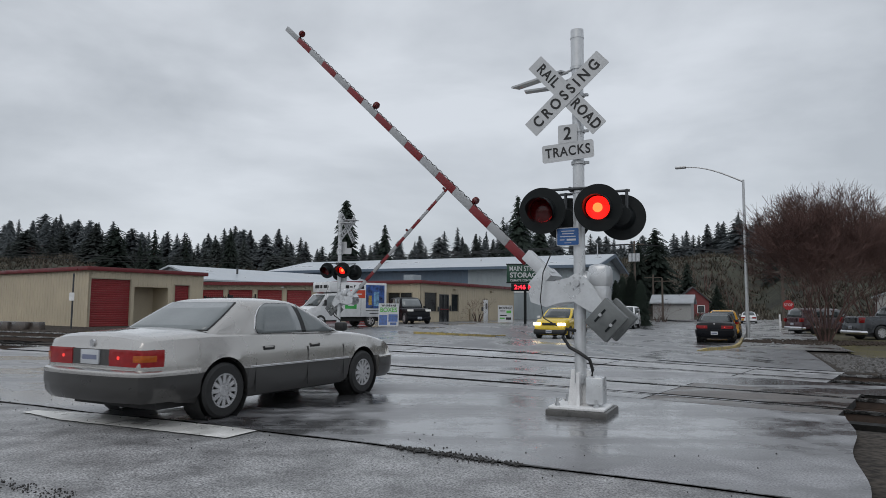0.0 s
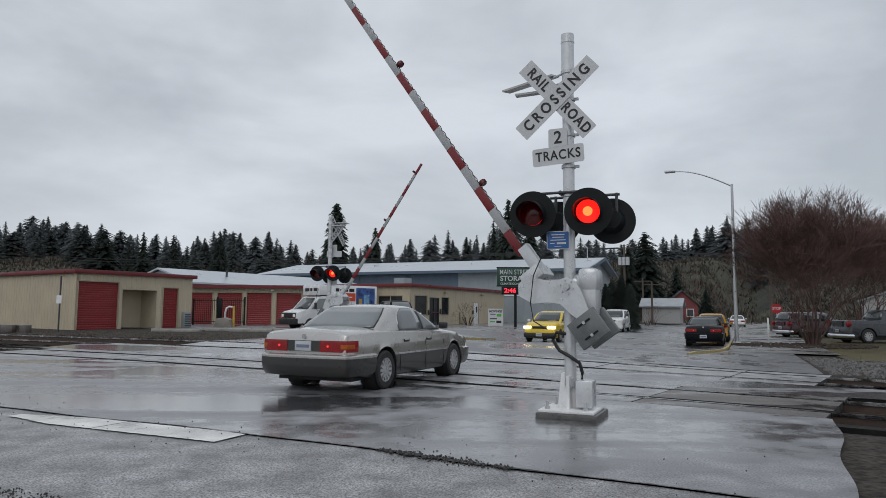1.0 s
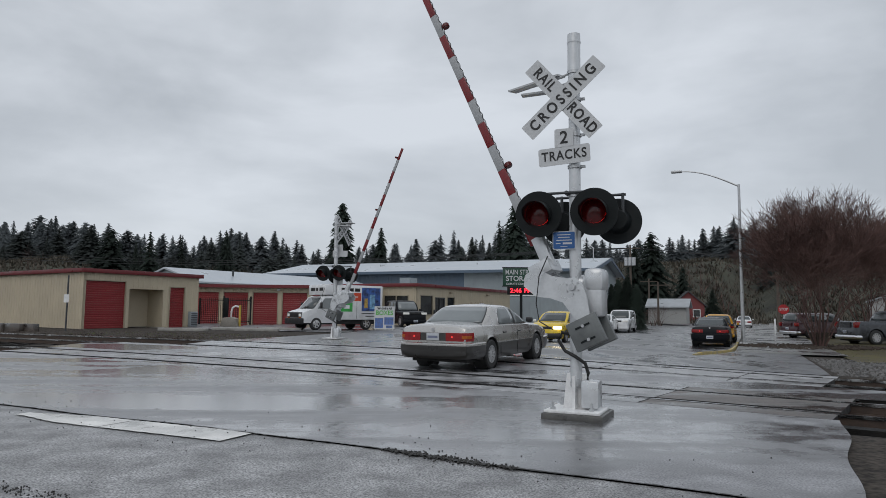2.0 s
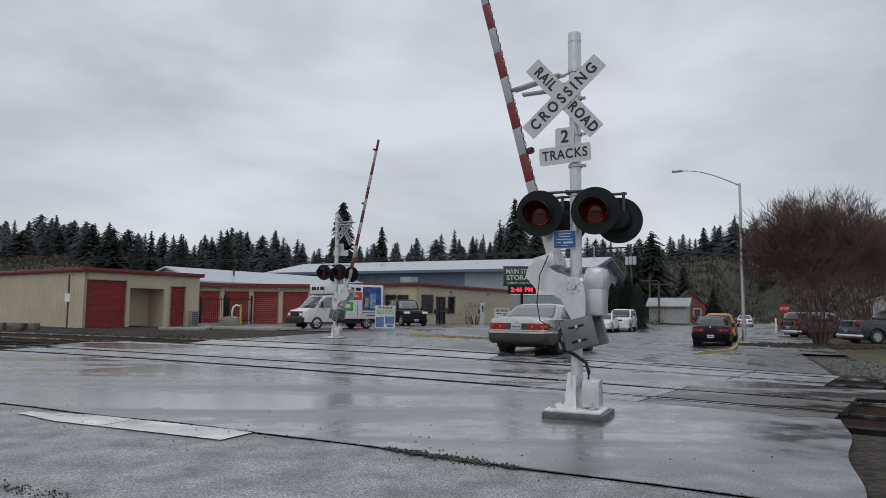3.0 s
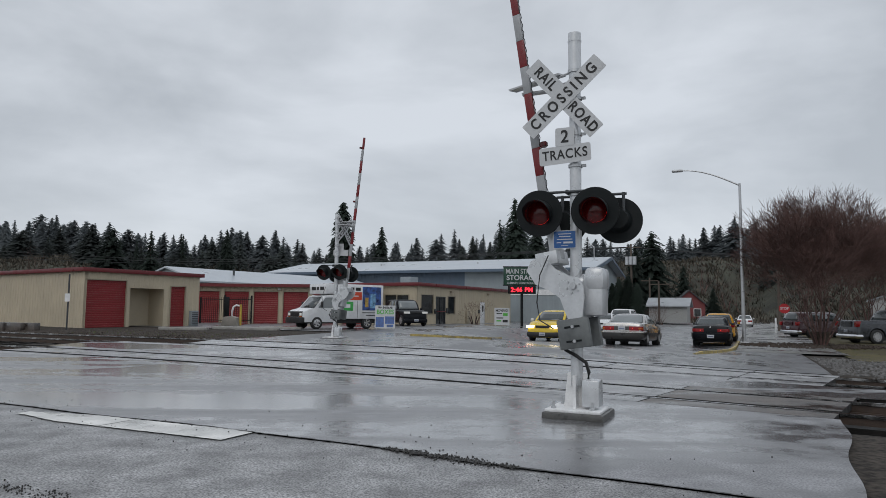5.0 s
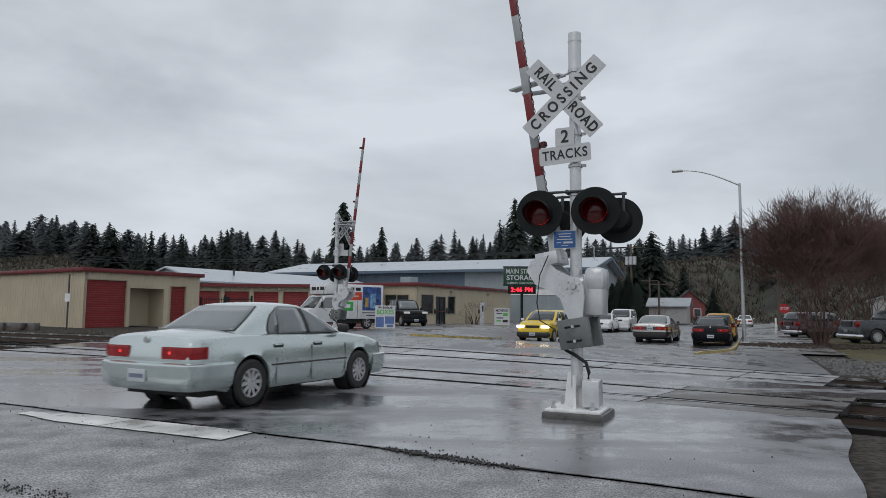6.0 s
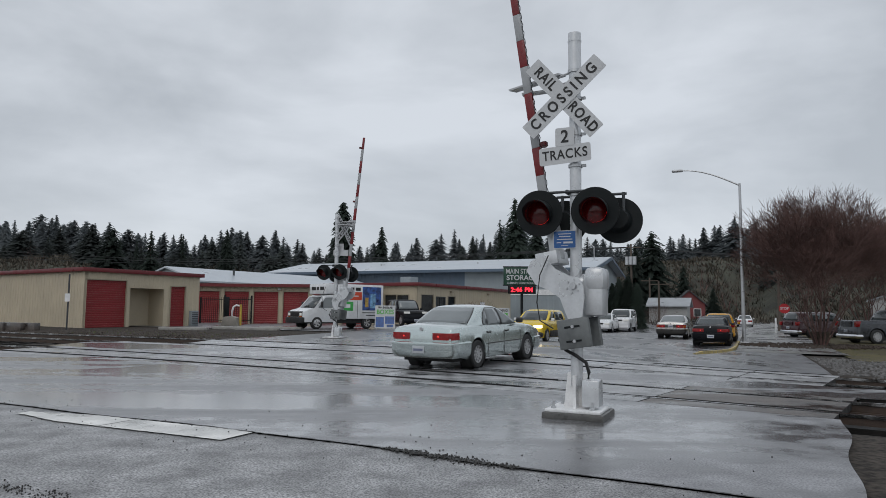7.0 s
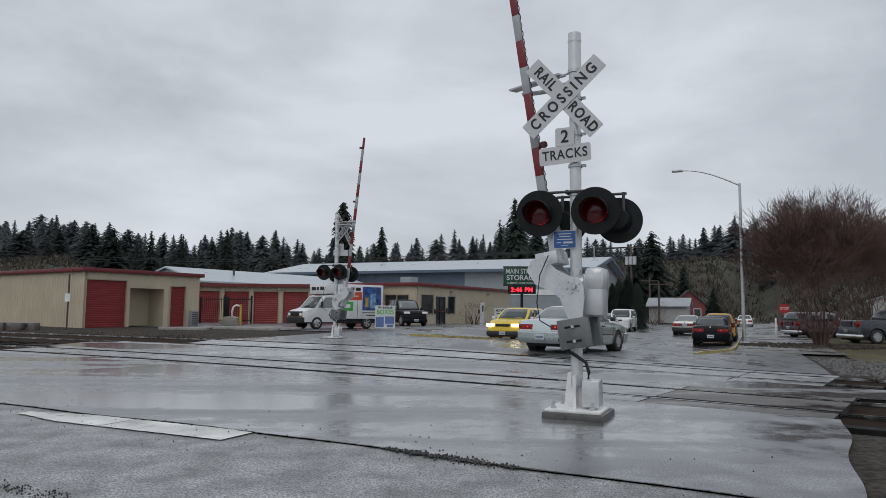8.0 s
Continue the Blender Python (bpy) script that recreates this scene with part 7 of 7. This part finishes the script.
def twig_mesh(name, seed, stems, height, spread, depth, mat, thick, lean=0.35, splits=(2, 3), least=0.004):
    """Bare branches: each limb forks again and again into thinner twigs."""
    r = random.Random(seed)
    verts, faces = [], []

    def limb(a, b, ra, rb):
        q = (b - a).to_track_quat("Z", "Y")
        o = len(verts)
        n = 5 if ra > 0.03 else 3
        for p, rr in ((a, ra), (b, rb)):
            for k in range(n):
                verts.append(p + q @ Vector((rr * math.cos(6.28319 * k / n), rr * math.sin(6.28319 * k / n), 0)))
        for k in range(n):
            faces.append((o + k, o + (k + 1) % n, o + n + (k + 1) % n, o + n + k))

    def grow(p, d, length, rad, left):
        for _ in range(2):
            d = (d + Vector((r.gauss(0, 0.1), r.gauss(0, 0.1), r.gauss(0.03, 0.07)))).normalized()
            q = p + d * length / 2
            limb(p, q, rad, rad * 0.8)
            p, rad = q, rad * 0.8
        if left == 0:
            return
        for _ in range(r.choice(splits)):
            e = (d + Vector((r.gauss(0, 1), r.gauss(0, 1), r.gauss(0, 0.7) + 0.12)) * lean).normalized()
            grow(p, e, length * r.uniform(0.62, 0.86), max(least, rad * r.uniform(0.5, 0.7)), left - 1)
    for k in range(stems):
        a = 6.28319 * k / stems + r.uniform(-0.4, 0.4)
        out = Vector((math.cos(a) * spread * r.uniform(0.4, 1.1), math.sin(a) * spread * r.uniform(0.4, 1.1), 1)).normalized()
        grow(Vector((0.18 * math.cos(a), 0.18 * math.sin(a), -0.1)), out, height * r.uniform(0.26, 0.34), thick * r.uniform(0.7, 1.1), depth)
    me = bpy.data.meshes.new(name)
    me.from_pydata(verts, [], faces)
    me.materials.append(mat)
    return me


def bare_tree(x, y, z, seed, stems, height, spread, depth, thick, label, lean=0.35, splits=(2, 3, 3), least=0.004):
    t = thing("bare_tree", pose(x, y, z), label, "tree")
    o = new("crown", twig_mesh("crown", seed, stems, height, spread, depth, TWIGS, thick, lean, splits, least))
    o.parent = t
    bm = bmesh.new()
    rr = random.Random(seed)
    for k in range(stems):
        a = 6.28319 * k / stems
        tube(bm, [(0.2 * math.cos(a), 0.2 * math.sin(a), -0.25), (0.19 * math.cos(a), 0.19 * math.sin(a), 0.1), (0.3 * math.cos(a) * (1 + spread), 0.3 * math.sin(a) * (1 + spread), 0.7)], [thick * 1.5, thick * 1.15, thick * 0.9], 7)
    part("trunk", bm, BARK, t)
    return t


bare_tree(18.7, 33.8, ground_z(18.7, 33.8), 21, 19, 6.7, 0.42, 6, 0.055, "leafless many-stemmed red-brown tree on the verge", 0.37, (3, 3, 4), 0.007)
bare_tree(26.5, 42.0, ground_z(26.5, 42), 22, 14, 7.6, 0.7, 5, 0.06, "leafless red-brown tree behind the parked trucks", 0.45, (3, 4, 4), 0.01)
for px, d, h, seed in ((805, 135, 10, 31), (1215, 125, 9, 32), (860, 130, 9, 33), (455, 120, 8, 35), (385, 118, 7, 36), (350, 122, 6, 37), (120, 118, 7, 38), (60, 125, 8, 39), (495, 124, 7, 40), (560, 122, 7, 44), (720, 126, 8, 45), (1100, 128, 8, 46), (1180, 135, 7, 47), (1245, 140, 8, 48), (1285, 132, 7, 49), (1310, 138, 8, 50)):
    x, y = along(px, d)
    bare_tree(x, y, hill_z(x, y) - 0.2, seed, 3, h, 0.3, 5, 0.12, "bare winter tree on the slope", 0.4, (2, 3))
for px, d, h, seed in ((1168, 88, 3.0, 41), (1157, 84, 2.6, 42), (840, 56.5, 2.4, 43)):
    x, y = along(px, d)
    bare_tree(x, y, ground_z(x, y) - 0.1, seed, 6, h, 0.5, 4, 0.03, "small brown leafless shrub", 0.4, (2, 3))


def tufts(name, spot, count, seed, size, mat, label, flat=False):
    r = random.Random(seed)
    verts, faces = [], []
    for _ in range(count):
        p = spot(r)
        for _ in range(5):
            a, l = r.random() * 6.28319, r.uniform(0.5, 1.2) * size
            d = Vector((math.cos(a), math.sin(a), 0))
            o = len(verts)
            s = Vector((-d.y, d.x, 0)) * size * 0.09
            verts += [p - s, p + s, p + d * l * 0.6 + Vector((0, 0, l * r.uniform(0.4, 1.0)))]
            faces.append((o, o + 1, o + 2))
    me = bpy.data.meshes.new(name)
    me.from_pydata(verts, [], faces)
    me.materials.append(mat)
    return tagged(new(name, me), label, "grass", kind="stuff")


def slope_spot(r):
    a, d = radians(r.uniform(-42, 42)), r.uniform(112, 228)
    x, y = d * math.sin(a), d * math.cos(a)
    return Vector((x, y, hill_z(x, y) - 0.15))


BRAMBLE = material("bare_bramble", (0.12, 0.105, 0.085), 0.9, vary=0.6, hue=(0.06, 0.058, 0.045), scale=0.15, fine=1.5, bump=0, spec=0.1)
tufts("hill_brush", slope_spot, 14000, 54, 1.7, BRAMBLE, "bare winter brush covering the hillside")


def verge_spot(r):
    p = at(r.uniform(25.5, 42), r.uniform(3.0, 15))
    return p + Vector((0, 0, -0.04))


sheet("verge", lambda u, v: at(between(25.0 + 3 * u, 62, v), between(3.0, 30, u)), 20, 16, MOSS, "mossy brown verge with worn soil", "verge", -0.02)
tufts("verge_grass", verge_spot, 1500, 51, 0.07, GRASS, "short mossy grass and weeds on the verge")
tufts("lot_grass", lambda r: track_point(r.uniform(-20, -8), r.uniform(7.5, 11)) + Vector((0, 0, -0.05)), 220, 52, 0.08, GRASS, "rough weeds along the track bank")
tufts("island_grass", lambda r: at(r.uniform(26.6, 28.6), r.uniform(-13.2, -11.6)), 350, 53, 0.06, GRASS, "thin grass on the kerbed island")


def bark_spot(r):
    a, q = r.random() * 6.28319, 2.6 * math.sqrt(r.random())
    x, y = 17.9 + q * math.cos(a) * 1.3, 33.2 + q * math.sin(a)
    return Vector((x, y, ground_z(x, y) + 0.03))


stones("leaf_litter", bark_spot, 900, 61, "brown leaf litter under the bare tree", (0.03, 0.09), BARK)
# ---- street furniture and small things ----
GREEN_SIGN = material("dark_green_sign_face", (0.012, 0.06, 0.035), 0.4, vary=0.15, bump=0)
LED_RED = material("lit_red_led", (1.0, 0.02, 0.04), 0.5, vary=0.0, emit=2.2, bump=0)
STOP_RED = material("stop_sign_red", (0.4, 0.02, 0.025), 0.4, vary=0.1, bump=0)
GREEN_INK = material("bright_green_ink", (0.08, 0.4, 0.05), 0.5, vary=0.1, bump=0)
BLUE_INK = material("blue_print", (0.05, 0.12, 0.35), 0.5, vary=0.7, hue=(0.3, 0.32, 0.36), scale=8, fine=20, bump=0)
POLE_WOOD = material("weathered_pole_wood", (0.1, 0.08, 0.065), 0.8, vary=0.3, stretch=(4, 4, 0.4), bump=0.4)
BOLLARD_YELLOW = material("faded_yellow_paint", (0.55, 0.38, 0.06), 0.5, vary=0.25)


def street_lamp(x, y, height, reach, label, thick=0.085):
    t = thing("street_lamp", pose(x, y, ground_z(x, y) + 0.06, 0, 0, -PSI), label, "street lamp")
    bm = bmesh.new()
    rod(bm, (0, 0, 0.04), (0, 0, height), thick * 1.2, thick * 0.75, 14)
    part("pole", bm, GALV, t)
    bm = bmesh.new()
    block(bm, (-0.2, -0.2, -0.12), (0.2, 0.2, 0.05), bevel=0.02)
    part("base", bm, GALV, t)
    bm = bmesh.new()
    pts = [(-reach * k / 8, 0, height - 0.1 + 1.0 * math.sin(min(1, k / 8 * 1.0) * 1.5708)) for k in range(9)]
    tube(bm, pts, [0.045 - 0.002 * k for k in range(9)], 8)
    part("arm", bm, GALV, t)
    bm = bmesh.new()
    block(bm, (-reach - 0.5, -0.14, height + 0.84), (-reach + 0.08, 0.14, height + 0.97), bevel=0.05)
    part("lamp_head", bm, GALV, t)
    return t


street_lamp(15.65, 35.4, 8.35, 2.9, "tall galvanised street lamp with a curved arm")
street_lamp(17.0, 76.0, 8.4, 1.6, "far galvanised street lamp behind the signal", 0.07)


def kerb_line(name, pts, mat, label, height=0.09, width=0.13):
    bm = bmesh.new()
    prev = None
    for i, p in enumerate(pts):
        p = Vector(p)
        a, b = Vector(pts[max(0, i - 1)]), Vector(pts[min(len(pts) - 1, i + 1)])
        d = (b - a).normalized()
        s = Vector((-d.y, d.x, 0)) * width / 2
        ring = [bm.verts.new(p - s + Vector((0, 0, -0.1))), bm.verts.new(p + s + Vector((0, 0, -0.1))), bm.verts.new(p + s * 0.85 + Vector((0, 0, height))), bm.verts.new(p - s * 0.85 + Vector((0, 0, height)))]
        if prev:
            for j in range(4):
                bm.faces.new((prev[j], prev[(j + 1) % 4], ring[(j + 1) % 4], ring[j]))
        else:
            bm.faces.new(ring)
        prev = ring
    bm.faces.new(prev[::-1])
    single(name, bm, mat, label, "kerb", kind="structure")


kerb_line("kerb_yellow", [at(23.8, -1.75, -0.05), at(24.6, -1.6), at(26.5, -1.2), at(29, -0.85), at(33, -0.75), at(40, -0.74)], YELLOW_KERB, "worn yellow painted kerb beside the street")
kerb_line("kerb", [at(40 + 6 * k, -0.74) for k in range(30)], KERB, "grey concrete kerb along the street")
kerb_line("kerb_island", [at(25.7, -13.2), at(26.3, -12.3), at(27.2, -11.55), at(28.5, -11.1), at(30.0, -10.95), at(31.5, -11.2)], YELLOW_KERB, "yellow kerb of the driveway island")
kerb_line("kerb_far", [at(46 + 6 * k, -11.7) for k in range(30)], KERB, "grey kerb on the far side of the street")
for s in (52.0, 53.4):
    kerb_line("crossing_mark", [at(s, -1.0 - 0.8 * k) for k in range(3)], YELLOW_KERB, "yellow tactile kerb ramp", 0.07, 0.7)


def main_sign():
    x, y = along(924, 49)
    t = thing("roadside_sign", Matrix.Translation((x, y, ground_z(x, y) - 0.05)) @ pose(0, 0, 0, 0, 0, -5), "green storage business sign with a red LED board", "sign")
    bm = bmesh.new()
    rod(bm, (0, 0, 0), (0, 0, 2.9), 0.1, seg=14)
    part("post", bm, BLACK, t)
    bm = bmesh.new()
    block(bm, (-1.32, -0.18, 2.98), (1.32, 0.18, 4.3), bevel=0.03)
    cab = part("cabinet", bm, GREEN_SIGN, t)
    bm = bmesh.new()
    block(bm, (-1.36, -0.2, 4.27), (1.36, 0.2, 4.34))
    block(bm, (-1.36, -0.2, 2.94), (1.36, 0.2, 3.0))
    part("rim", bm, BLACK, t)
    for txt, size, z, sq, bold in (("MAIN STREET", 0.5, 3.96, 0.76, 0.002), ("STORAGE", 0.5, 3.5, 1.0, 0.012), ("CLIMATE CONTROLLED", 0.2, 3.13, 1.0, 0.004)):
        writing(txt, size, SIGN_WHITE, t, pose(0, -0.187, z), 1.0, 0.003, sq, bold)
    bm = bmesh.new()
    block(bm, (-1.0, -0.16, 2.36), (1.0, 0.16, 2.92), bevel=0.02)
    part("led_board", bm, BLACK, t)
    writing("2:46 PM", 0.44, LED_RED, t, pose(0, -0.166, 2.64), 1.1, 0.003, 1.0, 0.012)


main_sign()


def leaning_sign(x, y, turn, w, h, label, lines, name="board_sign"):
    t = thing(name, Matrix.Translation((x, y, ground_z(x, y) - 0.0)) @ pose(0, 0, 0, -6, 0, turn), label, "sign")
    bm = bmesh.new()
    plate(bm, rounded(w, h, 0.02), 0.03)
    b = part("board", bm, SIGN_WHITE, t)
    b.matrix_basis = pose(0, 0, h / 2 + 0.05)
    for sx in (-1, 1):
        bm = bmesh.new()
        block(bm, (sx * w * 0.42 - 0.03, 0.03, 0), (sx * w * 0.42 + 0.03, 0.09, h * 0.8))
        part("stand", bm, GALV, t)
    for kind, *v in lines:
        if kind == "text":
            txt, size, z, mat, sq = v
            writing(txt, size, mat, t, pose(0, -0.003, z), 1.0, 0.002, sq, 0.008)
        else:
            x0, x1, z0, z1, mat = v
            bm = bmesh.new()
            block(bm, (x0, -0.004, z0), (x1, 0.0, z1))
            part("print", bm, mat, t)
    return t


x, y = along(683, 36.8)
leaning_sign(x, y, -2, 1.1, 1.24, "white board sign that offers boxes in green letters", [("text", "We Sell It All", 0.15, 1.17, SIGN_BLACK, 0.95), ("text", "BOXES", 0.34, 0.93, GREEN_INK, 0.9), ("block", -0.5, -0.06, 0.12, 0.66, BLUE_INK), ("block", 0.0, 0.5, 0.3, 0.7, BLUE_INK), ("block", 0.1, 0.44, 0.12, 0.26, BLUE_INK)])
x, y = along(889, 50)
leaning_sign(x, y, -6, 1.1, 1.25, "white price board on the storage lot", [("text", "MOVING?", 0.24, 1.1, SIGN_BLACK, 0.9), ("block", -0.4, 0.0, 0.86, 0.92, SIGN_BLACK), ("block", 0.08, 0.42, 0.72, 0.92, GREEN_INK), ("block", -0.4, 0.1, 0.52, 0.6, SIGN_BLACK), ("block", -0.4, -0.05, 0.3, 0.4, GREEN_INK), ("block", 0.05, 0.42, 0.24, 0.42, SIGN_BLACK)])


def post_sign(x, y, name, label, h, faces, mat=GALV, r=0.035):
    t = thing(name, Matrix.Translation((x, y, ground_z(x, y) - 0.06)) @ pose(0, 0, 0, 0, 0, -PSI), label, "sign")
    bm = bmesh.new()
    rod(bm, (0, 0, 0), (0, 0, h), r, seg=8)
    part("post", bm, mat, t)
    for outline, z, m, txt, size in faces:
        bm = bmesh.new()
        plate(bm, outline, 0.01)
        p = part("sign_plate", bm, m, t)
        p.matrix_basis = pose(0, -0.06, z)
        if txt:
            writing(txt, size, SIGN_WHITE, t, pose(0, -0.064, z), 1.0, 0.002, 0.9, 0.006)
    return t


octagon = [(0.4 * math.cos(radians(22.5 + 45 * k)) / math.cos(radians(22.5)), 0.4 * math.sin(radians(22.5 + 45 * k)) / math.cos(radians(22.5))) for k in range(8)]
x, y = along(1387, 57)
post_sign(x, y, "stop_sign", "red octagonal stop sign on a steel post", 2.4, [(octagon, 2.1, STOP_RED, "STOP", 0.3)])
x, y = along(124, 33.5)
post_sign(x, y, "track_marker", "thin dark trackside post with a small white box", 2.75, [(rounded(0.36, 0.4, 0.05), 1.6, WHITE_PAINT, "", 0)], DARK_STEEL, 0.04)
x, y = along(1371, 56)
t = thing("marker_post", pose(x, y, ground_z(x, y) - 0.05), "white plastic marker post on the sidewalk", "post")
bm = bmesh.new()
block(bm, (-0.06, -0.06, 0), (0.05, 0.05, 1.3), bevel=0.02)
part("post", bm, WHITE_PAINT, t)


def utility_pole(px, d, top_y, arms=1, transformer=False):
    x, y = along(px, d)
    z = ground_z(x, y) - 0.2
    h = EYE_Z + (551 + 0.0105 * (px - 784) - top_y) / 1200 * d - z
    t = thing("utility_pole", pose(x, y, z, 0, 0, -PSI), "weathered wooden utility pole" + (" with grey transformers" if transformer else ""), "utility pole", "utility poles")
    bm = bmesh.new()
    rod(bm, (0, 0, 0), (0, 0, h), 0.17, 0.11, 10)
    part("pole", bm, POLE_WOOD, t)
    for k in range(arms):
        bm = bmesh.new()
        block(bm, (-1.2, -0.06, h - 0.5 - k * 0.9), (1.2, 0.06, h - 0.38 - k * 0.9))
        part("crossarm", bm, POLE_WOOD, t)
    if transformer:
        for sx in (-0.45, 0.45, 0.0):
            bm = bmesh.new()
            rod(bm, (sx, -0.35, h - 2.6), (sx, -0.35, h - 1.6), 0.24, seg=14)
            part("transformer", bm, GALV, t)
    return Vector((x, y, z + h - 0.4))


tops = [utility_pole(1118, 84, 432, 1, True), utility_pole(1150, 98, 492), utility_pole(1166, 92, 498), utility_pole(1323, 150, 526), utility_pole(1334, 190, 540), utility_pole(1378, 62, 480)]


def wire(name, a, b, sag, r=0.014):
    bm = bmesh.new()
    a, b = Vector(a), Vector(b)
    tube(bm, [between(a, b, k / 14) - Vector((0, 0, sag * math.sin(math.pi * k / 14))) for k in range(15)], r, 4)
    single(name, bm, CABLE, "black overhead wire between utility poles", "wire", group="overhead wires")


far_left = Vector((*along(-150, 130), 13.0))
for k in range(3):
    wire("overhead_wire", tops[0] + Vector((-0.8 + 0.8 * k, 0, 0)), far_left + Vector((k, 0, -0.7 * k)), 2.2, 0.035)
    wire("overhead_wire", tops[0] + Vector((-0.8 + 0.8 * k, 0, 0)), Vector((*along(1700, 100), 11.6 - 0.5 * k)), 1.2, 0.03)

# yard fence, bollards and barrier blocks at the storage yard
fence = thing("yard_fence", Matrix.Translation((*along(358, 47.5), ground_z(*along(358, 47.5)))) @ pose(0, 0, 0, 0, 0, -4), "black metal picket fence with a gate", "fence")
picket = bmesh.new()
block(picket, (-0.012, -0.012, 0), (0.012, 0.012, 1.75))
picket = mesh_of("picket", picket, BLACK)
for i in range(27):
    o = new("picket", picket)
    o.parent, o.location = fence, (i * 0.135, 0, 0.08)
for z in (0.2, 1.65):
    bm = bmesh.new()
    block(bm, (-0.05, -0.02, z), (3.6, 0.02, z + 0.05))
    part("rail", bm, BLACK, fence)
for x in (0.0, 1.72, 3.62):
    bm = bmesh.new()
    block(bm, (x - 0.05, -0.05, 0), (x + 0.05, 0.05, 1.95 if x else 1.8))
    part("post", bm, BLACK, fence)
bm = bmesh.new()
block(bm, (1.75, -0.1, 0.5), (2.05, 0.05, 1.85), bevel=0.02)
part("keypad_panel", bm, BLACK, fence)
for px, h, hook in ((421, 1.25, True), (429, 1.35, False)):
    x, y = along(px, 43)
    t = thing("bollard", pose(x, y, ground_z(x, y) - 0.05), "yellow-banded white steel bollard", "bollard", "bollards")
    bm = bmesh.new()
    if hook:
        tube(bm, [(-0.25, 0, 0.0), (-0.25, 0, h - 0.3), (-0.18, 0, h - 0.05), (0.0, 0, h + 0.05), (0.2, 0, h)], 0.06, 10)
        part("post", bm, WHITE_PAINT, t)
    else:
        rod(bm, (0, 0, 0), (0, 0, h), 0.07, seg=12)
        part("post", bm, BOLLARD_YELLOW, t)
x, y = along(409, 42.5)
bm = bmesh.new()
plate(bm, [(-0.55, 0), (0.55, 0), (0.42, 0.5), (0.1, 0.62), (-0.4, 0.55)], 0.8, bevel=0.04)
single("boulder", bm, CONCRETE, "low concrete planter block by the yard gate", "concrete block", Matrix.Translation((x, y, ground_z(x, y) - 0.05)))
for px, d, l in ((330, 34.0, 2.6), (420, 35.5, 2.4), (500, 36.5, 2.4), (460, 34.5, 2.3)):
    x, y = along(px, d)
    bm = bmesh.new()
    block(bm, (-l / 2, -0.12, 0), (l / 2, 0.12, 0.16), bevel=0.03)
    single("parking_stop", bm, KERB, "grey concrete parking stop on the yard's edge", "parking stop", Matrix.Translation((x, y, ground_z(x, y) - 0.06)) @ pose(0, 0, 0, 0, 0, -8), group="parking stops")
# made-up dark blocks stand in for the stained concrete foundation wall
for px, d, w in ((28, 33.2, 2.0), (60, 32.8, 1.2), (5, 33.6, 1.2)):
    x, y = along(px, d)
    bm = bmesh.new()
    block(bm, (-w / 2, -0.15, 0), (w / 2, 0.15, 0.42), bevel=0.03)
    single("foundation_stand_in", bm, TIMBER, "dark blocks beside the far track, in place of a stained concrete foundation wall", "timber block", Matrix.Translation((x, y, ground_z(x, y) - 0.1)) @ pose(0, 0, 0, 0, 0, -30), group="timber blocks")


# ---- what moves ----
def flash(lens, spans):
    """Imitates flashing: turns the added disc's glowing side to the road in each span of seconds, by half a turn within
    a tenth of a second.
    """
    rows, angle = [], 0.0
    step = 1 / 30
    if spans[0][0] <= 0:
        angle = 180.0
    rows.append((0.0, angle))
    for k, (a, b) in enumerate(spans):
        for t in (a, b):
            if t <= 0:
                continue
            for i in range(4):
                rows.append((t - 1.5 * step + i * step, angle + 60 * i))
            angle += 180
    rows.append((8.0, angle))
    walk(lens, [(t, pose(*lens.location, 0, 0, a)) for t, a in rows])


def motions():
    near = [(0, 42.8), (0.5, 48.5), (1, 54.1), (1.5, 59.5), (2.2, 67), (2.8, 73), (3.2, 77.8), (3.5, 81), (4.0, 82.4), (4.5, 80.9), (5.3, 81.4), (6.0, 81), (6.5, 81), (7, 81.3), (7.5, 81), (8, 81.1)]
    walk(near_arm, [(t, pose(*NEAR_PIVOT, 0, -a, 148.5)) for t, a in near])
    far = [(0, 43), (0.5, 49), (1, 54.5), (1.5, 60), (2.2, 68.5), (2.8, 74.7), (3.5, 82.4), (4.0, 84.8), (4.5, 84), (5.3, 83), (6, 83.2), (6.5, 84), (7, 83.3), (7.5, 83.8), (8, 83.2)]
    walk(far_arm, [(t, pose(*FAR_PIVOT, 0, -a, -28.5)) for t, a in far])
    drive()
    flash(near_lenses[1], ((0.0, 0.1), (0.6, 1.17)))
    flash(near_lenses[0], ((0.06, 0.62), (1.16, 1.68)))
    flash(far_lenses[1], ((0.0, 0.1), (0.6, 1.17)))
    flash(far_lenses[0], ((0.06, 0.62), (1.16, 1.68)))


motions()
